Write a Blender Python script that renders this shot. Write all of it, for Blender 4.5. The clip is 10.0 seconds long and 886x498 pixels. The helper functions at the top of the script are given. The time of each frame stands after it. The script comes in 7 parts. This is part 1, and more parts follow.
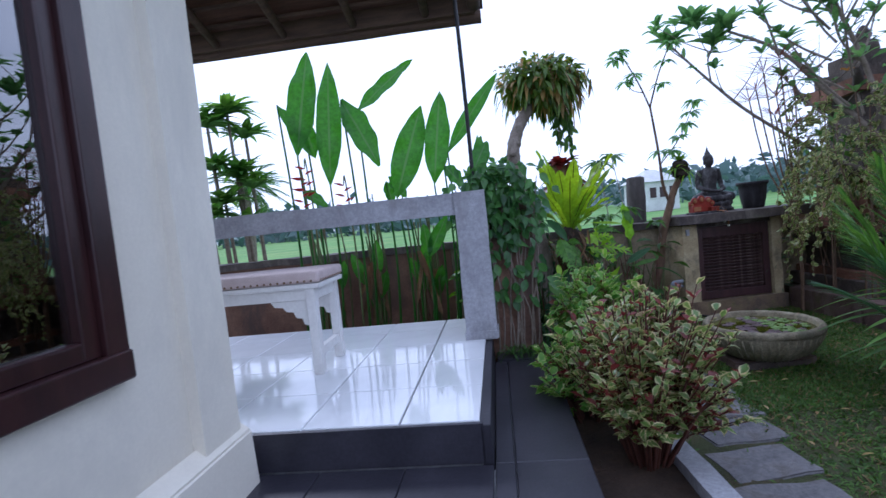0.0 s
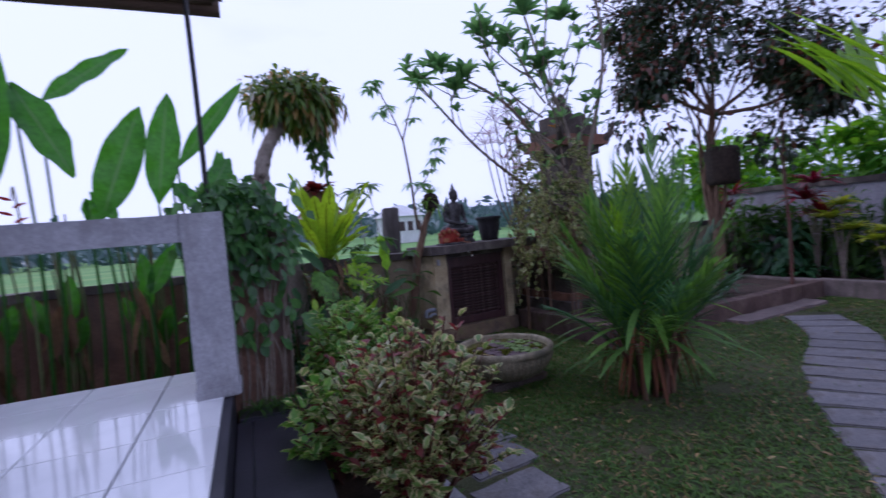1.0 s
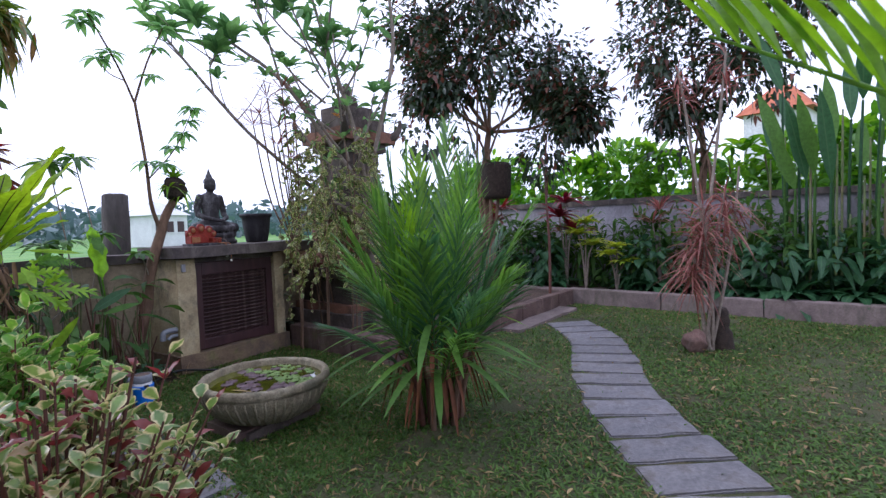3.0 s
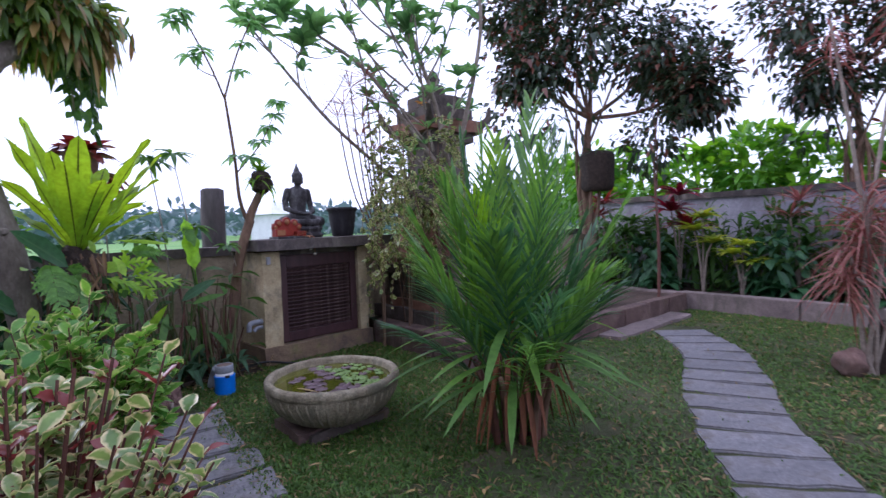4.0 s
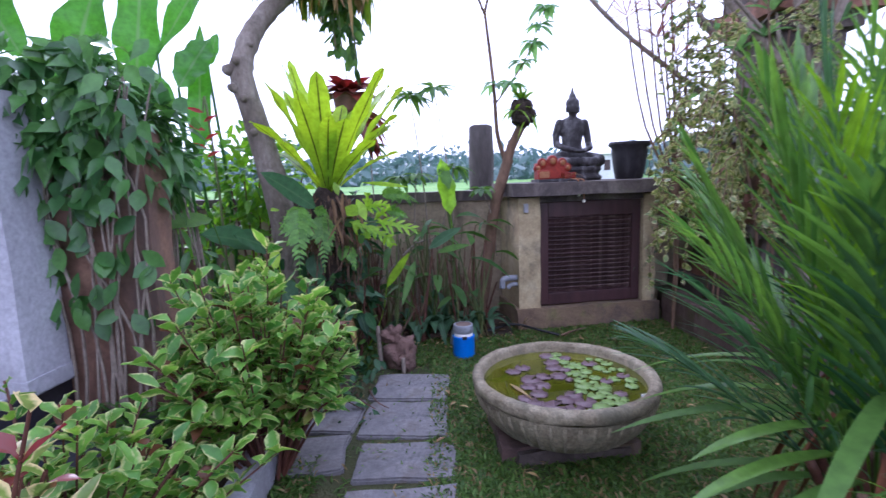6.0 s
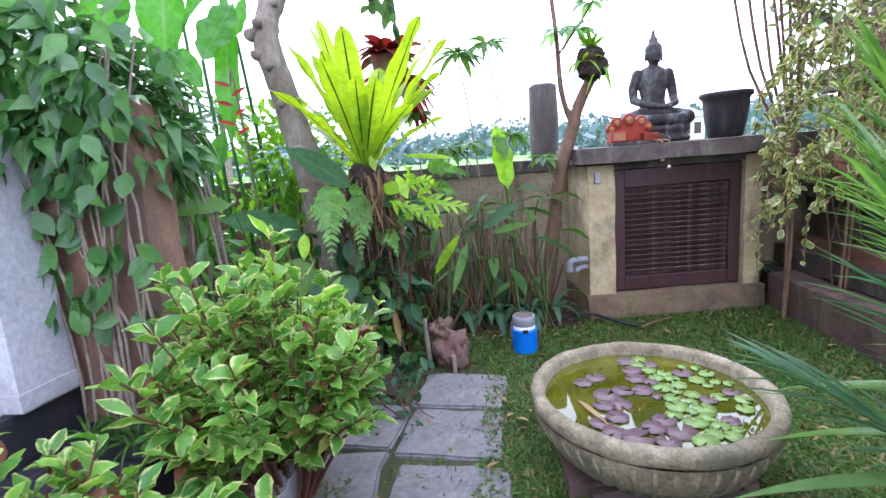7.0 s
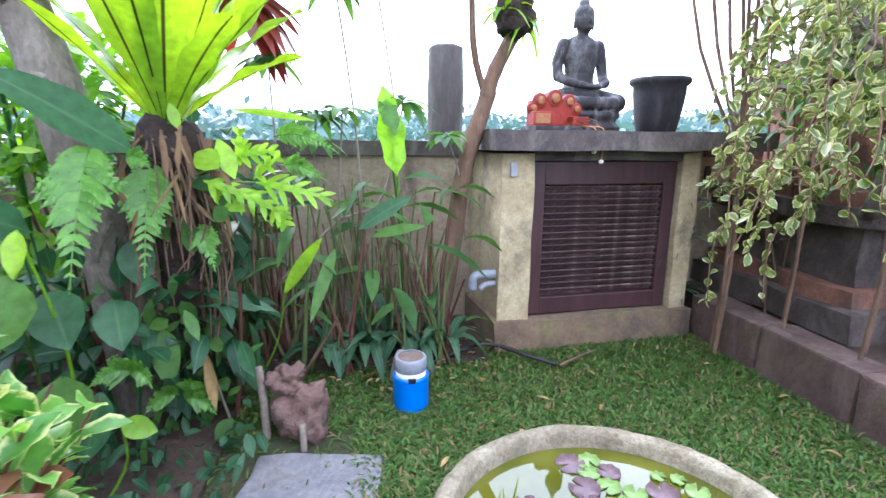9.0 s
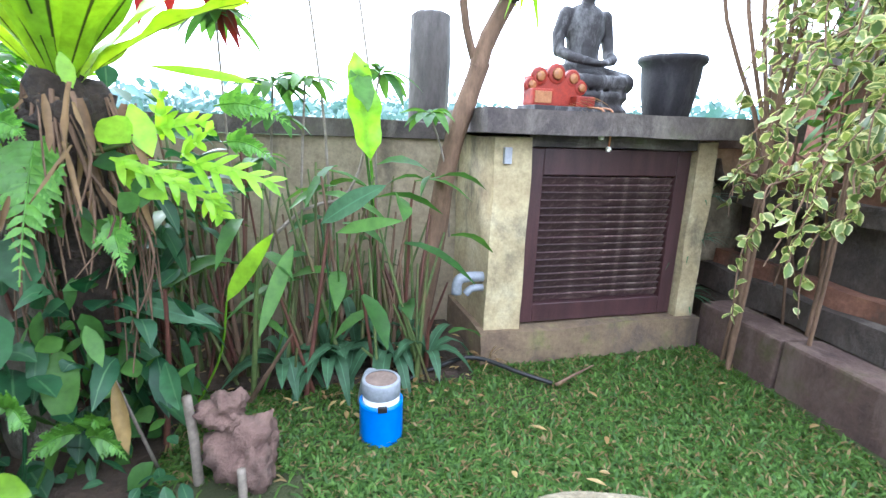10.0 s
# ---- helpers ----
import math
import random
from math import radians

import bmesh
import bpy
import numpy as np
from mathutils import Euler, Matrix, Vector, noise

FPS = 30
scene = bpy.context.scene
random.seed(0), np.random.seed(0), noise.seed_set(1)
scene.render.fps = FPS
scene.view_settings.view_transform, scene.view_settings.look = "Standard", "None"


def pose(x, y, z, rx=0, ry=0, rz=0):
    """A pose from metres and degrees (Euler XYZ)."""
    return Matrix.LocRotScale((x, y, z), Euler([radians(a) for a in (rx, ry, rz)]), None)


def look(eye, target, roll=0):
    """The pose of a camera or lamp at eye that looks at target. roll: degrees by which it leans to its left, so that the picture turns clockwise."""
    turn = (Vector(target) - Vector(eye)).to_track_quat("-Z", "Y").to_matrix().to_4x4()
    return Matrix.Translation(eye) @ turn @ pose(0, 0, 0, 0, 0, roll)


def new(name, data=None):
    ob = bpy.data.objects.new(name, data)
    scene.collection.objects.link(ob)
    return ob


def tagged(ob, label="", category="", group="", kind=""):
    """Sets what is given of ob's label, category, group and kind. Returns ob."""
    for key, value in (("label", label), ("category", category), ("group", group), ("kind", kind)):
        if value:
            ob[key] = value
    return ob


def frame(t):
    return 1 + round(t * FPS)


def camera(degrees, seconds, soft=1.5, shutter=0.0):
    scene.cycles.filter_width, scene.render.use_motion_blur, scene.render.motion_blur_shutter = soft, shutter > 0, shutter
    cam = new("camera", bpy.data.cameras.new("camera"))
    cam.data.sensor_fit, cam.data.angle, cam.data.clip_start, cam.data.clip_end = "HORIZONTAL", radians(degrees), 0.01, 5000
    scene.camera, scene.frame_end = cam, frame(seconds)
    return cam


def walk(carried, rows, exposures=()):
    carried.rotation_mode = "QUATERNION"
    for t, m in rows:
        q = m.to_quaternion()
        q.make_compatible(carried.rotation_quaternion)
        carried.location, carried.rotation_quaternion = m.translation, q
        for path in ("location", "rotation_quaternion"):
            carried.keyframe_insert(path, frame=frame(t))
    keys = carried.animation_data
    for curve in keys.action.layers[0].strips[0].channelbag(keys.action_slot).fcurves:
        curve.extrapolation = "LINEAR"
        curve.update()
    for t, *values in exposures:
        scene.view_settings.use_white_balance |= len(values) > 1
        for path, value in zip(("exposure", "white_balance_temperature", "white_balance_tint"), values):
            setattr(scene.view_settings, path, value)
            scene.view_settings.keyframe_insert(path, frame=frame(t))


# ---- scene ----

# ---------------------------------------------------------------- camera
cam = camera(84.5, 10.0, soft=1.4, shutter=0.2)
PATH = [
    (0.0, 0.002, -0.400, 1.212, 1.96, -3.45, -5.83),
    (0.5, 0.055, -0.222, 1.215, -7.24, -1.30, -5.56),
    (1.0, 0.078, -0.051, 1.191, -26.34, -2.48, -4.93),
    (1.5, 0.123, 0.104, 1.170, -45.79, -5.39, -2.70),
    (2.0, 0.253, 0.219, 1.160, -52.09, -4.51, -3.09),
    (2.2, 0.286, 0.252, 1.176, -54.61, -3.76, -3.10),
    (3.3, 0.569, 0.502, 1.084, -50.45, -2.90, -2.28),
    (3.5, 0.609, 0.517, 1.068, -49.82, -3.10, -3.21),
    (4.0, 0.821, 0.574, 1.073, -39.83, -2.76, -1.99),
    (4.5, 1.026, 0.664, 1.074, -32.99, -1.44, -0.70),
    (5.0, 1.208, 0.857, 1.083, -29.53, -2.19, -1.03),
    (5.5, 1.352, 1.036, 1.063, -17.01, -6.98, -2.18),
    (6.0, 1.469, 1.198, 1.066, -3.38, -8.39, -1.96),
    (6.2, 1.484, 1.262, 1.049, 1.01, -8.91, -2.74),
    (7.3, 1.570, 1.731, 1.021, 4.91, -11.19, -4.71),
    (7.5, 1.572, 1.845, 1.006, 4.33, -11.31, -4.81),
    (8.0, 1.607, 2.036, 1.000, 4.78, -10.31, -4.56),
    (8.5, 1.613, 2.176, 0.981, 2.19, -11.60, -4.24),
    (9.0, 1.610, 2.356, 0.965, -8.50, -12.67, 0.47),
    (9.5, 1.600, 2.487, 0.924, -11.28, -13.93, 2.06),
    (10.0, 1.660, 2.663, 0.931, -10.77, -13.90, 2.05),
]
EXPOSURES = [(0.0, 0.12, 5000, 20), (0.5, -0.22, 5050, 29), (1.0, -0.34, 5050, 35), (1.5, -0.06, 5050, 36), (2.2, 0.28, 5400, 25), (3.5, 0.54, 5400, 25), (4.5, 0.54, 5050, 38), (5.5, 0.64, 4950, 43), (6.2, 1.36, 5250, 28), (7.3, 1.92, 5450, 22), (8.5, 2.08, 5250, 22), (10.0, 2.68, 5300, 10)]
walk(cam, [(t, pose(x, y, z, 0, 0, yaw) @ pose(0, 0, 0, 90 + pitch) @ pose(0, 0, 0, 0, 0, roll))
           for t, x, y, z, yaw, pitch, roll in PATH], EXPOSURES)

# ---------------------------------------------------------------- world and sun
SUN_AZ, SUN_EL = radians(-35), radians(38)      # from the far side of the garden wall, high, behind thin cloud
world = bpy.data.worlds.new("sky")
scene.world = world
world.use_nodes = True
wn, wl = world.node_tree.nodes, world.node_tree.links
wn.clear()
w_out, w_bg = wn.new("ShaderNodeOutputWorld"), wn.new("ShaderNodeBackground")
w_sky, w_mix, w_ramp = wn.new("ShaderNodeTexSky"), wn.new("ShaderNodeMix"), wn.new("ShaderNodeValToRGB")
w_noise, w_map, w_tc = wn.new("ShaderNodeTexNoise"), wn.new("ShaderNodeMapping"), wn.new("ShaderNodeTexCoord")
w_sky.sky_type, w_sky.sun_disc = "NISHITA", False
w_sky.sun_elevation, w_sky.sun_rotation, w_sky.dust_density = SUN_EL, SUN_AZ, 2.0
w_mix.data_type = "RGBA"
w_map.inputs["Scale"].default_value = (1.0, 1.0, 2.6)
w_noise.inputs["Scale"].default_value, w_noise.inputs["Detail"].default_value = 1.6, 6
w_ramp.color_ramp.elements[0].position, w_ramp.color_ramp.elements[1].position = 0.30, 0.52
w_ramp.color_ramp.elements[0].color, w_ramp.color_ramp.elements[1].color = (0.62, 0.62, 0.62, 1), (0.97, 0.97, 0.97, 1)
w_mix.inputs[7].default_value = (11.0, 11.2, 11.6, 1)
wl.new(w_tc.outputs["Generated"], w_map.inputs["Vector"])
wl.new(w_map.outputs[0], w_noise.inputs["Vector"])
wl.new(w_noise.outputs["Fac"], w_ramp.inputs[0])
wl.new(w_ramp.outputs[0], w_mix.inputs[0])
wl.new(w_sky.outputs[0], w_mix.inputs[6])
wl.new(w_mix.outputs[2], w_bg.inputs[0])
w_bg.inputs[1].default_value = 0.11
wl.new(w_bg.outputs[0], w_out.inputs[0])
sun = new("sun", bpy.data.lights.new("sun", "SUN"))
sun.data.energy, sun.data.angle, sun.data.color = 1.0, radians(14), (1.0, 0.95, 0.86)
sun.matrix_world = look((0, 0, 0), (-math.sin(SUN_AZ) * math.cos(SUN_EL), -math.cos(SUN_AZ) * math.cos(SUN_EL), -math.sin(SUN_EL)))

# ---------------------------------------------------------------- materials
def node_mat(name):
    m = bpy.data.materials.new(name)
    m.use_nodes = True
    nt = m.node_tree
    return m, nt, nt.nodes["Principled BSDF"], nt.nodes["Material Output"]


def ramp(nt, fac, stops):
    r = nt.nodes.new("ShaderNodeValToRGB")
    while len(r.color_ramp.elements) < len(stops):
        r.color_ramp.elements.new(0.5)
    for e, (p, c) in zip(r.color_ramp.elements, stops):
        e.position, e.color = p, (*c, 1)
    nt.links.new(fac, r.inputs[0])
    return r.outputs[0]


def noise_fac(nt, scale, detail=5, rough=0.6, squash=(1, 1, 1), warp=0.0):
    tc, mp, no = (nt.nodes.new("ShaderNode" + k) for k in ("TexCoord", "Mapping", "TexNoise"))
    mp.inputs["Scale"].default_value = squash
    no.inputs["Scale"].default_value, no.inputs["Detail"].default_value = scale, detail
    no.inputs["Roughness"].default_value, no.inputs["Distortion"].default_value = rough, warp
    nt.links.new(tc.outputs["Object"], mp.inputs[0])
    nt.links.new(mp.outputs[0], no.inputs["Vector"])
    return no.outputs["Fac"]


def mixed(nt, fac, a, b, mode="MIX"):
    x = nt.nodes.new("ShaderNodeMix")
    x.data_type, x.blend_type = "RGBA", mode
    for value, socket in ((fac, x.inputs[0]), (a, x.inputs[6]), (b, x.inputs[7])):
        if hasattr(value, "links"):
            nt.links.new(value, socket)
        else:
            socket.default_value = value if isinstance(value, float) else (*value, 1)
    return x.outputs[2]


def vary(nt, colour, amount, island=False):
    """Brightness that differs from piece to piece."""
    src = nt.nodes.new("ShaderNodeNewGeometry").outputs["Random Per Island"] if island else nt.nodes.new("ShaderNodeObjectInfo").outputs["Random"]
    mr = nt.nodes.new("ShaderNodeMapRange")
    mr.inputs["To Min"].default_value, mr.inputs["To Max"].default_value = 1 - amount, 1 + amount
    nt.links.new(src, mr.inputs[0])
    hsv = nt.nodes.new("ShaderNodeHueSaturation")
    nt.links.new(mr.outputs[0], hsv.inputs["Value"])
    nt.links.new(colour, hsv.inputs["Color"])
    return hsv.outputs[0]


def add_bump(nt, bsdf, scale, strength, dist=0.01, squash=(1, 1, 1), detail=6):
    b = nt.nodes.new("ShaderNodeBump")
    b.inputs["Strength"].default_value, b.inputs["Distance"].default_value = strength, dist
    nt.links.new(noise_fac(nt, scale, detail, 0.65, squash), b.inputs["Height"])
    nt.links.new(b.outputs[0], bsdf.inputs["Normal"])


def surface(name, stops, scale=4.0, rough=0.8, fine=60.0, bump=0.4, dist=0.004, spread=0.0, stain=None, stain_scale=1.5, squash=(1, 1, 1), metal=0.0, spec=0.5, grit=0.25):
    """A surface of two scales: patches by a colour ramp, fine grit, and stains of a second colour."""
    m, nt, b, _ = node_mat(name)
    col = ramp(nt, noise_fac(nt, scale, 6, 0.65, squash), stops)
    grain = ramp(nt, noise_fac(nt, fine, 3, 0.7, squash), [(0.3, (1 - grit,) * 3), (0.7, (1 + grit * 0.4,) * 3)])
    col = mixed(nt, 1.0, col, grain, "MULTIPLY")
    if stain:
        f = ramp(nt, noise_fac(nt, stain_scale, 7, 0.7, (1, 1, 0.45), 0.4), [(0.50, (0, 0, 0)), (0.66, (0.85,) * 3)])
        col = mixed(nt, f, col, stain)
    if spread:
        col = vary(nt, col, spread)
    nt.links.new(col, b.inputs["Base Color"])
    b.inputs["Roughness"].default_value, b.inputs["Metallic"].default_value = rough, metal
    b.inputs["Specular IOR Level"].default_value = spec
    add_bump(nt, b, fine, bump, dist, squash)
    return m


def leaf_mat(name, dark, light, edge=None, rib=None, rough=0.38, glow=0.35, edge_at=0.62, tip=None, gloss=0.45, tip_at=0.81):
    """A leaf: colour differs from leaf to leaf, light shines through, and the margin or midrib may have its own colour."""
    m, nt, b, out = node_mat(name)
    geo = nt.nodes.new("ShaderNodeNewGeometry")
    col = ramp(nt, geo.outputs["Random Per Island"], [(0.0, dark), (1.0, light)])
    col = mixed(nt, 1.0, col, ramp(nt, noise_fac(nt, 30, 3), [(0.3, (0.72,) * 3), (0.7, (1.15,) * 3)]), "MULTIPLY")
    uv = nt.nodes.new("ShaderNodeUVMap")
    sep = nt.nodes.new("ShaderNodeSeparateXYZ")
    nt.links.new(uv.outputs[0], sep.inputs[0])
    dist = nt.nodes.new("ShaderNodeMath")
    dist.operation = "SUBTRACT"
    nt.links.new(sep.outputs[0], dist.inputs[0])
    dist.inputs[1].default_value = 0.5
    ab = nt.nodes.new("ShaderNodeMath")
    ab.operation = "ABSOLUTE"
    nt.links.new(dist.outputs[0], ab.inputs[0])
    if edge:
        add = nt.nodes.new("ShaderNodeMath")
        add.operation = "MULTIPLY_ADD"
        add.inputs[1].default_value, add.inputs[2].default_value = 0.9, 0.0
        nt.links.new(noise_fac(nt, 38, 3), add.inputs[0])
        tot = nt.nodes.new("ShaderNodeMath")
        nt.links.new(ab.outputs[0], tot.inputs[0])
        nt.links.new(add.outputs[0], tot.inputs[1])
        col = mixed(nt, ramp(nt, tot.outputs[0], [(edge_at - 0.11, (0, 0, 0)), (edge_at + 0.10, (1, 1, 1))]), col, edge)
    if rib:
        col = mixed(nt, ramp(nt, ab.outputs[0], [(0.025, (1, 1, 1)), (0.05, (0, 0, 0))]), col, rib)
    if tip:
        col = mixed(nt, ramp(nt, geo.outputs["Random Per Island"], [(tip_at - 0.01, (0, 0, 0)), (tip_at + 0.01, (1, 1, 1))]), col, tip)
    nt.links.new(col, b.inputs["Base Color"])
    b.inputs["Roughness"].default_value = rough
    b.inputs["Specular IOR Level"].default_value = gloss
    tr, mx = nt.nodes.new("ShaderNodeBsdfTranslucent"), nt.nodes.new("ShaderNodeMixShader")
    hs = nt.nodes.new("ShaderNodeHueSaturation")
    hs.inputs["Hue"].default_value, hs.inputs["Saturation"].default_value, hs.inputs["Value"].default_value = 0.485, 1.1, 1.7
    nt.links.new(col, hs.inputs["Color"])
    nt.links.new(hs.outputs[0], tr.inputs[0])
    mx.inputs[0].default_value = glow
    nt.links.new(b.outputs[0], mx.inputs[1])
    nt.links.new(tr.outputs[0], mx.inputs[2])
    nt.links.new(mx.outputs[0], out.inputs[0])
    return m


M = dict(
    soil=surface("soil", [(0.3, (0.035, 0.022, 0.014)), (0.7, (0.09, 0.055, 0.035))], 6, 0.95, 50, 1.0, 0.02),
    turf=surface("turf", [(0.3, (0.04, 0.042, 0.014)), (0.55, (0.07, 0.08, 0.025)), (0.75, (0.12, 0.095, 0.045))], 2.2, 0.95, 90, 1.0, 0.02, stain=(0.11, 0.085, 0.04), stain_scale=3.0),
    field=surface("rice_field", [(0.32, (0.06, 0.16, 0.03)), (0.5, (0.12, 0.28, 0.05)), (0.62, (0.20, 0.30, 0.07)), (0.75, (0.22, 0.17, 0.08))], 0.09, 0.9, 3.0, 0.5, 0.1, squash=(1, 3.2, 1)),
    plaster=surface("weathered_plaster", [(0.25, (0.20, 0.15, 0.10)), (0.5, (0.39, 0.31, 0.21)), (0.75, (0.52, 0.43, 0.30))], 2.3, 0.9, 45, 0.5, 0.006, stain=(0.07, 0.06, 0.05), stain_scale=2.4),
    pier=surface("yellowed_plaster", [(0.25, (0.26, 0.185, 0.10)), (0.5, (0.44, 0.35, 0.20)), (0.75, (0.55, 0.47, 0.31))], 5, 0.9, 60, 0.5, 0.005, stain=(0.10, 0.085, 0.06), stain_scale=5.0),
    plinth=surface("mossy_plinth", [(0.3, (0.12, 0.078, 0.052)), (0.55, (0.21, 0.145, 0.085)), (0.72, (0.17, 0.17, 0.05))], 6, 0.92, 60, 0.7, 0.008, stain=(0.08, 0.06, 0.05), stain_scale=5),
    slab=surface("mossy_concrete", [(0.3, (0.05, 0.038, 0.038)), (0.6, (0.11, 0.088, 0.075)), (0.78, (0.13, 0.13, 0.07))], 5, 0.85, 70, 0.7, 0.006, stain=(0.20, 0.17, 0.14), stain_scale=7),
    render=surface("grey_render", [(0.3, (0.33, 0.33, 0.36)), (0.7, (0.50, 0.50, 0.54))], 3.5, 0.75, 55, 0.35, 0.004, stain=(0.26, 0.25, 0.26), stain_scale=4),
    brownwall=surface("brown_render", [(0.3, (0.16, 0.085, 0.06)), (0.7, (0.30, 0.17, 0.11))], 4, 0.9, 50, 0.5, 0.006, stain=(0.10, 0.07, 0.06), stain_scale=3),
    house=surface("cream_paint", [(0.3, (0.74, 0.69, 0.58)), (0.7, (0.82, 0.78, 0.67))], 1.6, 0.6, 70, 0.12, 0.002, stain=(0.64, 0.61, 0.53), stain_scale=1.2, grit=0.05),
    tile=surface("white_glazed_tile", [(0.3, (0.76, 0.78, 0.80)), (0.7, (0.83, 0.84, 0.86))], 3, 0.06, 8, 0.02, 0.001, spread=0.03, grit=0.03),
    grout=surface("grey_grout", [(0.3, (0.30, 0.30, 0.31)), (0.7, (0.42, 0.42, 0.43))], 20, 0.9, 90, 0.3, 0.002),
    slate=surface("dark_slate", [(0.3, (0.022, 0.021, 0.030)), (0.7, (0.05, 0.047, 0.062))], 3, 0.42, 60, 0.35, 0.003, spread=0.12),
    flag=surface("grey_flagstone", [(0.3, (0.12, 0.115, 0.12)), (0.55, (0.19, 0.18, 0.185)), (0.75, (0.25, 0.235, 0.23))], 7, 0.85, 60, 0.7, 0.008, spread=0.16, stain=(0.11, 0.095, 0.085), stain_scale=7),
    kerb=surface("rough_kerb", [(0.3, (0.12, 0.09, 0.085)), (0.7, (0.26, 0.20, 0.18))], 4, 0.92, 50, 0.7, 0.008, stain=(0.08, 0.075, 0.05), stain_scale=4),
    mossy=surface("mossy_block", [(0.3, (0.06, 0.034, 0.030)), (0.55, (0.115, 0.070, 0.056)), (0.75, (0.10, 0.09, 0.035))], 6, 0.92, 60, 0.8, 0.008, stain=(0.17, 0.115, 0.095), stain_scale=6),
    bowl=surface("cast_stone", [(0.25, (0.14, 0.105, 0.06)), (0.5, (0.30, 0.25, 0.165)), (0.75, (0.44, 0.385, 0.27))], 11, 0.9, 80, 1.0, 0.008, stain=(0.13, 0.12, 0.08), stain_scale=7, grit=0.4),
    # Pale stain paints the statue's highlights along with its worn patches.
    blackstone=surface("dark_carved_stone", [(0.3, (0.016, 0.013, 0.015)), (0.7, (0.05, 0.042, 0.044))], 8, 0.68, 70, 0.6, 0.006, stain=(0.19, 0.18, 0.18), stain_scale=13),
    temple=surface("volcanic_stone", [(0.3, (0.045, 0.035, 0.03)), (0.7, (0.12, 0.09, 0.075))], 7, 0.9, 60, 0.9, 0.01, stain=(0.16, 0.13, 0.11), stain_scale=6),
    brick=surface("red_paras_stone", [(0.3, (0.16, 0.07, 0.045)), (0.7, (0.30, 0.14, 0.09))], 9, 0.9, 60, 0.8, 0.008, stain=(0.08, 0.06, 0.05), stain_scale=6),
    pot=surface("black_clay", [(0.3, (0.012, 0.010, 0.013)), (0.7, (0.032, 0.027, 0.031))], 7, 0.8, 60, 0.5, 0.004, stain=(0.055, 0.05, 0.052), stain_scale=9),
    red=surface("red_paint", [(0.3, (0.20, 0.014, 0.006)), (0.7, (0.36, 0.035, 0.012))], 12, 0.6, 70, 0.4, 0.003, stain=(0.12, 0.014, 0.01), stain_scale=14),
    gold=surface("ochre_paint", [(0.3, (0.26, 0.09, 0.03)), (0.7, (0.40, 0.18, 0.07))], 30, 0.5, 90, 0.3, 0.002),
    darkwood=surface("dark_stained_wood", [(0.3, (0.036, 0.015, 0.017)), (0.7, (0.075, 0.031, 0.032))], 3, 0.42, 60, 0.35, 0.003, squash=(8, 8, 1)),
    slatwood=surface("worn_louvre_wood", [(0.3, (0.035, 0.016, 0.018)), (0.6, (0.06, 0.028, 0.028)), (0.8, (0.12, 0.07, 0.06))], 5, 0.65, 70, 0.5, 0.003, squash=(1, 6, 6), spread=0.25, stain=(0.17, 0.12, 0.10), stain_scale=20),
    framewood=surface("mahogany_varnish", [(0.3, (0.022, 0.008, 0.010)), (0.7, (0.05, 0.018, 0.018))], 3, 0.3, 60, 0.2, 0.002, squash=(6, 6, 1)),
    roofwood=surface("aged_timber", [(0.3, (0.05, 0.028, 0.018)), (0.7, (0.13, 0.075, 0.045))], 3, 0.8, 40, 0.5, 0.006, squash=(1, 8, 8)),
    bark=surface("grey_bark", [(0.3, (0.13, 0.10, 0.075)), (0.55, (0.24, 0.20, 0.16)), (0.75, (0.36, 0.33, 0.28))], 12, 0.9, 60, 1.0, 0.012, squash=(1, 1, 0.5), stain=(0.10, 0.085, 0.06), stain_scale=14),
    brownbark=surface("brown_bark", [(0.3, (0.09, 0.052, 0.03)), (0.7, (0.22, 0.13, 0.08))], 14, 0.9, 60, 0.9, 0.008, squash=(1, 1, 0.4)),
    twig=surface("pale_twig", [(0.3, (0.16, 0.12, 0.09)), (0.7, (0.30, 0.25, 0.20))], 18, 0.85, 60, 0.6, 0.004),
    greenstem=surface("green_stem", [(0.3, (0.06, 0.10, 0.025)), (0.7, (0.14, 0.17, 0.05))], 10, 0.6, 60, 0.3, 0.003, stain=(0.16, 0.09, 0.05), stain_scale=6),
    redstem=surface("reddish_stem", [(0.3, (0.06, 0.02, 0.014)), (0.7, (0.15, 0.055, 0.035))], 10, 0.6, 60, 0.3, 0.003),
    log=surface("charred_log", [(0.3, (0.05, 0.043, 0.04)), (0.7, (0.13, 0.11, 0.10))], 9, 0.95, 40, 1.0, 0.015, squash=(1, 1, 0.3)),
    fibre=surface("dark_root_fibre", [(0.3, (0.02, 0.013, 0.01)), (0.7, (0.07, 0.045, 0.03))], 25, 0.95, 90, 1.0, 0.02),
    sheath=surface("dead_palm_sheath", [(0.3, (0.09, 0.03, 0.014)), (0.7, (0.28, 0.10, 0.04))], 9, 0.85, 60, 0.5, 0.004, squash=(1, 1, 0.3), spread=0.35),
    white=surface("white_chalk_paint", [(0.3, (0.70, 0.68, 0.66)), (0.7, (0.80, 0.79, 0.77))], 8, 0.6, 60, 0.25, 0.002, grit=0.08),
    linen=surface("blush_linen", [(0.3, (0.55, 0.44, 0.42)), (0.7, (0.66, 0.55, 0.53))], 12, 0.85, 220, 0.5, 0.001),
    stud=surface("aged_brass", [(0.3, (0.16, 0.10, 0.06)), (0.7, (0.30, 0.20, 0.11))], 20, 0.4, 80, 0.1, 0.001, metal=0.9),
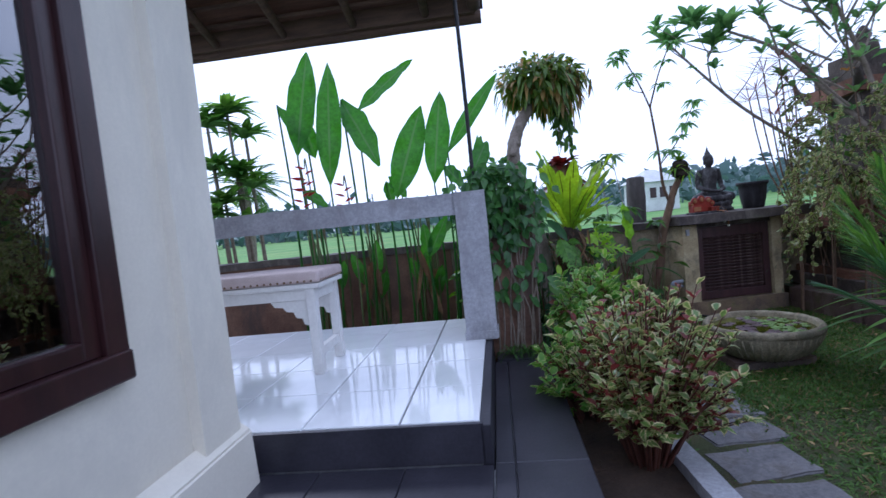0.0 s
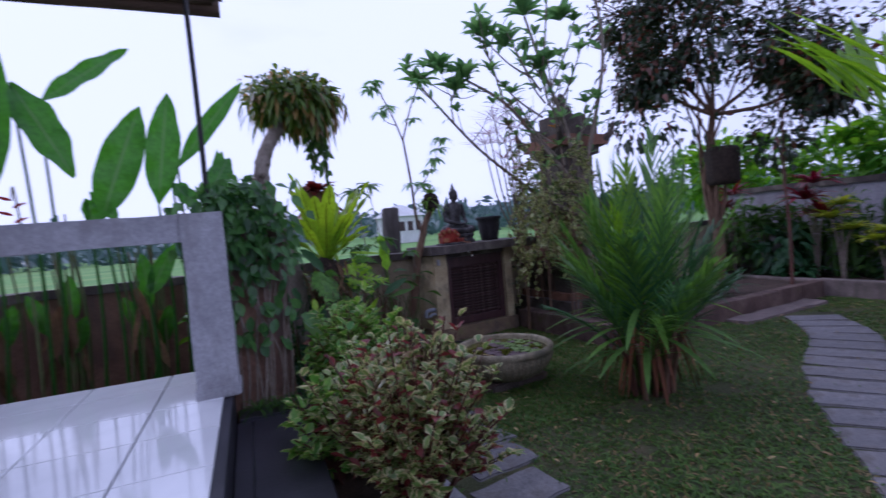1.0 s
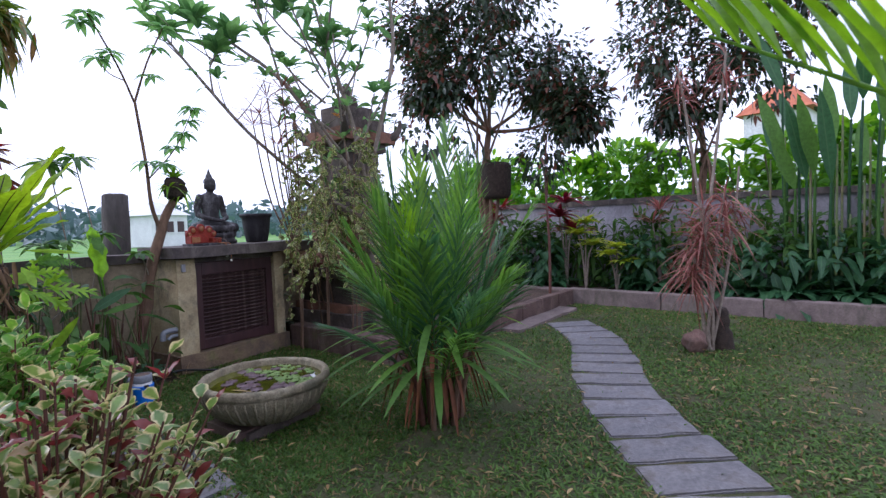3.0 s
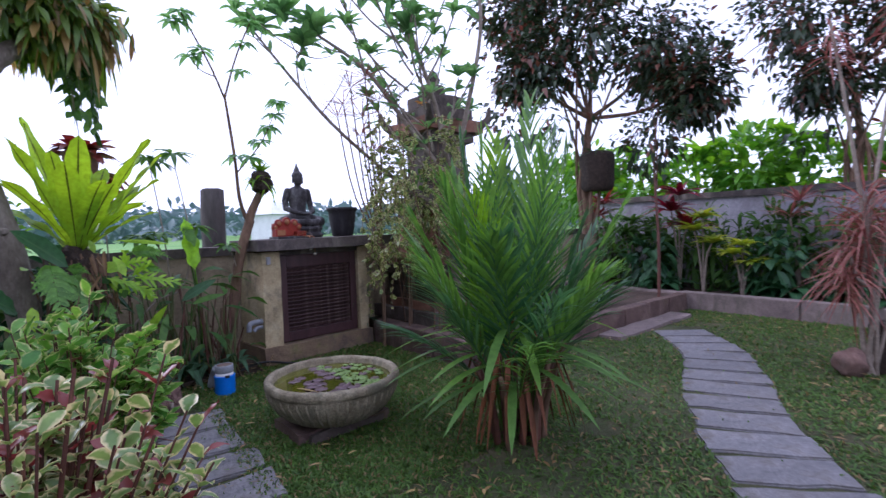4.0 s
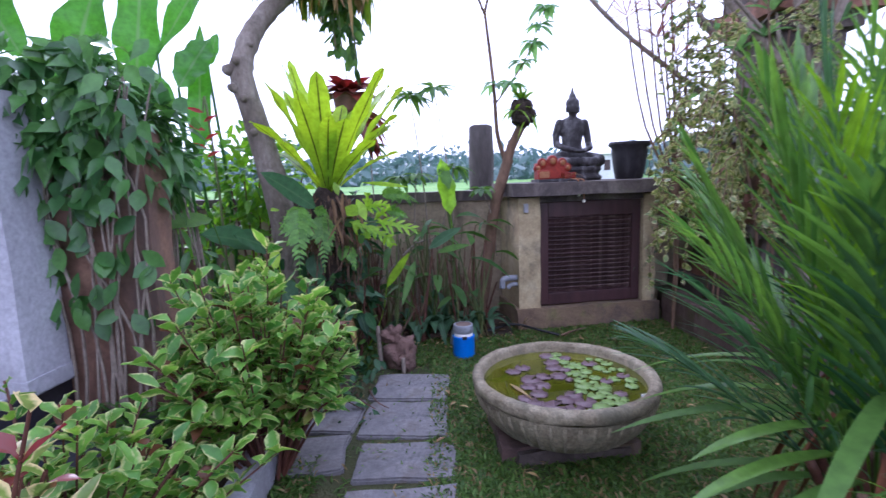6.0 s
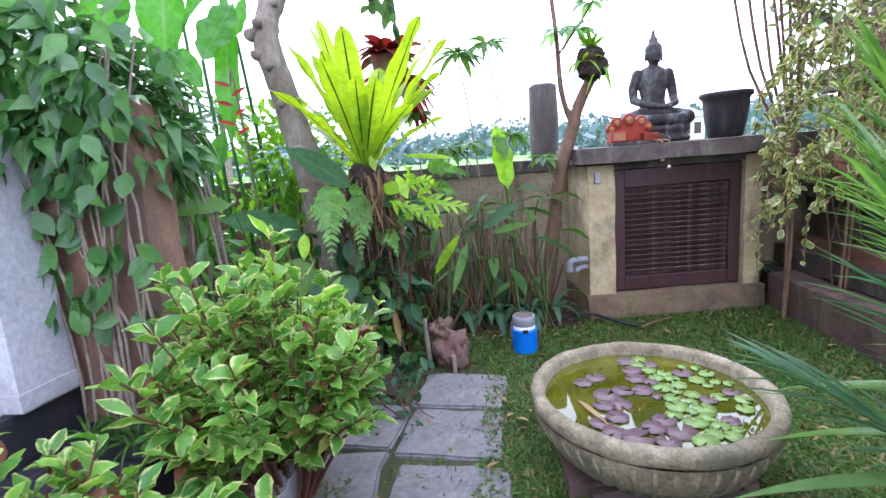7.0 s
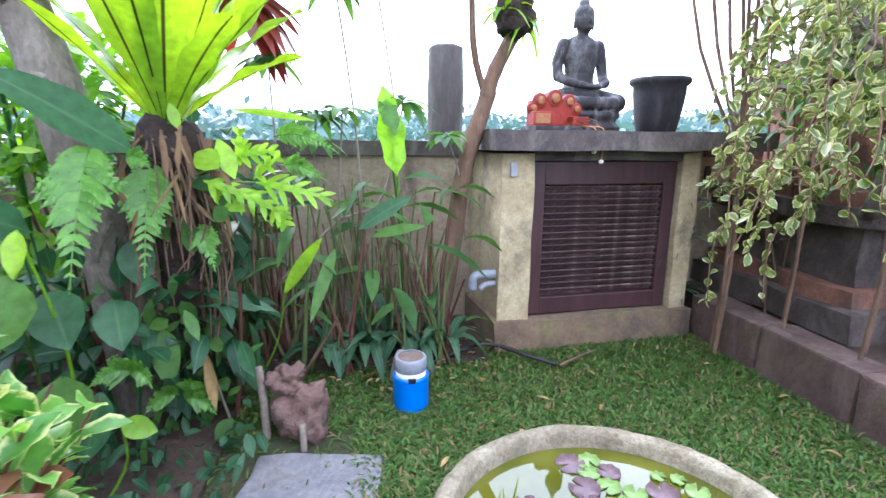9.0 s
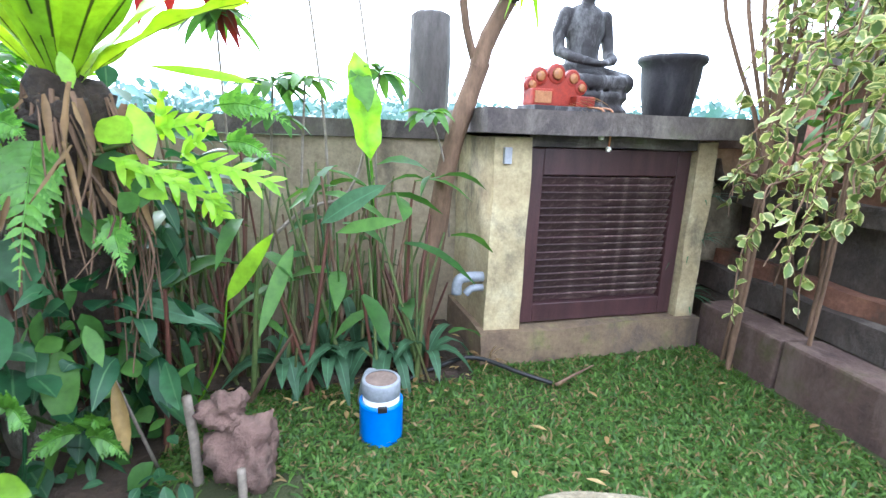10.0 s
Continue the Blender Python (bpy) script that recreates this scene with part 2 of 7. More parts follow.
    iron=surface("black_iron", [(0.3, (0.012, 0.011, 0.012)), (0.7, (0.03, 0.027, 0.027))], 20, 0.5, 80, 0.2, 0.001, metal=0.3),
    blue=surface("blue_plastic", [(0.3, (0.008, 0.13, 0.55)), (0.7, (0.015, 0.19, 0.70))], 6, 0.38, 60, 0.1, 0.001, grit=0.06),
    pvc=surface("grey_pvc", [(0.3, (0.22, 0.23, 0.26)), (0.7, (0.32, 0.33, 0.36))], 6, 0.45, 60, 0.15, 0.001),
    cap=surface("dusty_cap", [(0.3, (0.15, 0.10, 0.08)), (0.7, (0.24, 0.17, 0.14))], 20, 0.9, 70, 0.4, 0.003),
    carved=surface("brown_sandstone", [(0.3, (0.12, 0.068, 0.055)), (0.7, (0.25, 0.15, 0.12))], 10, 0.95, 60, 1.0, 0.012, stain=(0.10, 0.07, 0.055), stain_scale=7),
    rooftile=surface("terracotta_roof", [(0.3, (0.36, 0.10, 0.05)), (0.7, (0.52, 0.17, 0.08))], 3, 0.85, 30, 0.5, 0.02),
    farwall=surface("pale_render", [(0.3, (0.55, 0.55, 0.55)), (0.7, (0.70, 0.70, 0.70))], 0.7, 0.8, 10, 0.2, 0.01),
    greywall=surface("painted_block_wall", [(0.3, (0.26, 0.24, 0.26)), (0.7, (0.42, 0.40, 0.44))], 1.2, 0.85, 30, 0.3, 0.006, stain=(0.16, 0.14, 0.14), stain_scale=1.5),
    curtain=surface("sheer_curtain", [(0.3, (0.62, 0.68, 0.76)), (0.7, (0.72, 0.78, 0.85))], 5, 0.9, 120, 0.2, 0.002, grit=0.05),
    dark_room=surface("shaded_interior", [(0.3, (0.25, 0.24, 0.22)), (0.7, (0.35, 0.33, 0.30))], 2, 0.9, 30, 0.1, 0.002),
    straw=leaf_mat("dry_leaf", (0.20, 0.11, 0.04), (0.42, 0.30, 0.12), glow=0.2),
    litter=leaf_mat("withered_leaf", (0.10, 0.055, 0.025), (0.26, 0.16, 0.07), glow=0.2, rough=0.7),
    petal=leaf_mat("white_petal", (0.7, 0.66, 0.55), (0.8, 0.78, 0.7), glow=0.3),
    grass=leaf_mat("grass_blade", (0.04, 0.088, 0.017), (0.12, 0.21, 0.04), tip=(0.22, 0.16, 0.07), tip_at=0.87, glow=0.3, rough=0.5, gloss=0.25),
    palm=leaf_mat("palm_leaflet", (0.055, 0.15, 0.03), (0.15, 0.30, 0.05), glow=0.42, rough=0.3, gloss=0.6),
    # Darker copy of the palm leaflet, with shade put into its green.
    palm_dark=leaf_mat("painted_shade_palm_leaflet", (0.03, 0.09, 0.04), (0.08, 0.18, 0.06), glow=0.35, rough=0.3, gloss=0.6),
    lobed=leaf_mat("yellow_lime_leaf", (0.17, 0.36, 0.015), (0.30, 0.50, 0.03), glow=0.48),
    # Lighter copy of the palm leaflet, with sunlight put into its green.
    palm_bright=leaf_mat("painted_sun_palm_leaflet", (0.12, 0.26, 0.02), (0.20, 0.38, 0.03), glow=0.5),
    heli=leaf_mat("heliconia_leaf", (0.022, 0.10, 0.014), (0.05, 0.19, 0.022), rib=(0.08, 0.18, 0.05), glow=0.40, rough=0.3),
    nest=leaf_mat("nest_fern_frond", (0.20, 0.36, 0.015), (0.33, 0.50, 0.03), rib=(0.03, 0.035, 0.01), glow=0.5, rough=0.35),
    fern=leaf_mat("fern_pinna", (0.09, 0.22, 0.03), (0.16, 0.34, 0.05), glow=0.4),
    lime=leaf_mat("lime_leaf", (0.12, 0.27, 0.02), (0.22, 0.40, 0.03), glow=0.45),
    dark=leaf_mat("dark_glossy_leaf", (0.014, 0.055, 0.022), (0.04, 0.11, 0.04), rib=(0.06, 0.13, 0.05), glow=0.25, rough=0.45, gloss=0.32),
    creeper=leaf_mat("creeper_leaf", (0.030, 0.10, 0.026), (0.10, 0.24, 0.055), glow=0.3, rough=0.33),
    mid=leaf_mat("mid_green_leaf", (0.03, 0.085, 0.018), (0.09, 0.19, 0.035), glow=0.35, rough=0.5, gloss=0.3),
    strap=leaf_mat("blue_green_strap", (0.035, 0.085, 0.04), (0.08, 0.16, 0.08), rib=(0.10, 0.20, 0.11), glow=0.3, rough=0.5, gloss=0.3),
    varieg=leaf_mat("variegated_leaf", (0.11, 0.20, 0.045), (0.26, 0.36, 0.10), edge=(0.60, 0.53, 0.27), edge_at=0.80, tip=(0.20, 0.045, 0.036), tip_at=0.80, glow=0.36, rough=0.32, gloss=0.6),
    varieg_green=leaf_mat("cream_edged_leaf", (0.06, 0.20, 0.03), (0.23, 0.45, 0.07), edge=(0.55, 0.57, 0.22), edge_at=0.885, tip=(0.17, 0.07, 0.035), tip_at=0.96, glow=0.4),
    cream=leaf_mat("cream_variegated_leaf", (0.07, 0.12, 0.03), (0.19, 0.24, 0.06), edge=(0.50, 0.48, 0.20), edge_at=0.83, glow=0.35),
    frang=leaf_mat("frangipani_leaf", (0.07, 0.17, 0.06), (0.16, 0.31, 0.10), rib=(0.15, 0.28, 0.11), glow=0.45),
    crown=leaf_mat("tree_leaf", (0.014, 0.03, 0.014), (0.05, 0.075, 0.03), tip=(0.13, 0.05, 0.03), glow=0.25),
    topiary=leaf_mat("clipped_leaf", (0.05, 0.11, 0.015), (0.16, 0.24, 0.03), tip=(0.34, 0.22, 0.07), glow=0.35),
    redleaf=leaf_mat("crimson_leaf", (0.10, 0.012, 0.012), (0.32, 0.03, 0.035), glow=0.35),
    rust=leaf_mat("rust_spiky_leaf", (0.17, 0.055, 0.045), (0.36, 0.15, 0.12), edge=(0.20, 0.16, 0.06), edge_at=0.95, glow=0.3),
    bromel=leaf_mat("maroon_leaf", (0.09, 0.018, 0.014), (0.22, 0.05, 0.03), glow=0.3),
    yellow=leaf_mat("yellow_green_leaf", (0.20, 0.30, 0.03), (0.42, 0.46, 0.05), glow=0.45),
    # Bright leaf green with the look of sunlight put into the colour.
    hedge=leaf_mat("painted_sun_hedge_leaf", (0.06, 0.19, 0.02), (0.17, 0.36, 0.035), glow=0.45),
    lily=leaf_mat("lily_pad", (0.15, 0.26, 0.06), (0.28, 0.40, 0.12), glow=0.1, rough=0.3),
    lilypurple=leaf_mat("purple_lily_pad", (0.10, 0.06, 0.07), (0.24, 0.16, 0.17), glow=0.1, rough=0.3),
    # Distance haze is put into this bluish green; there is no mist.
    painted_haze=leaf_mat("wood_painted_haze", (0.06, 0.11, 0.10), (0.12, 0.18, 0.18), glow=0.2),
    bract=leaf_mat("red_bract", (0.22, 0.015, 0.01), (0.34, 0.04, 0.02), glow=0.3),
    orange=leaf_mat("orange_petal", (0.55, 0.25, 0.05), (0.65, 0.35, 0.1), glow=0.3),
)
m_, nt_, b_, _o = node_mat("pond_water")
nt_.links.new(ramp(nt_, noise_fac(nt_, 5, 3), [(0.35, (0.055, 0.062, 0.003)), (0.7, (0.11, 0.11, 0.006))]), b_.inputs["Base Color"])
b_.inputs["Roughness"].default_value, b_.inputs["IOR"].default_value = 0.02, 1.5
b_.inputs["Specular IOR Level"].default_value = 1.0
M["water"] = m_
m_, nt_, b_, _o = node_mat("window_glass")
tr_, gl_, mx_, fr_ = (nt_.nodes.new("ShaderNode" + k) for k in ("BsdfTransparent", "BsdfGlossy", "MixShader", "Fresnel"))
gl_.inputs["Roughness"].default_value, fr_.inputs["IOR"].default_value = 0.01, 3.6
nt_.links.new(fr_.outputs[0], mx_.inputs[0])
nt_.links.new(tr_.outputs[0], mx_.inputs[1])
nt_.links.new(gl_.outputs[0], mx_.inputs[2])
nt_.links.new(mx_.outputs[0], _o.inputs[0])
M["glass"] = m_

# ---------------------------------------------------------------- mesh helpers
rng = np.random.default_rng(7)


def mesh_of(name, V, F, uv=None, smooth=True):
    """A mesh from an array of places and an array of quads (or a list of faces)."""
    me = bpy.data.meshes.new(name)
    if isinstance(F, np.ndarray):
        n, k = F.shape
        me.vertices.add(len(V))
        me.vertices.foreach_set("co", np.asarray(V, np.float32).ravel())
        me.loops.add(n * k)
        me.loops.foreach_set("vertex_index", F.astype(np.int32).ravel())
        me.polygons.add(n)
        me.polygons.foreach_set("loop_start", np.arange(0, n * k, k, dtype=np.int32))
        if uv is not None:
            me.uv_layers.new(name="UVMap").data.foreach_set("uv", np.asarray(uv, np.float32)[F.ravel()].ravel())
        me.update(calc_edges=True)
        me.validate()
    else:
        me.from_pydata([tuple(v) for v in V], [], F)
        me.update()
    if smooth:
        me.polygons.foreach_set("use_smooth", [True] * len(me.polygons))
    return me


SITE = [Matrix()]


def set_out(x=0.0, y=0.0, z=0.0, turn=0.0, about=(0.0, 0.0)):
    """Sets out the corner of the garden that is built next: a shift and a turn about a point of the plan."""
    SITE[0] = pose(about[0] + x, about[1] + y, z, 0, 0, turn) @ pose(-about[0], -about[1], 0)


def part(name, me, material, parent=None, label="", at=None):
    """One mesh object, a thing of its own or a part under a parent."""
    if isinstance(me, bmesh.types.BMesh):
        bm, me = me, bpy.data.meshes.new(name)
        bm.to_mesh(me)
        bm.free()
    if not me.materials:
        me.materials.append(M[material])
    ob = new(name, me)
    if at is not None:
        ob.matrix_basis = at if isinstance(at, Matrix) else Matrix.Translation(at)
    if parent is not None:
        ob.parent = parent
    else:
        ob.matrix_basis = SITE[0] @ ob.matrix_basis
    return tagged(ob, label)


def thing(name, label, category, group="", at=(0, 0, 0)):
    ob = new(name)
    ob.empty_display_size = 0.1
    ob.matrix_basis = SITE[0] @ (at if isinstance(at, Matrix) else Matrix.Translation(at))
    return tagged(ob, label, category, group)


def box(x0, x1, y0, y1, z0, z1, bevel=0.006, seg=2, jitter=0.0):
    bm = bmesh.new()
    bmesh.ops.create_cube(bm, size=1, matrix=Matrix.Translation(((x0 + x1) / 2, (y0 + y1) / 2, (z0 + z1) / 2)) @ Matrix.Diagonal((x1 - x0, y1 - y0, z1 - z0, 1)))
    if jitter:
        for v in bm.verts:
            v.co += Vector(rng.uniform(-jitter, jitter, 3))
    if bevel:
        bmesh.ops.bevel(bm, geom=bm.edges[:], offset=bevel, segments=seg, affect="EDGES", profile=0.6)
    for f in bm.faces:
        f.smooth = False
    return bm


def rough_box(x0, x1, y0, y1, z0, z1, step=0.12, amp=0.006):
    """A masonry block whose faces are cut fine and worn uneven."""
    bm = box(x0, x1, y0, y1, z0, z1, 0.0)
    for ax, (a, b) in enumerate(((x0, x1), (y0, y1), (z0, z1))):
        for c in np.arange(a + step, b - step * 0.5, step):
            n = Vector([1.0 if i == ax else 0.0 for i in range(3)])
            bmesh.ops.bisect_plane(bm, geom=bm.verts[:] + bm.edges[:] + bm.faces[:], plane_co=n * c, plane_no=n)
    for v in bm.verts:
        v.co += Vector([amp * noise.noise(v.co * 5 + Vector((k * 17, 0, 0))) * 1.6 for k in range(3)])
    return bm


def lathe(profile, n=40, lobes=0, depth=0.0, wob=0.0):
    """A body turned about z, from (radius, height) pairs; lobes makes flutes."""
    a = np.linspace(0, 2 * np.pi, n, endpoint=False)
    V = []
    for r, z in profile:
        rr = r * (1 + depth * np.cos(lobes * a)) + wob * np.sin(3 * a + z * 20) * r
        V.append(np.stack([rr * np.cos(a), rr * np.sin(a), np.full(n, z)], -1))
    V = np.concatenate(V)
    k = len(profile)
    i, j = np.meshgrid(np.arange(k - 1), np.arange(n), indexing="ij")
    F = np.stack([i * n + j, i * n + (j + 1) % n, (i + 1) * n + (j + 1) % n, (i + 1) * n + j], -1).reshape(-1, 4)
    return V, F


def smooth_line(points, n):
    P = np.asarray(points, float)
    t = np.linspace(0, len(P) - 1, n)
    out = []
    for u in t:
        i = min(int(u), len(P) - 2)
        f = u - i
        p0, p1, p2, p3 = P[max(i - 1, 0)], P[i], P[i + 1], P[min(i + 2, len(P) - 1)]
        out.append(0.5 * (2 * p1 + (p2 - p0) * f + (2 * p0 - 5 * p1 + 4 * p2 - p3) * f * f + (3 * p1 - p0 - 3 * p2 + p3) * f ** 3))
    return np.array(out)


def tube(points, r0, r1, n=8, steps=None, knots=0.0):
    """A bent round rod through the points, tapering from r0 to r1."""
    P = smooth_line(points, steps or max(4, 4 * len(points)))
    k = len(P)
    T = np.gradient(P, axis=0)
    T /= np.linalg.norm(T, axis=1)[:, None] + 1e-9
    S = np.zeros_like(P)
    s0 = np.cross(T[0], (1.0, 0, 0) if abs(T[0][2]) > 0.9 else (0, 0, 1.0))
    for i in range(k):
        s0 = s0 - T[i] * (s0 @ T[i])
        s0 = s0 / (np.linalg.norm(s0) + 1e-9)
        S[i] = s0
    U = np.cross(S, T)
    a = np.linspace(0, 2 * np.pi, n, endpoint=False)
    R = np.linspace(r0, r1, k) * (1 + knots * rng.uniform(-1, 1, k))
    V = P[:, None] + R[:, None, None] * (np.cos(a)[None, :, None] * S[:, None] + np.sin(a)[None, :, None] * U[:, None])
    V = V.reshape(-1, 3)
    i, j = np.meshgrid(np.arange(k - 1), np.arange(n), indexing="ij")
    F = np.stack([i * n + j, i * n + (j + 1) % n, (i + 1) * n + (j + 1) % n, (i + 1) * n + j], -1).reshape(-1, 4)
    V = np.concatenate([V, P[[0, -1]]])
    j = np.arange(n)
    ends = [np.stack([(j + 1) % n, j, j * 0 + k * n, j * 0 + k * n], -1), np.stack([(k - 1) * n + j, (k - 1) * n + (j + 1) % n, j * 0 + k * n + 1, j * 0 + k * n + 1], -1)]
    return V, F, [e[:, :3] for e in ends]


def tube_mesh(name, *args, **kw):
    V, F, ends = tube(*args, **kw)
    return mesh_of(name, V, [list(map(int, f)) for f in F] + [list(map(int, f)) for e in ends for f in e])


def joined(name, pieces, uv=False):
    """One mesh of several (V, F, ...) pieces of quads."""
    V, F, U, o = [], [], [], 0
    for p in pieces:
        V.append(p[0]), F.append(p[1] + o)
        if uv:
            U.append(p[2])
        o += len(p[0])
    return mesh_of(name, np.concatenate(V), np.concatenate(F), np.concatenate(U) if uv else None)


def unit(a):
    a = np.asarray(a, float)
    return a / (np.linalg.norm(a, axis=-1, keepdims=True) + 1e-9)


OVAL = (0.12, 0.75, 1.0, 0.78, 0.03)
LANCE = (0.2, 0.9, 0.85, 0.5, 0.02)
STRAP = (0.55, 0.9, 1.0, 0.95, 0.7, 0.04)
PADDLE = (0.05, 0.62, 0.92, 1.0, 0.95, 0.8, 0.5, 0.03)
SMALL = (0.1, 1.0, 0.05)


def blades(B, D, N, L, W, droop=0.2, prof=OVAL, fold=0.18, wave=0.0, flat=False):
    """Many leaves at once: they start at B, run along D with their faces towards N, and bend down by droop."""
    B = np.atleast_2d(np.asarray(B, float))
    n = len(B)
    D, N = unit(np.broadcast_to(D, (n, 3))), np.broadcast_to(np.asarray(N, float), (n, 3))
    L, W, droop = (np.broadcast_to(np.asarray(q, float), (n,)) for q in (L, W, droop))
    S = np.cross(D, N)
    S = unit(S + 1e-6)
    Nn = np.cross(S, D)
    k = len(prof)
    s, w = np.linspace(0, 1, k), np.asarray(prof)
    C = B[:, None] + D[:, None] * (L[:, None] * s)[..., None]
    C = C - np.array([0, 0, 1.0]) * (droop[:, None] * L[:, None] * s ** 2)[..., None]
    half = (W[:, None] * w / 2)[..., None]
    ripple = 0 if not wave else (wave * W[:, None] * np.sin(s * 19 + rng.uniform(0, 6, (n, 1))))[..., None]
    lift = Nn[:, None] * fold * half * 2
    left, right = C - S[:, None] * half + lift + Nn[:, None] * ripple, C + S[:, None] * half + lift - Nn[:, None] * ripple
    cols = [left, right] if flat else [left, C, right]
    c = len(cols)
    V = np.stack(cols, 2).reshape(-1, 3)
    base = (np.arange(n) * k * c)[:, None, None]
    i, j = np.arange(k - 1)[None, :, None], np.arange(c - 1)[None, None, :]
    a = base + i * c + j
    F = np.stack([a, a + 1, a + c + 1, a + c], -1).reshape(-1, 4)
    uv = np.stack([np.broadcast_to(np.linspace(0, 1, c), (n, k, c)), np.broadcast_to(s[None, :, None], (n, k, c))], -1).reshape(-1, 2)
    return V, F, uv


def rand_dirs(n, up=0.0, spread=1.0):
    d = rng.normal(size=(n, 3)) * (spread, spread, spread)
    d[:, 2] += up
    return unit(d)


def leaf_cloud(n, centre, radii, L, W, up=0.3, droop=0.3, prof=OVAL, shell=0.5, hole=0.0, fold=0.18):
    """Leaves in an uneven shell round a centre, pointing outwards."""
    d = rand_dirs(n)
    r = shell + (1 - shell) * rng.random(n) ** 0.5
    lump = np.array([0.82 + 0.30 * noise.noise(Vector(v * 2.3 + np.asarray(centre))) + 0.18 * noise.noise(Vector(v * 6.0)) for v in d])
    p = np.asarray(centre) + d * (r * lump)[:, None] * np.asarray(radii)
    if hole:
        keep = np.array([noise.noise(Vector(q * (2.2 / max(radii)))) for q in p]) > hole - 0.5
        p, d = p[keep], d[keep]
    m = len(p)
    out = unit(d + rng.normal(size=(m, 3)) * 0.55 + (0, 0, up))
    nor = unit(np.array([0, 0, 1.0]) + d * 0.6 + rng.normal(size=(m, 3)) * 0.35)
    return blades(p, out, nor, rng.uniform(0.7, 1.2, m) * L, rng.uniform(0.75, 1.2, m) * W, rng.uniform(0, 2, m) * droop, prof, fold)


def leaves(name, pieces, material, parent=None, label="", stuff=True):
    ob = part(name, joined(name, pieces if isinstance(pieces, list) else [pieces], uv=True), material, parent, label)
    return tagged(ob, kind="stuff")


# ---------------------------------------------------------------- ground and setting
gs = np.concatenate([-np.geomspace(2500, 14, 26), np.linspace(-12, 16, 29), np.geomspace(20, 2500, 26)])
gx, gy = np.meshgrid(gs, gs, indexing="ij")
gn = len(gs)
gi, gj = np.meshgrid(np.arange(gn - 1), np.arange(gn - 1), indexing="ij")
gq = (gi * gn + gj).ravel()
far = np.clip((np.hypot(gx, gy) - 12) / 30, 0, 1)
gz = -0.06 - 0.35 * far + 0.12 * np.sin(gx * 0.11) * np.sin(gy * 0.17) * far
ground = part("ground", mesh_of("ground", np.stack([gx, gy, gz], -1).reshape(-1, 3), np.stack([gq, gq + gn, gq + gn + 1, gq + 1], -1)), "field")
tagged(ground, "bright green terraced rice field reaching the horizon", "field", kind="structure")

lx, ly = np.meshgrid(np.linspace(-5.0, 6.62, 117), np.linspace(-4.0, 4.9, 92), indexing="ij")
ln = 92
li, lj = np.meshgrid(np.arange(116), np.arange(91), indexing="ij")
lq = (li * ln + lj).ravel()
lz = np.array([0.012 * noise.noise(Vector((a * 1.3, b * 1.3, 0))) + 0.006 * noise.noise(Vector((a * 5, b * 5, 2))) for a, b in zip(lx.ravel(), ly.ravel())])
lawn = part("lawn", mesh_of("lawn", np.stack([lx.ravel(), ly.ravel(), lz], -1), np.stack([lq, lq + ln, lq + ln + 1, lq + 1], -1)), "turf")
tagged(lawn, "shaded garden lawn of broad-bladed grass with bare patches", "lawn", kind="structure")

# walls of the garden
wall_w = part("wall_back", rough_box(-9.0, -0.10, 4.90, 5.04, -0.1, 0.88, 0.22, 0.006), "brownwall")
tagged(wall_w, "dark brown stained wall behind the porch", "wall", kind="structure")
wall = part("wall_back", rough_box(-0.098, 7.9, 4.90, 5.04, -0.1, 0.88, 0.22, 0.006), "plaster")
tagged(wall, "low garden wall of stained, weathered plaster", "wall", kind="structure")
part("coping", rough_box(-9.0, 7.9, 4.875, 5.065, 0.882, 0.955, 0.20, 0.007), "slab", wall, "dark mossy coping")
wall_e = part("wall_east", rough_box(7.9, 8.05, -6.0, 5.04, -0.1, 1.32, 0.35, 0.008), "greywall")
tagged(wall_e, "grey painted block wall behind the planting bed", "wall", kind="structure")
part("coping", rough_box(7.86, 8.09, -6.0, 5.06, 1.322, 1.40, 0.3, 0.008), "slab", wall_e, "dark stained coping")
wall_s = part("wall_south", rough_box(-1.2, 8.05, -6.14, -6.0, -0.1, 1.6, 0.5, 0.008), "greywall")
tagged(wall_s, "plain grey wall closing the garden", "wall", kind="structure")

# planting bed in front of the east wall, with its kerb of long blocks
bed = part("bed_soil", rough_box(6.74, 7.89, -5.9, 4.88, -0.05, 0.14, 0.25, 0.02), "soil")
tagged(bed, "dark soil of the raised planting bed", "soil", kind="structure")
kerb = thing("kerb", "low rough concrete kerb round the planting bed", "kerb")
tagged(kerb, kind="structure")
y = -5.6
while y < 4.4:
    ln_ = 0.95 + 0.25 * rng.random()
    part("kerb_block", box(6.62, 6.74, y, y + ln_ - 0.012, -0.03, 0.19 + 0.012 * rng.random(), 0.012, 2, 0.006), "kerb", kerb)
    y += ln_

# bed along the back wall
bedb = part("bed_back", rough_box(-5.0, 2.12, 4.30, 4.89, -0.05, 0.025, 0.14, 0.02), "soil")
tagged(bedb, "brown soil with leaf litter under the back wall plants", "soil", kind="structure")
bedp = part("bed_planter", rough_box(0.405, 0.83, 0.98, 3.54, -0.06, 0.05, 0.12, 0.02), "soil")
tagged(bedp, "dark soil in the narrow planter beside the walkway", "soil", kind="structure")
bedc = part("bed_corner", rough_box(-5.0, 1.12, 3.54, 4.31, -0.05, 0.02, 0.14, 0.02), "soil")
tagged(bedc, "brown soil under the ferns and creepers", "soil", kind="structure")
border = thing("planter_border", "grey rendered edging of the narrow planter", "edging")
tagged(border, kind="structure")
part("edging", rough_box(0.83, 0.93, 0.95, 2.95, -0.04, 0.11, 0.15, 0.005), "render", border)
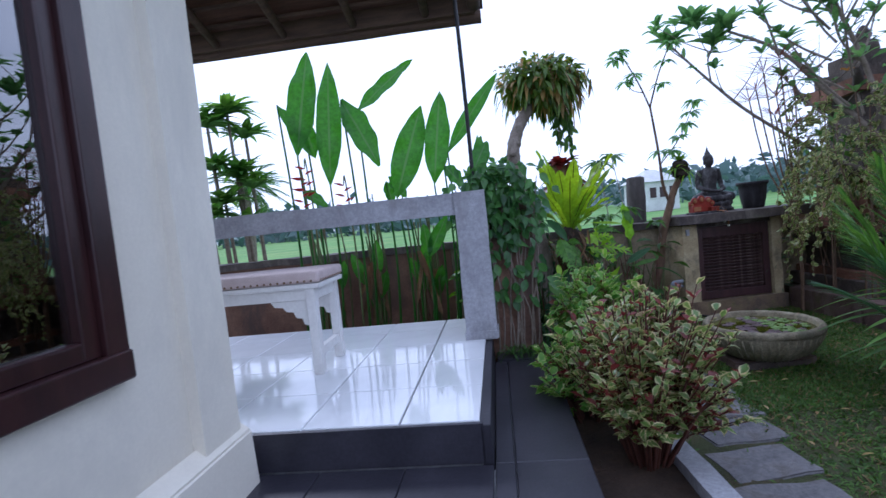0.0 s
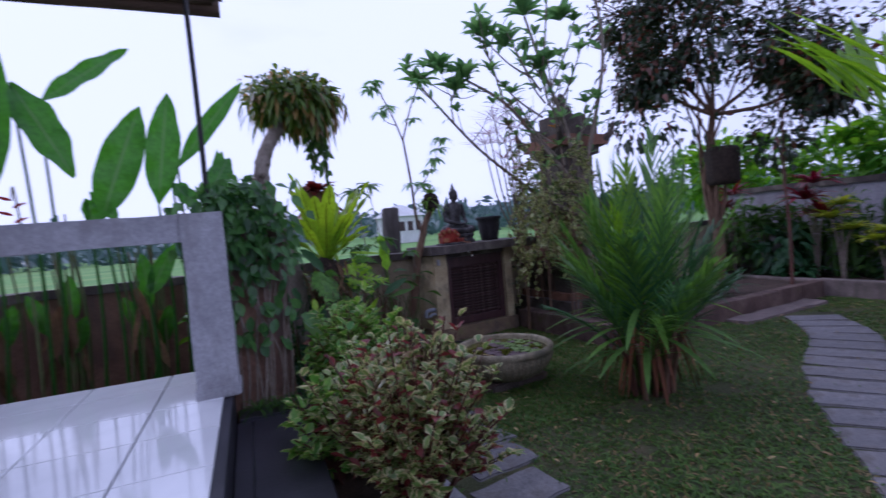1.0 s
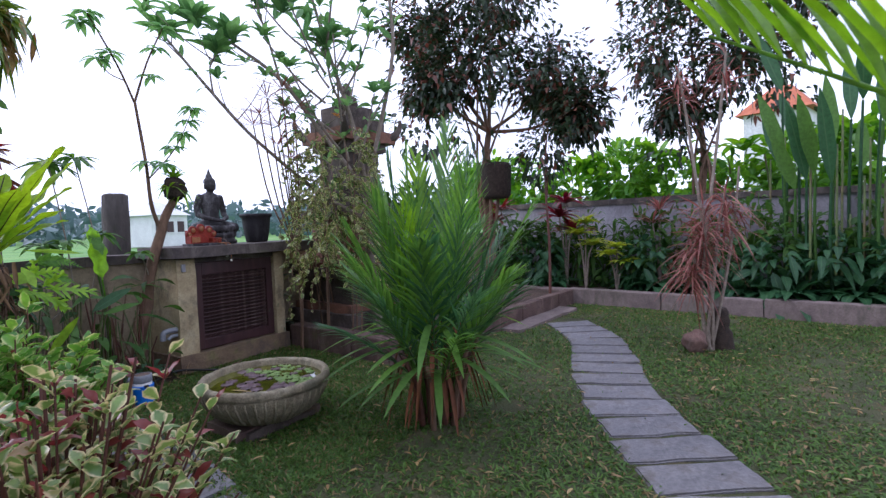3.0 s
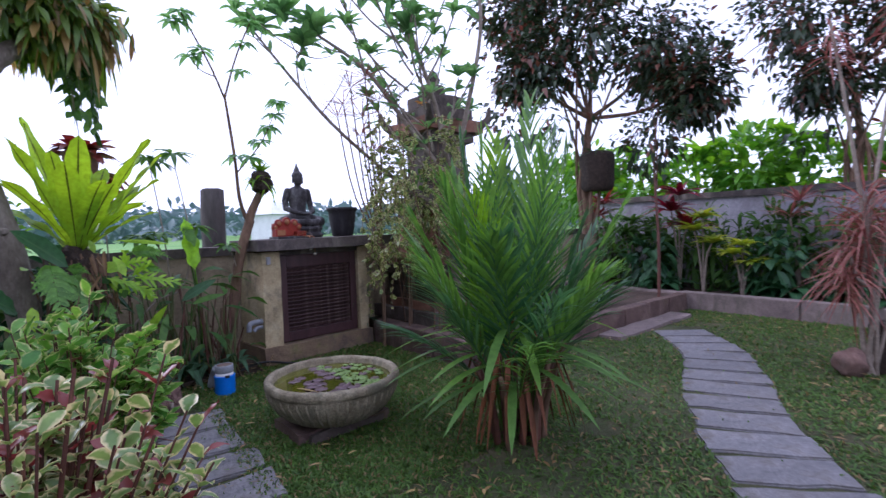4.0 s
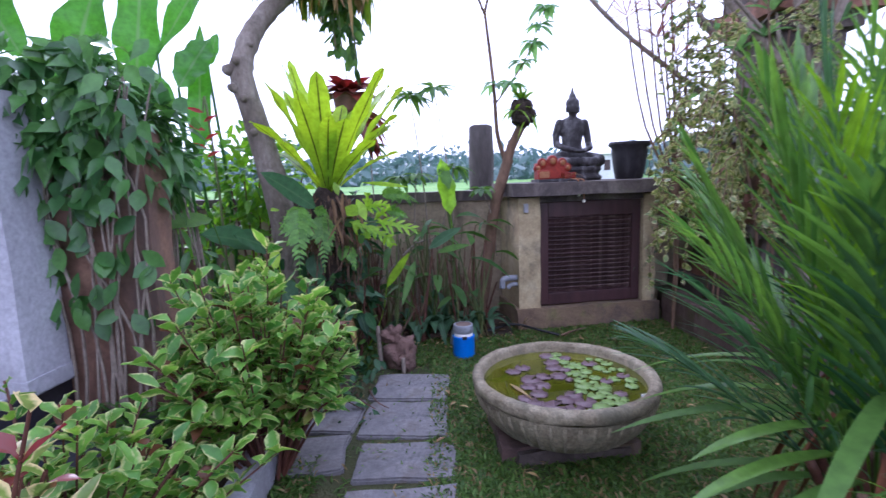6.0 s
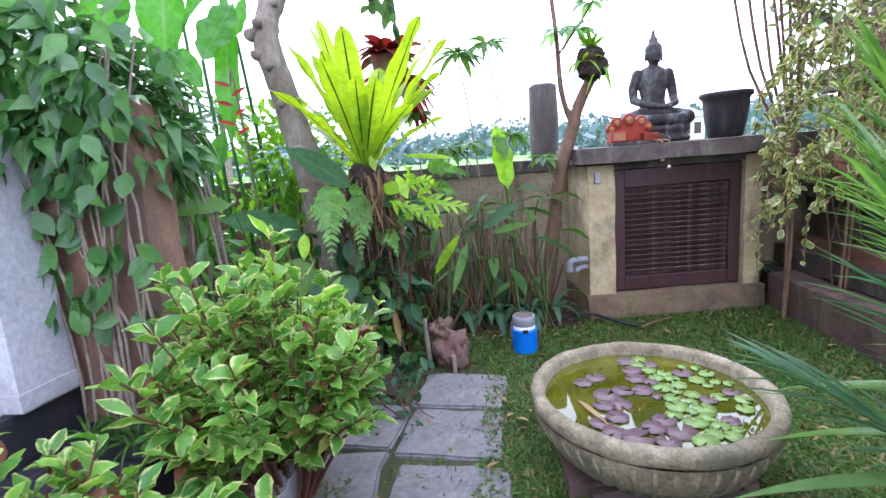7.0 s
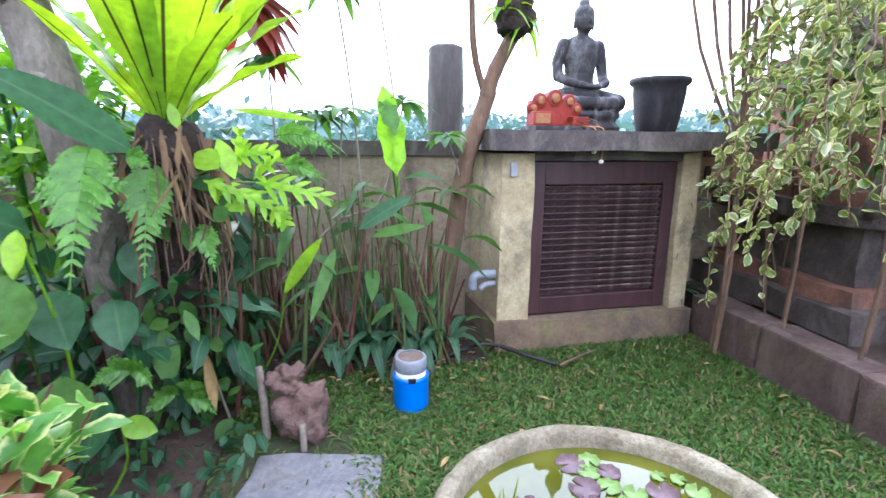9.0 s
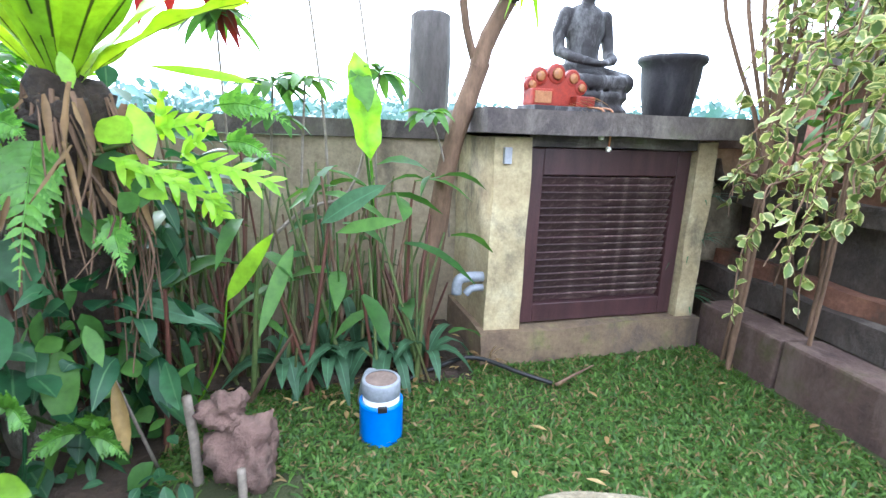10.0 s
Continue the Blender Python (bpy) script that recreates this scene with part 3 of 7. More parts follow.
part("edging", rough_box(0.41, 0.83, 0.88, 0.97, -0.04, 0.105, 0.15, 0.005), "render", border)

# ---------------------------------------------------------------- house, porch
set_out(0.03, 0.10, 0, -4.5, (0.0, 1.45))
porch = part("porch_base", box(-5.0, -0.015, 1.405, 3.40, -0.1, 0.372, 0.004), "grout")
tagged(porch, "raised porch slab with white tiled top", "porch", kind="structure")
tile_me = box(-0.2085, 0.2085, -0.2085, 0.2085, 0, 0.024, 0.003, 1)
tile_mesh = bpy.data.meshes.new("floor_tile")
tile_me.to_mesh(tile_mesh)
tile_me.free()
for ix in range(12):
    for iy in range(5):
        x1, y0 = -0.012 - ix * 0.42, 1.41 + iy * 0.42
        w, d = 0.42 if ix else 0.33, min(0.42, 3.40 - y0)
        sx, sy = (w - 0.003) / 0.42, (d - 0.003) / 0.42
        cx = -0.012 - w / 2 if ix == 0 else -0.345 - (ix - 0.5) * 0.42
        part("floor_tile", tile_mesh, "tile", porch, at=Matrix.Translation((cx, y0 + d / 2, 0.374)) @ Matrix.Diagonal((sx, sy, 1, 1)))
riser = part("porch_riser", box(-5.0, 0.0, 1.385, 1.404, 0.231, 0.396, 0.003), "slate", porch, "black stone riser")
part("porch_side", box(-0.014, 0.03, 1.385, 3.42, -0.1, 0.388, 0.004), "slate", porch, "black stone side face")

walkway = thing("walkway", "polished dark slate walkway beside the porch", "walkway")
tagged(walkway, kind="structure")
part("walkway_base", box(-1.05, 0.40, -4.5, 1.384, -0.1, 0.205, 0.003), "grout", walkway)
part("walkway_base", box(0.032, 0.40, 1.386, 2.72, -0.1, 0.205, 0.003), "grout", walkway)
for iy in range(9):
    y0 = -2.4 + iy * 0.42
    y1 = min(y0 + 0.416, 1.383)
    for ix in range(3):
        x0 = -1.04 + ix * 0.357
        if y1 > y0 + 0.02:
            part("slate_tile", box(x0, x0 + 0.353, y0, y1, 0.206, 0.230, 0.003, 1), "slate", walkway)
for a, b in ((-2.4, -1.2), (-1.196, 0.1), (0.104, 1.383), (1.387, 2.72)):
    part("slate_tile", box(0.115, 0.40, a, b, 0.206, 0.231, 0.004, 1), "slate", walkway)
    part("slate_tile", box(0.036, 0.111, a, b, 0.206, 0.230, 0.003, 1), "slate", walkway)

# railing: one rendered pillar and a beam
rail = thing("porch_railing", "grey rendered concrete pillar and rail of the porch", "railing")
tagged(rail, kind="structure")
part("pillar", rough_box(-0.135, 0.07, 2.70, 2.88, 0.39, 1.38, 0.1, 0.004), "render", rail)
part("pillar_foot", rough_box(-0.145, 0.078, 2.69, 2.89, 0.399, 0.45, 0.1, 0.003), "render", rail)
part("beam", rough_box(-5.0, -0.137, 2.72, 2.87, 1.235, 1.378, 0.12, 0.004), "render", rail)
set_out(0.0, 0.08)
pier = part("wall_pier", rough_box(0.085, 0.52, 2.93, 3.09, -0.1, 1.28, 0.12, 0.008), "brownwall")
tagged(pier, "brown rendered wall end overgrown by a creeper", "wall", kind="structure")
part("lower_wall", rough_box(-5.0, 0.02, 3.425, 3.52, -0.1, 0.30, 0.2, 0.006), "brownwall", pier)

# house wall with its window
set_out(0.03, 0.10, 0, -4.5, (0.0, 1.45))
house = thing("house_wall", "cream painted house wall with a pilaster and a sloping plinth", "wall")
tagged(house, kind="structure")
WX = -1.0
part("wall_panel", rough_box(-1.16, WX, 0.80, 1.06, 0.2, 3.0, 0.2, 0.002), "house", house)
part("wall_panel", rough_box(-1.16, WX, -0.55, 0.80, 0.2, 0.85, 0.2, 0.002), "house", house)
part("wall_panel", rough_box(-1.16, WX, -0.55, 0.80, 2.25, 3.0, 0.2, 0.002), "house", house)
part("wall_panel", rough_box(-1.16, WX, -4.5, -0.55, 0.2, 3.0, 0.4, 0.002), "house", house)
part("pilaster", rough_box(-1.16, -0.955, 1.06, 1.29, 0.2, 3.0, 0.2, 0.002), "house", house)
part("side_wall", rough_box(-5.0, -1.161, 1.13, 1.29, 0.38, 3.0, 0.3, 0.002), "house", house)
bm = bmesh.new()
vs = [bm.verts.new(v) for v in ((-0.999, -4.5, 0.5), (-0.93, -4.5, 0.45), (-0.92, -4.5, 0.22), (-0.999, -4.5, 0.22), (-0.999, 1.33, 0.5), (-0.93, 1.33, 0.45), (-0.92, 1.33, 0.22), (-0.999, 1.33, 0.22))]
for f in ((0, 1, 5, 4), (1, 2, 6, 5), (2, 3, 7, 6), (3, 0, 4, 7), (3, 2, 1, 0), (4, 5, 6, 7)):
    bm.faces.new([vs[i] for i in f])
bmesh.ops.bevel(bm, geom=bm.edges[:], offset=0.008, segments=2, affect="EDGES")
part("plinth", bm, "house", house)
room = part("room_shell", box(-4.0, -1.17, -4.3, 1.12, 0.2, 3.0, 0), "dark_room", house, "shaded room behind the window")
bmr = bmesh.new()
bmr.from_mesh(room.data)
bmesh.ops.delete(bmr, geom=[f for f in bmr.faces if f.normal.x > 0.9], context="FACES")
bmr.to_mesh(room.data)
bmr.free()
window = thing("window_1", "dark varnished window with sheer curtain behind the glass", "window")
tagged(window, kind="structure")
for n_, a in (("window_frame", (-1.06, -0.965, 0.72, 0.80, 0.86, 2.24)), ("window_frame", (-1.06, -0.965, -0.55, -0.47, 0.86, 2.24)),
              ("window_sill", (-1.06, -0.955, -0.55, 0.80, 0.845, 0.93)), ("window_head", (-1.06, -0.965, -0.55, 0.80, 2.17, 2.25)),
              ("sash", (-1.045, -0.985, 0.665, 0.722, 0.93, 2.17)), ("sash", (-1.045, -0.985, -0.47, -0.413, 0.93, 2.17)), ("sash_rail", (-1.045, -0.985, -0.413, 0.665, 0.93, 0.985))):
    part(n_, box(*a, 0.008, 3), "framewood", window)
pane = part("pane", box(-1.02, -1.014, -0.413, 0.665, 0.985, 2.17, 0), "glass", window, "reflecting glass pane")
pane.visible_shadow = False
cy = np.linspace(-0.42, 0.98, 120)
cv = np.array([[-1.085 + 0.018 * np.sin(v * 48) + 0.006 * np.sin(v * 131), v, z] for z in (0.86, 1.5, 2.2) for v in cy])
ci, cj = np.meshgrid(np.arange(2), np.arange(119), indexing="ij")
cq = (ci * 120 + cj).ravel()
curtain = part("curtain", mesh_of("curtain", cv, np.stack([cq, cq + 1, cq + 121, cq + 120], -1)), "curtain")
tagged(curtain, "pale blue sheer curtain hanging in folds behind the glass", "curtain")

# roof over the porch: eave beam, rafters, boards, fascia
roof = thing("porch_roof", "dark timber porch roof with a heavy eave beam", "roof")
tagged(roof, kind="structure")
part("eave_beam", tube_mesh("eave_beam", [(-6, 3.28, 2.72), (-3, 3.285, 2.71), (0.16, 3.29, 2.70)], 0.05, 0.048, 14, 30, 0.05), "roofwood", roof)
part("eave_board", box(-6, 0.12, 3.20, 3.25, 2.70, 2.86, 0.008), "roofwood", roof)
part("side_beam", tube_mesh("side_beam", [(0.11, 1.05, 3.52), (0.11, 3.22, 2.75)], 0.05, 0.05, 12, 24, 0.05), "roofwood", roof)
bm = bmesh.new()
q = [bm.verts.new(v) for v in ((-6, 3.36, 2.78), (0.18, 3.36, 2.78), (0.18, 1.0, 3.62), (-6, 1.0, 3.62))]
bm.faces.new(q)
bmesh.ops.solidify(bm, geom=bm.faces[:], thickness=0.10)
part("roof_deck", bm, "roofwood", roof)
for i in range(14):
    f = i / 13
    part("batten", box(-6, 0.14, 3.28 - 2.2 * f - 0.015, 3.28 - 2.2 * f + 0.015, 2.765 + 0.783 * f, 2.79 + 0.783 * f, 0.003, 1), "roofwood", roof)
for i in range(9):
    x = -0.25 - i * 0.55
    part("rafter", tube_mesh("rafter", [(x, 3.26, 2.72), (x, 1.1, 3.49)], 0.032, 0.032, 8, 6), "roofwood", roof)
post = part("iron_post", tube_mesh("iron_post", [(0.0, 2.80, 1.376), (0.0, 2.83, 2.0), (-0.01, 2.86, 2.80)], 0.014, 0.013, 8, 8), "iron")
tagged(post, "thin black iron post between railing and eave", "post", kind="structure")

# ---------------------------------------------------------------- terrace and shrine
set_out()
terrace = thing("terrace", "raised mossy stone platform of the garden shrine", "platform")
tagged(terrace, kind="structure")
part("terrace_core", rough_box(3.38, 6.60, 3.22, 4.88, -0.05, 0.165, 0.2, 0.01), "soil", terrace, "gravelly moss-grown top")
yy = 3.20
for ln_ in (0.46, 0.44, 0.45):
    part("terrace_block", box(3.24, 3.40, yy, yy + ln_ - 0.008, -0.04, 0.20, 0.012, 2, 0.006), "mossy", terrace)
    yy += ln_
xx = 3.402
while xx < 6.5:
    part("terrace_block", box(xx, xx + 0.452, 3.10, 3.225, -0.04, 0.19, 0.012, 2, 0.006), "mossy", terrace)
    xx += 0.46
slabwalk = part("side_paving", rough_box(4.75, 6.15, 2.86, 3.09, -0.04, 0.03, 0.2, 0.01), "kerb")
tagged(slabwalk, "worn concrete strip in front of the platform", "paving", kind="structure")

shrine = thing("stone_shrine", "weathered dark volcanic stone garden shrine with carved tiers", "shrine", at=(3.98, 4.42, 0.17))
for n_, h0, h1, w, mt in (("plinth", 0, 0.12, 0.50, "temple"), ("plinth", 0.12, 0.20, 0.44, "brick"), ("base", 0.20, 0.46, 0.38, "temple"), ("cornice", 0.46, 0.54, 0.45, "temple"),
                          ("cornice", 0.54, 0.60, 0.40, "brick"), ("body", 0.60, 1.05, 0.30, "brick"), ("cornice", 1.05, 1.13, 0.38, "temple"), ("cornice", 1.13, 1.20, 0.32, "temple"),
                          ("shaft", 1.20, 1.72, 0.21, "temple"), ("cornice", 1.72, 1.80, 0.27, "temple"), ("roof_tier", 1.80, 1.92, 0.34, "brick"), ("roof_tier", 1.92, 2.04, 0.27, "temple"), ("roof_tier", 2.04, 2.18, 0.19, "temple")):
    part(n_, rough_box(-w, w, -w, w, h0, h1, 0.09, 0.012), mt, shrine)
for sx in (-1, 1):
    for sy in (-1, 1):
        part("corner_horn", tube_mesh("corner_horn", [(sx * 0.29, sy * 0.29, 1.86), (sx * 0.37, sy * 0.37, 1.94), (sx * 0.39, sy * 0.39, 2.06)], 0.055, 0.012, 7, 8), "temple", shrine)
        part("corner_horn", tube_mesh("corner_horn", [(sx * 0.36, sy * 0.36, 0.5), (sx * 0.46, sy * 0.46, 0.55), (sx * 0.48, sy * 0.48, 0.66)], 0.05, 0.014, 7, 8), "temple", shrine)
V, F = lathe([(0.0, 2.46), (0.03, 2.44), (0.07, 2.36), (0.05, 2.32), (0.11, 2.27), (0.12, 2.19), (0.0, 2.17)], 16)
part("finial", mesh_of("finial", V, F), "temple", shrine)
V, F = lathe([(0.0, 0.17), (0.05, 0.165), (0.09, 0.12), (0.10, 0.04), (0.085, -0.05), (0.045, -0.11), (0.0, -0.12)], 18)
part("carved_relief", mesh_of("carved_relief", V * (0.9, 0.6, 1) + (-0.20, -0.33, 0.86), F), "brick", shrine, "worn round relief on the shaft")

# ---------------------------------------------------------------- pump housing with louvred door
set_out(0.035, -0.11, 0.022, 4.5, (2.292, 4.575))
pump = thing("pump_housing", "plastered pump housing with stained piers and a dark slab top", "cabinet", at=Matrix.Translation((2.292, 4.575, 0)) @ Matrix.Diagonal((1.09, 1.40, 1.0, 1)) @ Matrix.Translation((-2.292, -4.575, 0)))
part("pier", rough_box(2.15, 2.285, 4.55, 4.88, 0.10, 0.888, 0.08, 0.006), "pier", pump)
part("pier", rough_box(2.975, 3.06, 4.55, 4.88, 0.10, 0.888, 0.08, 0.006), "pier", pump)
part("plinth", rough_box(2.13, 3.08, 4.53, 4.88, -0.04, 0.125, 0.1, 0.007), "plinth", pump, "brown mossy base course")
part("slab_top", rough_box(2.085, 3.36, 4.485, 4.874, 0.90, 0.985, 0.08, 0.004), "slab", pump, "mossy concrete top slab")
part("lintel", rough_box(2.28, 2.98, 4.56, 4.86, 0.855, 0.90, 0.1, 0.004), "slab", pump)
# Added set-back sheet standing in for the dark gap; the housing has no panel here.
part("side_panel", rough_box(3.06, 3.34, 4.80, 4.88, -0.02, 0.89, 0.12, 0.006), "plaster", pump)
part("back_panel", box(2.286, 2.974, 4.72, 4.76, 0.12, 0.86, 0), "blackstone", pump)
part("offering_box", box(2.178, 2.205, 4.535, 4.55, 0.79, 0.85, 0.003), "render", pump, "small grey switch plate")
door = part("louvre_door", box(2.292, 2.350, 4.575, 4.615, 0.135, 0.850, 0.004), "darkwood", pump, "dark brown louvred wooden door")
for a in ((2.910, 2.968, 4.575, 4.615, 0.135, 0.850), (2.350, 2.910, 4.575, 4.615, 0.745, 0.850), (2.350, 2.910, 4.575, 4.615, 0.135, 0.215)):
    part("door_frame", box(*a, 0.004), "darkwood", door)
sl_bm = box(-0.28, 0.28, -0.019, 0.019, -0.0045, 0.0045, 0.002, 1)
sl_me = bpy.data.meshes.new("slat")
sl_bm.to_mesh(sl_me)
sl_bm.free()
for i in range(17):
    part("slat", sl_me, "slatwood", door, at=pose(2.63, 4.594, 0.234 + i * 0.0305, -63 + rng.uniform(-3, 3), rng.uniform(-0.4, 0.4), 0))

# seated stone figure: one plain mesh
def seated_figure():
    pieces = []
    def blob(c, r, n=18, k=12):
        th = np.linspace(0, np.pi, k)
        V, F = lathe([(max(np.sin(a), 0.02), np.cos(a)) for a in th], n)
        pieces.append((V[::1] * np.asarray(r) + np.asarray(c), F[:, ::-1]))
    def limb(pts, a, b):
        V, F, _e = tube(pts, a, b, 10, 12)
        pieces.append((V[:-2], F))
    V, F = lathe([(0.0, 0.0), (0.19, 0.0), (0.20, 0.02), (0.17, 0.045), (0.195, 0.07), (0.19, 0.088), (0.0, 0.09)], 32)
    pieces.append((V * (1, 0.72, 1), F))
    def chain(pts, a, b, n=9):
        P = np.asarray(pts, float)
        for f in np.linspace(0, 1, n):
            q = np.array([np.interp(f, np.linspace(0, 1, len(P)), P[:, c]) for c in range(3)])
            r = a + (b - a) * f
            blob(q, (r, r, r), 12, 8)
    blob((0, 0.03, 0.135), (0.115, 0.095, 0.06))
    for z, rx, ry in ((0.19, 0.078, 0.062), (0.24, 0.070, 0.055), (0.29, 0.076, 0.056), (0.335, 0.088, 0.058), (0.372, 0.092, 0.052)):
        blob((0, 0.03, z), (rx, ry, 0.085 if z < 0.34 else 0.06))
    blob((0, 0.028, 0.395), (0.088, 0.040, 0.024))
    chain([(0, 0.028, 0.395), (0, 0.022, 0.445)], 0.030, 0.027, 4)
    blob((0, 0.012, 0.488), (0.043, 0.048, 0.056))
    blob((0, 0.022, 0.518), (0.047, 0.049, 0.040))
    blob((0, 0.026, 0.562), (0.026, 0.026, 0.026))
    blob((0, -0.036, 0.484), (0.008, 0.010, 0.014), 8, 6)
    blob((0, -0.026, 0.455), (0.018, 0.014, 0.012), 8, 6)
    chain([(0, 0.026, 0.575), (0, 0.026, 0.634)], 0.018, 0.004, 6)
    for s in (-1, 1):
        blob((s * 0.048, 0.018, 0.475), (0.007, 0.012, 0.030), 8, 7)
        chain([(s * 0.092, 0.03, 0.385), (s * 0.116, 0.035, 0.31), (s * 0.118, 0.02, 0.25)], 0.031, 0.025)
        chain([(s * 0.118, 0.02, 0.245), (s * 0.095, -0.05, 0.215), (s * 0.03, -0.085, 0.198)], 0.025, 0.017, 8)
        chain([(s * 0.07, 0.02, 0.145), (s * 0.175, -0.025, 0.132)], 0.058, 0.044, 6)
        chain([(s * 0.175, -0.025, 0.130), (s * 0.10, -0.095, 0.122), (-s * 0.07, -0.10, 0.128)], 0.042, 0.026, 9)
    blob((0, -0.09, 0.194), (0.05, 0.028, 0.014), 12, 7)
    return joined("stone_statue", pieces)

statue = part("stone_statue", seated_figure(), "blackstone", at=pose(2.66, 4.87, 0.986, 0, 0, 4) @ Matrix.Diagonal((1.08, 1.08, 1.08, 1)))
rm = statue.modifiers.new("Fuse", "REMESH")
rm.mode, rm.voxel_size, rm.use_smooth_shade = "VOXEL", 0.0055, True
sm = statue.modifiers.new("Wear", "SMOOTH")
sm.factor, sm.iterations = 0.5, 9
tagged(statue, "dark grey stone statue seated cross-legged on the slab", "statue")

# red carved offering box beside it
shrinebox = thing("offering_shrine", "small red carved wooden shrine box with ochre ornaments", "offering box", at=pose(2.42, 4.62, 0.986, 0, 0, 5) @ Matrix.Diagonal((0.95, 1.0, 0.95, 1)))
part("tray", box(-0.155, 0.165, -0.07, 0.07, 0.0, 0.02, 0.003), "blackstone", shrinebox, "dark tray")
part("back_board", box(-0.14, 0.12, 0.02, 0.055, 0.02, 0.135, 0.008), "red", shrinebox)
for k, (cx, cz, r) in enumerate(((-0.09, 0.135, 0.042), (-0.01, 0.148, 0.048), (0.07, 0.135, 0.042), (-0.125, 0.10, 0.035), (0.11, 0.10, 0.035))):
    r *= 0.86
    V, F = lathe([(0, 0.026), (r * 0.55, 0.026), (r * 0.62, 0.021), (r * 0.85, 0.026), (r, 0.018), (r, 0.006), (r * 0.9, 0.0), (0, 0)], 18)
    sc = part("scroll", mesh_of("scroll", V, F), "red", shrinebox, at=pose(cx, 0.036 + 0.004 * (k % 3), cz, 90, 0, 0))
    V, F = lathe([(0, 0.006), (r * 0.5, 0.006), (r * 0.58, 0.0), (0, 0)], 14)
    part("boss", mesh_of("boss", V, F), "gold", sc, "ochre rosette", at=(0, 0, 0.026))
part("front_box", box(-0.145, -0.05, -0.03, 0.02, 0.02, 0.085, 0.006), "red", shrinebox)
part("front_box", box(0.06, 0.15, -0.03, 0.02, 0.02, 0.065, 0.006), "red", shrinebox)
part("panel", box(-0.135, -0.06, -0.034, -0.029, 0.03, 0.075, 0.002), "gold", shrinebox, "ochre panel")
for k in range(7):
    a = rng.uniform(-0.4, 0.4)
    part("straw", joined("straw", [blades([(-0.01 + 0.02 * k, -0.055, 0.026 + 0.006 * k)], [(math.cos(a), -0.2, 0.25 * math.sin(a * 3))], (0, 0, 1), 0.10, 0.008, 0.3, LANCE)], True), "straw", shrinebox)
for dx, dl in ((0.13, 0.13), (0.09, 0.085)):
    part("string", tube_mesh("string", [(dx, -0.06, 0.02), (dx + 0.012, -0.135, 0.012), (dx + 0.016, -0.15, -0.02), (dx + 0.014, -0.148, -dl)], 0.004, 0.004, 6, 10), "gold", shrinebox)
    V, F = lathe([(0, 0.012), (0.009, 0.008), (0.012, 0), (0.008, -0.009), (0, -0.011)], 10)
    part("blossom", mesh_of("blossom", V, F), "petal", shrinebox, "small pale blossom", at=(dx + 0.014, -0.148, -dl - 0.01))

bigpot = thing("clay_pot", "black clay pot with a flared rim on the slab", "pot", at=(3.08, 4.84, 0.985))
bigpot.scale = (0.86, 0.86, 0.97)
V, F = lathe([(0, 0.0), (0.105, 0.0), (0.115, 0.01), (0.135, 0.10), (0.148, 0.19), (0.150, 0.235), (0.170, 0.25), (0.174, 0.265), (0.168, 0.278), (0.150, 0.276), (0.138, 0.25), (0.13, 0.20), (0.0, 0.19)], 44, 0, 0, 0.006)
part("pot_body", mesh_of("pot_body", V, F), "pot", bigpot)
V, F = lathe([(0, 0.222), (0.132, 0.215)], 30)
part("pot_soil", mesh_of("pot_soil", V, F), "soil", bigpot)

logp = thing("tree_stump_post", "charred upright log standing behind the garden wall", "log", at=Matrix.Translation((2.06, 5.31, -0.1)) @ Matrix.Diagonal((1.12, 1.12, 1.10, 1)))
V, F = lathe([(0.0, 1.40), (0.06, 1.405), (0.085, 1.39), (0.088, 1.2), (0.082, 0.9), (0.09, 0.5), (0.10, 0.0), (0, 0)], 26, 7, 0.05, 0.03)
part("log_body", mesh_of("log_body", V + 0.004 * rng.normal(size=V.shape) * (1, 1, 0.2), F), "log", logp)

# ---------------------------------------------------------------- bowl with water lilies
set_out(0.04, -0.13)
BX, BY = 2.0, 3.15
basin = thing("stone_basin", "round cast stone basin full of green water", "basin", at=Matrix.Translation((BX, BY, -0.015)) @ Matrix.Diagonal((0.94, 0.94, 1, 1)))
V, F = lathe([(0, 0.06), (0.17, 0.06), (0.25, 0.085), (0.335, 0.155), (0.372, 0.22), (0.378, 0.25)], 72)
part("basin_wall", mesh_of("basin_wall", V, F), "bowl", basin)
V, F = lathe([(0.374, 0.25), (0.384, 0.262), (0.386, 0.285), (0.380, 0.297), (0.362, 0.303), (0.346, 0.298), (0.339, 0.286), (0.334, 0.22), (0.27, 0.14), (0, 0.12)], 72)
part("rim", mesh_of("rim", V + 0.0012 * rng.normal(size=V.shape), F), "bowl", basin, "worn pale rim")
flute = joined("flute", [(lambda t: (t[0][:-2], t[1]))(tube([(0.20, 0, 0.072), (0.30, 0, 0.125), (0.358, 0, 0.20), (0.374, 0, 0.244)], 0.011, 0.008, 6, 8))])
flute.materials.append(M["bowl"])
for i in range(44):
    part("flute", flute, "bowl", basin, at=pose(0, 0, 0, 0, 0, i * 360 / 44))
V, F = lathe([(0, 0.262), (0.15, 0.262), (0.3365, 0.262)], 72)
part("water", mesh_of("water", V, F), "water", basin, "olive green still water")
foot = thing("basin_stand", "dark stone blocks carrying the basin", "plinth", at=Matrix.Translation((BX, BY, 0.0)) @ Matrix.Diagonal((0.94, 0.94, 1, 1)))
for a in ((-0.30, -0.02, -0.16, 0.16, -0.03, 0.062), (0.0, 0.27, -0.18, 0.15, -0.03, 0.06)):
    part("block", rough_box(*a, 0.06, 0.012), "mossy", foot)
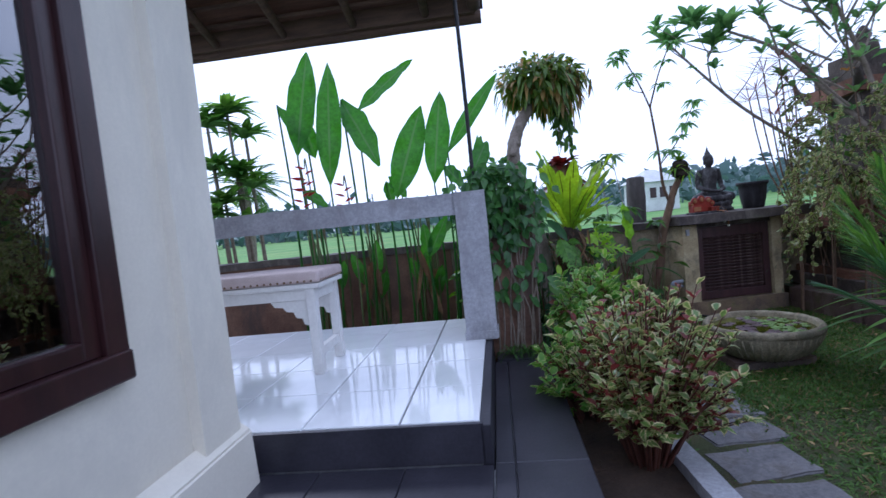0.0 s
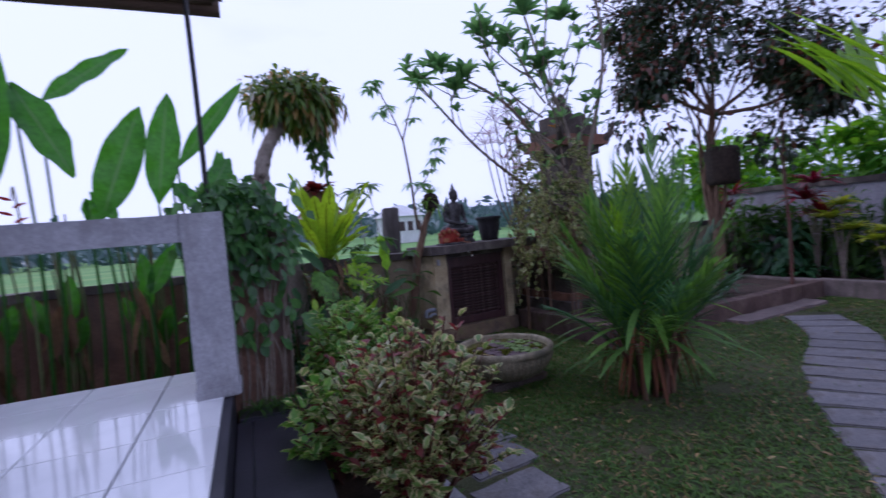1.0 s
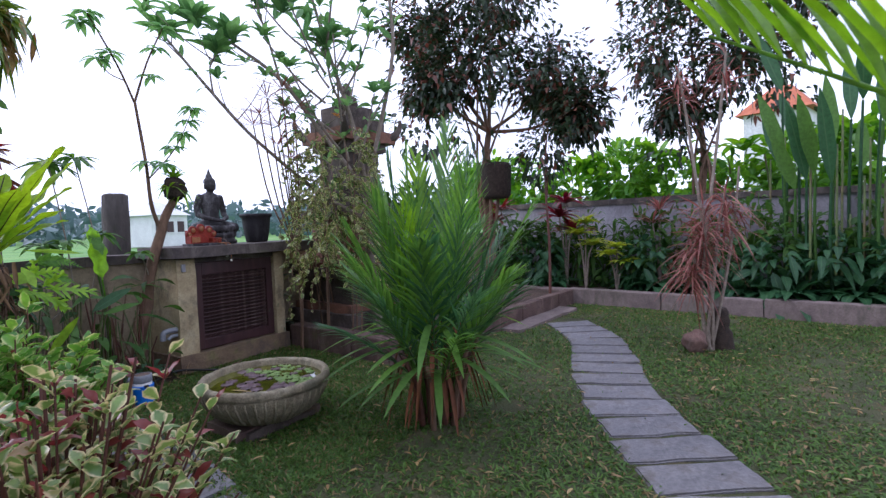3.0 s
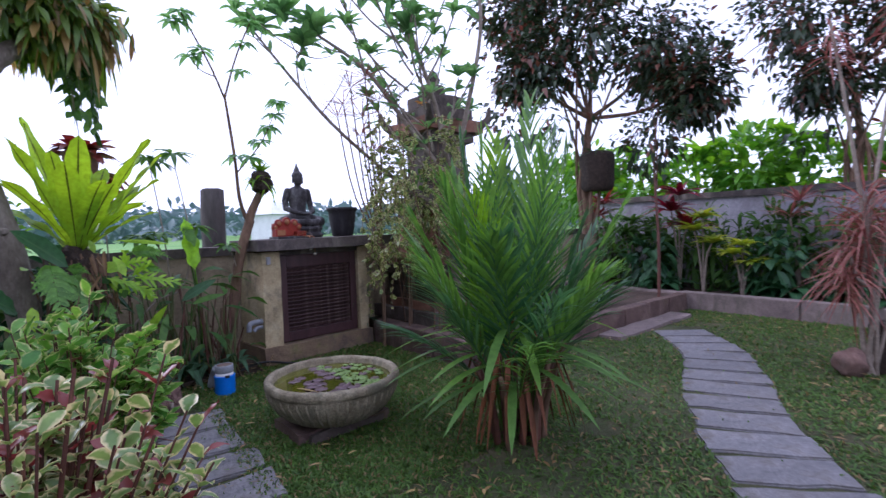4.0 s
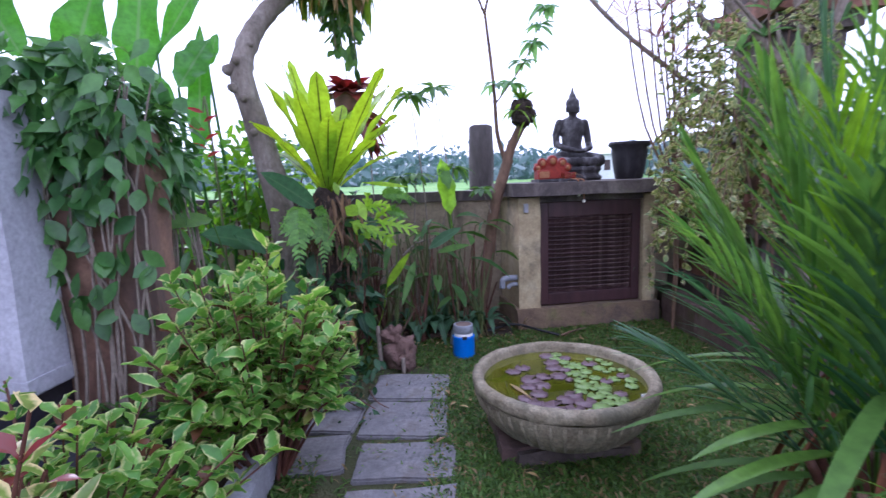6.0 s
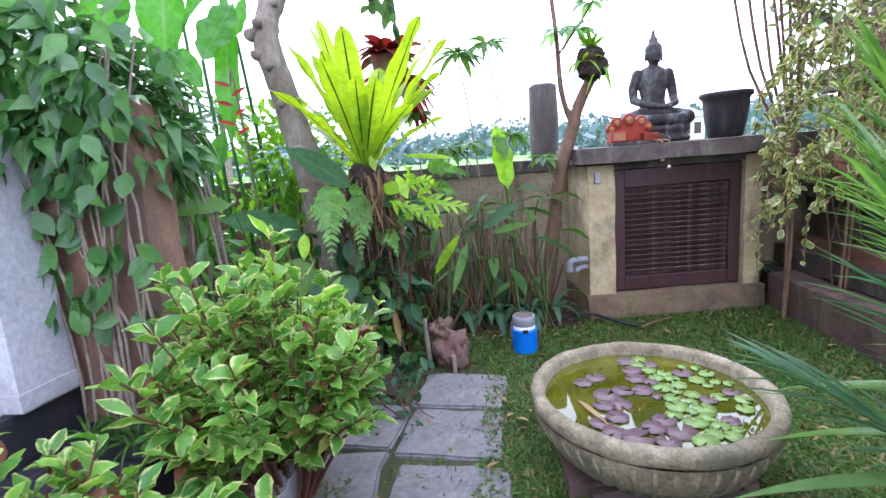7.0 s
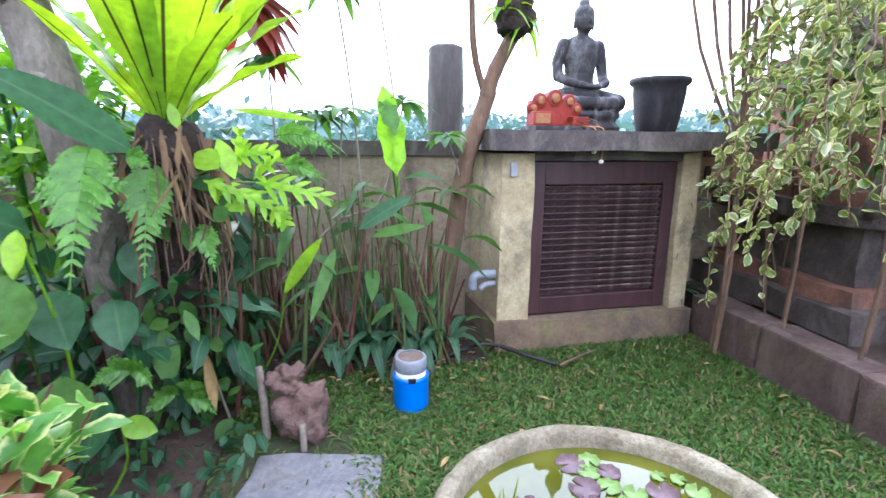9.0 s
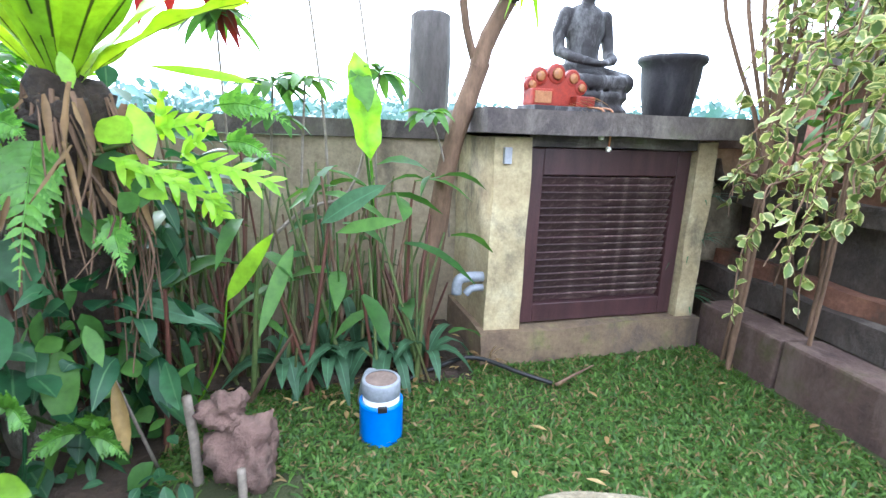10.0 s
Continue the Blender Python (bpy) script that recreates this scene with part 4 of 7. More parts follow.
part("core", rough_box(-0.24, 0.22, -0.19, 0.2, -0.04, 0.05, 0.08, 0.012), "temple", foot)

def lily_mesh(r, name):
    a = np.linspace(0.25, 2 * np.pi - 0.25, 22)
    V = [(0, 0, 0)] + [(r * math.cos(t) * (1 + 0.03 * math.sin(5 * t)), r * math.sin(t), 0.002 * math.sin(7 * t) + 0.001) for t in a]
    V += [(x, y, z - 0.003) for x, y, z in V]
    n = len(a) + 1
    F = [[0, i, i + 1] for i in range(1, n - 1)] + [[n, n + i + 1, n + i] for i in range(1, n - 1)]
    F += [[i, n + i, n + i + 1, i + 1] for i in range(1, n - 1)] + [[0, n, n + 1, 1], [n - 1, 2 * n - 1, n, 0]]
    return mesh_of(name, V, F)

pads = {}
placed = []
tries = 0
while len(placed) < 58 and tries < 6000:
    tries += 1
    a, d = rng.uniform(0, 2 * math.pi), 0.30 * math.sqrt(rng.random())
    x, y_ = d * math.cos(a), d * math.sin(a)
    purple = x < 0.02
    if x < -0.20 or (x < 0 and y_ > 0.16) or noise.noise(Vector((x * 7, y_ * 7, 3))) < -0.12:
        continue
    r = rng.uniform(0.020, 0.034) if not purple else rng.uniform(0.030, 0.044)
    if math.hypot(x, y_) + r > 0.296 or any(math.hypot(x - u, y_ - v) < 0.8 * (r + s) for u, v, s in placed):
        continue
    placed.append((x, y_, r))
    kind = "lilypurple" if purple and rng.random() < 0.85 or rng.random() < 0.15 else "lily"
    key = (kind, round(r * 120))
    if key not in pads:
        pads[key] = lily_mesh(round(r * 120) / 120, "lily_pad")
    ob = part("lily_pad", pads[key], kind, at=pose(BX + x, BY + y_, 0.2505 + 0.0006 * (len(placed) % 4), rng.uniform(-3, 3), rng.uniform(-3, 3), rng.uniform(0, 360)))
    tagged(ob, "purple-brown floating lily pad" if kind == "lilypurple" else "green floating lily pad", "lily pad", "lily pads in the basin")
spike = part("floating_leaf", joined("floating_leaf", [blades([(BX - 0.22, BY - 0.02, 0.253)], [(0.35, -0.9, 0.0)], (0, 0, 1), 0.16, 0.02, 0.0, LANCE)], True), "straw")
tagged(spike, "pale dry leaf floating in the basin", "leaf")

# ---------------------------------------------------------------- blue pipe, sculpture, hose
pipe = thing("drain_pipe", "upright grey drain pipe with a blue ribbed sleeve", "pipe", at=(1.70, 4.13, 0.0))
prof = [(0.0, -0.03), (0.064, -0.03), (0.064, 0.0)]
for i in range(9):
    prof += [(0.066, 0.004 + i * 0.0125), (0.063, 0.010 + i * 0.0125)]
prof += [(0.066, 0.118), (0.066, 0.128), (0.058, 0.13)]
V, F = lathe(prof, 36)
part("sleeve", mesh_of("sleeve", V, F), "blue", pipe, "blue ribbed plastic sleeve")
V, F = lathe([(0.05, 0.10), (0.056, 0.112), (0.056, 0.147), (0.05, 0.15)], 32)
part("collar", mesh_of("collar", V, F), "white", pipe, "white collar")
V, F = lathe([(0.055, 0.145), (0.058, 0.15), (0.058, 0.192), (0.054, 0.197), (0.048, 0.196)], 32)
part("pipe_end", mesh_of("pipe_end", V, F), "pvc", pipe)
V, F = lathe([(0, 0.192), (0.049, 0.194)], 28)
part("lid", mesh_of("lid", V, F), "cap", pipe, "dusty brown lid")
part("clip", box(-0.014, 0.014, -0.067, -0.055, 0.118, 0.135, 0.003), "iron", pipe)
elbow = part("pipe_elbow", tube_mesh("pipe_elbow", [(1.655, 4.30, 0.02), (1.665, 4.27, 0.10), (1.675, 4.225, 0.155)], 0.026, 0.026, 14, 10), "pvc")
tagged(elbow, "bent grey pipe end rising from the soil", "pipe")
tap = thing("wall_pipes", "grey pipe elbow and stub leaving the pump housing", "pipe", at=(0, 0, 0))
part("elbow", tube_mesh("elbow", [(2.16, 4.60, 0.36), (2.07, 4.60, 0.36), (2.03, 4.60, 0.345), (2.025, 4.60, 0.29)], 0.021, 0.021, 12, 14), "pvc", tap)
part("stub", tube_mesh("stub", [(2.16, 4.595, 0.315), (2.09, 4.595, 0.315), (2.06, 4.595, 0.29)], 0.015, 0.015, 10, 8), "pvc", tap)
hose = part("garden_hose", tube_mesh("garden_hose", [(1.78, 4.40, 0.02), (1.92, 4.46, 0.045), (2.08, 4.50, 0.06), (2.24, 4.38, 0.045), (2.34, 4.32, 0.03)], 0.009, 0.009, 8, 30), "iron")
tagged(hose, "thin dark hose lying on the grass", "hose")
twig = part("fallen_twig", tube_mesh("fallen_twig", [(2.35, 4.31, 0.03), (2.45, 4.36, 0.04), (2.56, 4.43, 0.035)], 0.007, 0.003, 7, 14, 0.08), "brownbark")
tagged(twig, "dry brown twig lying on the grass", "twig")

def lumpy(c, r, amp=0.22, sub=3, freq=4.0):
    bm = bmesh.new()
    bmesh.ops.create_icosphere(bm, subdivisions=sub, radius=1.0)
    for v in bm.verts:
        k = 1 + amp * noise.noise(v.co * 1.6 + Vector(c)) + 0.5 * amp * noise.noise(v.co * freq + Vector(c) * 3)
        v.co = Vector((v.co.x * r[0] * k + c[0], v.co.y * r[1] * k + c[1], v.co.z * r[2] * k + c[2]))
    for f in bm.faces:
        f.smooth = True
    return bm

set_out(0.09, -0.22)
rock = thing("stone_ornament", "crumbling brown sandstone garden ornament", "ornament", at=Matrix.Translation((1.275, 4.10, 0.0)) @ Matrix.Diagonal((0.82, 0.82, 0.86, 1)))
part("lower_stone", lumpy((0.01, 0, 0.085), (0.115, 0.10, 0.12), 0.42, 4, 5.0), "carved", rock)
part("upper_stone", lumpy((-0.05, 0.02, 0.215), (0.075, 0.07, 0.06), 0.55, 4, 6.0), "carved", rock)
part("front_lobe", lumpy((0.05, -0.07, 0.06), (0.06, 0.05, 0.07), 0.5, 4, 6.0), "carved", rock)
part("stake", tube_mesh("stake", [(-0.135, -0.03, -0.02), (-0.14, -0.02, 0.14), (-0.15, -0.02, 0.29)], 0.017, 0.015, 8, 8), "twig", rock, "bamboo stake")
part("stake", tube_mesh("stake", [(0.02, -0.13, -0.02), (0.02, -0.125, 0.05), (0.018, -0.12, 0.10)], 0.014, 0.013, 8, 6), "twig", rock, "short bamboo peg")

# ---------------------------------------------------------------- stepping stones
set_out()
def stone(x, y_, w, d, turn, name="stepping_stone", group="curving path of stepping stones", z=0.013):
    bm = box(-w / 2, w / 2, -d / 2, d / 2, -0.05, z, 0.0)
    for ax, nn in ((0, 4), (1, 3)):
        for k in range(1, nn):
            n = Vector((1, 0, 0) if ax == 0 else (0, 1, 0))
            bmesh.ops.bisect_plane(bm, geom=bm.verts[:] + bm.edges[:] + bm.faces[:], plane_co=n * ((w if ax == 0 else d) * (k / nn - 0.5)), plane_no=n)
    bmesh.ops.bevel(bm, geom=[e for e in bm.edges if len(e.link_faces) == 2 and e.calc_face_angle(0) > 0.5], offset=0.008, segments=2, affect="EDGES")
    o = Vector((x * 3, y_ * 3, 0))
    for v in bm.verts:
        v.co += Vector((0.018 * noise.noise(v.co * 7 + o), 0.018 * noise.noise(v.co * 7 + o + Vector((9, 0, 0))), 0.005 * noise.noise(v.co * 9 + o)))
    ob = part(name, bm, "flag", at=pose(x, y_, 0, rng.uniform(-1, 1), rng.uniform(-1, 1), turn))
    return tagged(ob, "uneven grey flagstone sunk in the lawn", "stepping stone", group)

line = smooth_line([(5.42, 2.66), (4.88, 2.16), (4.35, 1.88), (3.82, 1.64), (3.33, 1.34), (2.93, 1.03), (2.58, 0.74), (2.22, 0.50), (1.80, 0.30), (1.3, 0.16)], 400)
acc = np.concatenate([[0], np.cumsum(np.linalg.norm(np.diff(line, axis=0), axis=1))])
s_ = 0.10
while s_ < acc[-1]:
    i = int(np.searchsorted(acc, s_))
    tx, ty = line[min(i + 6, 399)] - line[max(i - 6, 0)]
    stone(line[i][0], line[i][1], 0.47 + 0.05 * rng.random(), 0.235, math.degrees(math.atan2(ty, tx)) - 90)
    s_ += 0.262
set_out(0.04, -0.13)
for x, y_, w, d, a in ((1.385, 3.71, 0.39, 0.31, -8), (1.36, 3.375, 0.38, 0.32, -8), (1.36, 3.05, 0.38, 0.25, -6), (1.335, 2.75, 0.39, 0.27, -4), (1.31, 2.45, 0.38, 0.27, 0), (1.26, 2.16, 0.38, 0.26, 4), (1.19, 1.85, 0.38, 0.26, 5), (1.15, 1.56, 0.40, 0.25, 2), (1.12, 1.27, 0.40, 0.26, 0), (1.10, 0.97, 0.40, 0.26, 0), (1.10, 0.66, 0.40, 0.27, 0), (1.02, 3.45, 0.28, 0.30, -6), (1.0, 3.13, 0.26, 0.26, 0)):
    stone(x, y_, w, d, a, group="straight row of stepping stones")

# ---------------------------------------------------------------- bench on the porch
set_out(0.03, 0.10, 0, -4.5, (0.0, 1.45))
bench = thing("bench", "white carved wooden bench with a studded blush cushion", "bench", at=(0, 0, 0.398))
bx0, bx1, by0, by1, bh = -2.25, -0.90, 2.15, 2.58, 0.60
for lx_ in (bx0 + 0.05, bx1 - 0.06):
    for ly_ in (by0 + 0.035, by1 - 0.035):
        part("leg", box(lx_ - 0.027, lx_ + 0.027, ly_ - 0.027, ly_ + 0.027, 0, bh - 0.1, 0.004), "white", bench)
    part("stretcher", box(lx_ - 0.018, lx_ + 0.018, by0 + 0.062, by1 - 0.062, 0.10, 0.15, 0.004), "white", bench)
    part("end_apron", box(lx_ - 0.016, lx_ + 0.016, by0 + 0.062, by1 - 0.062, bh - 0.17, bh - 0.1, 0.004), "white", bench)
for ly_ in (by0 + 0.035, by1 - 0.035):
    part("apron", box(bx0 + 0.08, bx1 - 0.09, ly_ - 0.014, ly_ + 0.014, bh - 0.165, bh - 0.1, 0.004), "white", bench)
    for s, x in ((1, bx0 + 0.078), (-1, bx1 - 0.088)):
        pts = [(0, 0), (0.22, 0), (0.20, -0.03), (0.15, -0.035), (0.13, -0.06), (0.09, -0.065), (0.075, -0.10), (0.04, -0.105), (0.03, -0.14), (0, -0.15)]
        bm = bmesh.new()
        bm.faces.new([bm.verts.new((x + s * a, ly_ - 0.010, bh - 0.166 + b)) for a, b in pts])
        r_ = bmesh.ops.extrude_face_region(bm, geom=bm.faces[:])
        bmesh.ops.translate(bm, verts=[v for v in r_["geom"] if isinstance(v, bmesh.types.BMVert)], vec=(0, 0.02, 0))
        bmesh.ops.recalc_face_normals(bm, faces=bm.faces[:])
        part("bracket", bm, "white", bench, "scalloped corner bracket")
part("seat_frame", box(bx0, bx1, by0, by1, bh - 0.10, bh - 0.07, 0.008), "white", bench)
part("cushion", box(bx0 - 0.005, bx1 + 0.005, by0 - 0.005, by1 + 0.005, bh - 0.068, bh, 0.028, 4), "linen", bench, "blush linen cushion")
V, F = lathe([(0, 0.006), (0.005, 0.004), (0.0075, 0.0)], 8)
stud = mesh_of("stud", V, F)
for i in range(33):
    part("stud", stud, "stud", bench, at=pose(bx0 + 0.03 + i * 0.04, by0 - 0.005, bh - 0.055, 90, 0, 0))
for i in range(10):
    part("stud", stud, "stud", bench, at=pose(bx1 + 0.005, by0 + 0.03 + i * 0.039, bh - 0.055, 0, 90, 0))

# ---------------------------------------------------------------- plants: builders
UP = np.array([0, 0, 1.0])


def frond_piece(base, tip_dir, L, droop, nl, ll, lw, lift=0.25, start=0.18, r=0.007, ahead=0.75):
    """A feathered palm leaf: a bent rib with two rows of leaflets."""
    base, d = np.asarray(base, float), unit(tip_dir)
    s = np.linspace(0, 1, 12)
    C = base + d * (L * s)[:, None] - UP * (droop * L * s ** 2)[:, None]
    V, F, _e = tube(C, r, r * 0.3, 5, 14)
    V = V[:-2]
    pieces = [(V, F, np.full((len(V), 2), 0.5))]
    t = np.linspace(start, 0.985, nl)
    P = base + d * (L * t)[:, None] - UP * (droop * L * t ** 2)[:, None]
    T = unit(d - UP * (2 * droop * t)[:, None])
    S = unit(np.cross(T, UP))
    N = np.cross(S, T)
    env = np.sin(np.pi * (0.12 + 0.80 * t)) ** 0.7
    for side in (-1, 1):
        D = unit(T * (ahead + 0.6 * t)[:, None] + S * side * (0.85 - 0.35 * t)[:, None] + N * lift + rng.normal(size=(nl, 3)) * 0.07)
        pieces.append(blades(P, D, N + S * side * -0.4, ll * env * rng.uniform(0.85, 1.1, nl), lw, rng.uniform(0.10, 0.35, nl), LANCE, 0.25))
    return pieces


def blade_leaf(foot, neck, tip, width, bend=0.12, prof=PADDLE, r=0.012, wave=0.06, face=None):
    """One large leaf on its own stalk: from the foot to the neck, then a blade from neck to tip."""
    foot, neck, tip = (np.asarray(q, float) for q in (foot, neck, tip))
    mid = (foot + neck) / 2 + (0.03, 0.02, 0)
    V, F, _e = tube([foot, mid, neck], r, r * 0.6, 6, 8)
    V = V[:-2]
    d = tip - neck
    L = np.linalg.norm(d)
    aim = d + UP * bend * L
    nrm = np.array((0.3, -0.9, 0.35)) if face is None else np.asarray(face, float)
    return [(V, F, np.full((len(V), 2), 0.3)), blades([neck], [unit(aim)], [nrm], np.linalg.norm(aim), width, bend, tuple(np.interp(np.linspace(0, 1, 14), np.linspace(0, 1, len(prof)), prof)), 0.14, wave)]


def limb_mesh(name, segs):
    """Branches joined into one mesh; each is (points, r0, r1)."""
    out = []
    for pts, a, b in segs:
        V, F, _e = tube(pts, a, b, 7, max(5, 3 * len(pts)), 0.05)
        out.append((V[:-2], F))
    return joined(name, out)


def limbs(name, segs, material, parent):
    """Each branch is a part; a great many thin twigs stay together."""
    if len(segs) > 60:
        return tagged(part(name + "_mass", limb_mesh(name, segs), material, parent), kind="stuff")
    for q in segs:
        part(name, limb_mesh(name, [q]), material, parent)


def heads_of(name, pieces, material, parent):
    for q in pieces:
        part(name, joined(name, [q], True), material, parent)


def rosette(c, n, L, W, up, droop, prof=STRAP, d0=None, spread=1.0):
    """Leaves all round a growing point."""
    a = np.arange(n) * 2.39996 + rng.uniform(0, 6)
    e = rng.uniform(up - 0.25, up + 0.35, n)
    d = np.stack([np.cos(a) * np.cos(e) * spread, np.sin(a) * np.cos(e) * spread, np.sin(e)], -1)
    if d0 is not None:
        d = d + np.asarray(d0)
    nor = unit(UP - d * d[:, 2:3] + 0.01)
    B = np.asarray(c) + d * 0.01
    return blades(B, d, nor, L * rng.uniform(0.75, 1.1, n), W * rng.uniform(0.85, 1.1, n), droop * rng.uniform(0.5, 1.4, n), prof, 0.16)


def shrub(name, label, centre, r, height, n, mat_leaf, mat_stem, L, W, category="shrub", seed_z=0.0):
    """A bushy shrub: stems from one foot, forked twigs and leaves in whorls along them."""
    cx, cy = centre
    th = thing(name, label, category, at=(cx, cy, 0))
    segs, tips = [], []
    for i in range(n):
        a, k = rng.uniform(0, 2 * math.pi), math.sqrt(rng.random())
        lump = 0.82 + 0.75 * noise.noise(Vector((math.cos(a) * 1.9 + cx, math.sin(a) * 1.9, cy)))
        top = np.array([math.cos(a) * r * k * lump, math.sin(a) * r * k * lump, height * (0.45 + 0.55 * rng.random() * (1 - 0.45 * k * k))])
        if rng.random() < 0.4:
            top[2] *= 0.62
        elif rng.random() < 0.14:
            top *= rng.uniform(1.08, 1.25)
        foot = np.array([math.cos(a) * 0.06 * k, math.sin(a) * 0.06 * k, -0.01])
        m = foot * 0.45 + top * 0.55 + (0, 0, 0.08 * height)
        if i % 3 == 0:
            segs.append(([foot, m, top], 0.007, 0.003))
        else:
            segs.append(([m * 0.9, m, top], 0.004, 0.0022))
        tips.append((m, top))
    limbs("stem", segs, mat_stem, th)
    B, D = [], []
    for m, top in tips:
        k = rng.integers(8, 13)
        f = rng.uniform(0.15, 1.0, k)
        B.append(m + (top - m) * f[:, None])
        a = np.arange(k) * 2.4 + rng.uniform(0, 6)
        ax = unit(top - m)
        D.append(unit(np.stack([np.cos(a), np.sin(a), 0.35 + 0.5 * (f - 0.5)], -1) + ax * 0.5))
    B, D = np.concatenate(B), np.concatenate(D)
    nn = len(B)
    th_leaf = blades(B, D, UP + rng.normal(size=(nn, 3)) * 0.35, L * rng.uniform(0.6, 1.15, nn), W * rng.uniform(0.7, 1.15, nn), rng.uniform(0.0, 0.6, nn), (0.12, 0.66, 0.98, 0.97, 0.62, 0.05), 0.2, 0.09)
    leaves("foliage", th_leaf, mat_leaf, th)
    return th


# ---------------------------------------------------------------- palm clump on the lawn
set_out(0.09, 0.08)
palm = thing("palm_clump", "bushy green palm clump with rust-brown sheaths on the lawn", "palm", at=(2.52, 2.12, 0))
for i in range(20):
    a, k = i * 2.4, 0.03 + 0.12 * rng.random()
    x, y_ = k * math.cos(a), k * math.sin(a)
    part("cane", tube_mesh("cane", [(x, y_, -0.02), (x * 1.2, y_ * 1.2, 0.2), (x * 1.9, y_ * 1.9, 0.36 + 0.2 * rng.random())], 0.019, 0.011, 7, 8), "redstem" if i % 3 else "brownbark", palm)
for i in range(44):
    a = i * 2.39996
    tier = (i % 22) / 21
    el = 1.50 - 0.62 * tier + rng.uniform(-0.08, 0.08)
    L = (1.28 - 0.48 * tier) * rng.uniform(0.80, 1.05)
    base = (0.10 * math.cos(a), 0.10 * math.sin(a), 0.28 - 0.10 * tier + 0.14 * rng.random())
    fr = frond_piece(base, (math.cos(a) * math.cos(el), math.sin(a) * math.cos(el), math.sin(el)), L, 0.05 + 0.16 * tier * tier, 16, 0.40 - 0.10 * tier, 0.015 if i % 3 else 0.026, 0.10 if i % 2 else -0.05, 0.26 - 0.10 * tier, 0.006, 1.0)
    # Shade and sun are painted by frond: dark copies between, brightest ones on top.
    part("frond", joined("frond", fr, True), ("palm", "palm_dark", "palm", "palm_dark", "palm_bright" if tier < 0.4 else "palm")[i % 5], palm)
for i in range(32):
    a = i * 2.4 + 0.4
    z0, rr = 0.18 + 0.32 * rng.random(), rng.uniform(0.46, 0.74)
    part("broad_leaf", joined("broad_leaf", blade_leaf((0.09 * math.cos(a), 0.09 * math.sin(a), 0.06), (0.19 * math.cos(a), 0.19 * math.sin(a), z0 + 0.10), (rr * math.cos(a), rr * math.sin(a), z0 - 0.02 + 0.06 * math.sin(i * 3)), 0.040, 0.32, STRAP, 0.005, 0.0, (0, 0, 1)), True), "mid" if i % 3 else "palm", palm)
for i in range(24):
    a = i * 1.1 + 2.0
    z0 = 0.26 + 0.36 * rng.random()
    k = rng.uniform(0.09, 0.17)
    part("dead_sheath", joined("dead_sheath", [blades([(k * math.cos(a), k * math.sin(a), z0)], [(math.cos(a) * 0.4, math.sin(a) * 0.4, -0.75)], (math.cos(a), math.sin(a), 0.3), z0 * rng.uniform(0.5, 0.85), 0.026, 0.4, STRAP, 0.3, 0.12)], True), "sheath", palm, "hanging rust-brown sheath")

# feather palm reaching in beside the walkway
set_out()
fpalm = thing("feather_palm", "yellow-green feather palm leaning over the lawn edge", "palm", at=(1.35, -0.75, 0))
part("stem", tube_mesh("stem", [(0, 0, -0.03), (-0.03, 0.1, 0.3), (-0.08, 0.25, 0.6)], 0.03, 0.022, 9, 10), "greenstem", fpalm)
for k, (bx_, tx_) in enumerate((((-0.10, 0.28, 0.62), (0.22, 1.38, 1.48)), ((-0.08, 0.25, 0.60), (0.55, 0.95, 1.05)), ((-0.06, 0.22, 0.60), (0.95, 0.75, 0.80)))):
    d = np.array(tx_) - np.array(bx_)
    d[2] += 0.10
    part("frond", joined("frond", frond_piece(bx_, d, float(np.linalg.norm(d)), 0.08, 22, 0.62 if k == 0 else 0.36, 0.03, 0.75 if k == 0 else 0.2, 0.35, 0.010), True), "palm_bright" if k < 1 else "yellow", fpalm)

# ---------------------------------------------------------------- shrubs beside the walkway
shrub("croton_shrub", "variegated shrub of cream-edged green and dark red leaves", (0.75, 1.74), 0.40, 0.88, 400, "varieg", "redstem", 0.066, 0.031)
shrub("variegated_shrub", "bushy shrub of bright green cream-edged leaves", (0.90, 2.90), 0.37, 0.83, 215, "varieg_green", "redstem", 0.096, 0.043)
shrub("low_croton", "low variegated shrub beside the planter edging", (0.63, 2.24), 0.33, 0.62, 110, "varieg_green", "redstem", 0.082, 0.038)
set_out(0.03, 0.10, 0, -4.5, (0.0, 1.45))
spider = thing("spider_plant", "small tufted grassy plant at the end of the walkway", "plant", at=(0.22, 2.80, 0.0))
part("planter", rough_box(-0.17, 0.18, -0.075, 0.12, -0.08, 0.24, 0.1, 0.004), "slate", spider, "dark planter box")
heads_of("tuft", [rosette((x, y_, 0.245), 26, 0.20, 0.010, 0.7, 0.7, LANCE) for x, y_ in ((-0.07, 0, ), (0.03, 0.02), (0.11, -0.01))], "mid", spider)

# ---------------------------------------------------------------- creeper on the wall end
POINTED = (0.10, 0.80, 1.0, 0.62, 0.28, 0.02)
set_out(-0.01, 0.08)
creeper = thing("creeper", "dense dark green creeper climbing over the wall end", "creeper", at=(0, 0, 0))
segs = []
for i in range(16):
    x = 0.10 + 0.42 * rng.random()
    segs.append(([(x, 2.86 + 0.04 * rng.random(), 0.0), (x + rng.uniform(-0.08, 0.08), 2.89, 0.5), (x + rng.uniform(-0.12, 0.12), 2.88, 1.0), (x + rng.uniform(-0.15, 0.15), 2.95, 1.45)], 0.007, 0.003))
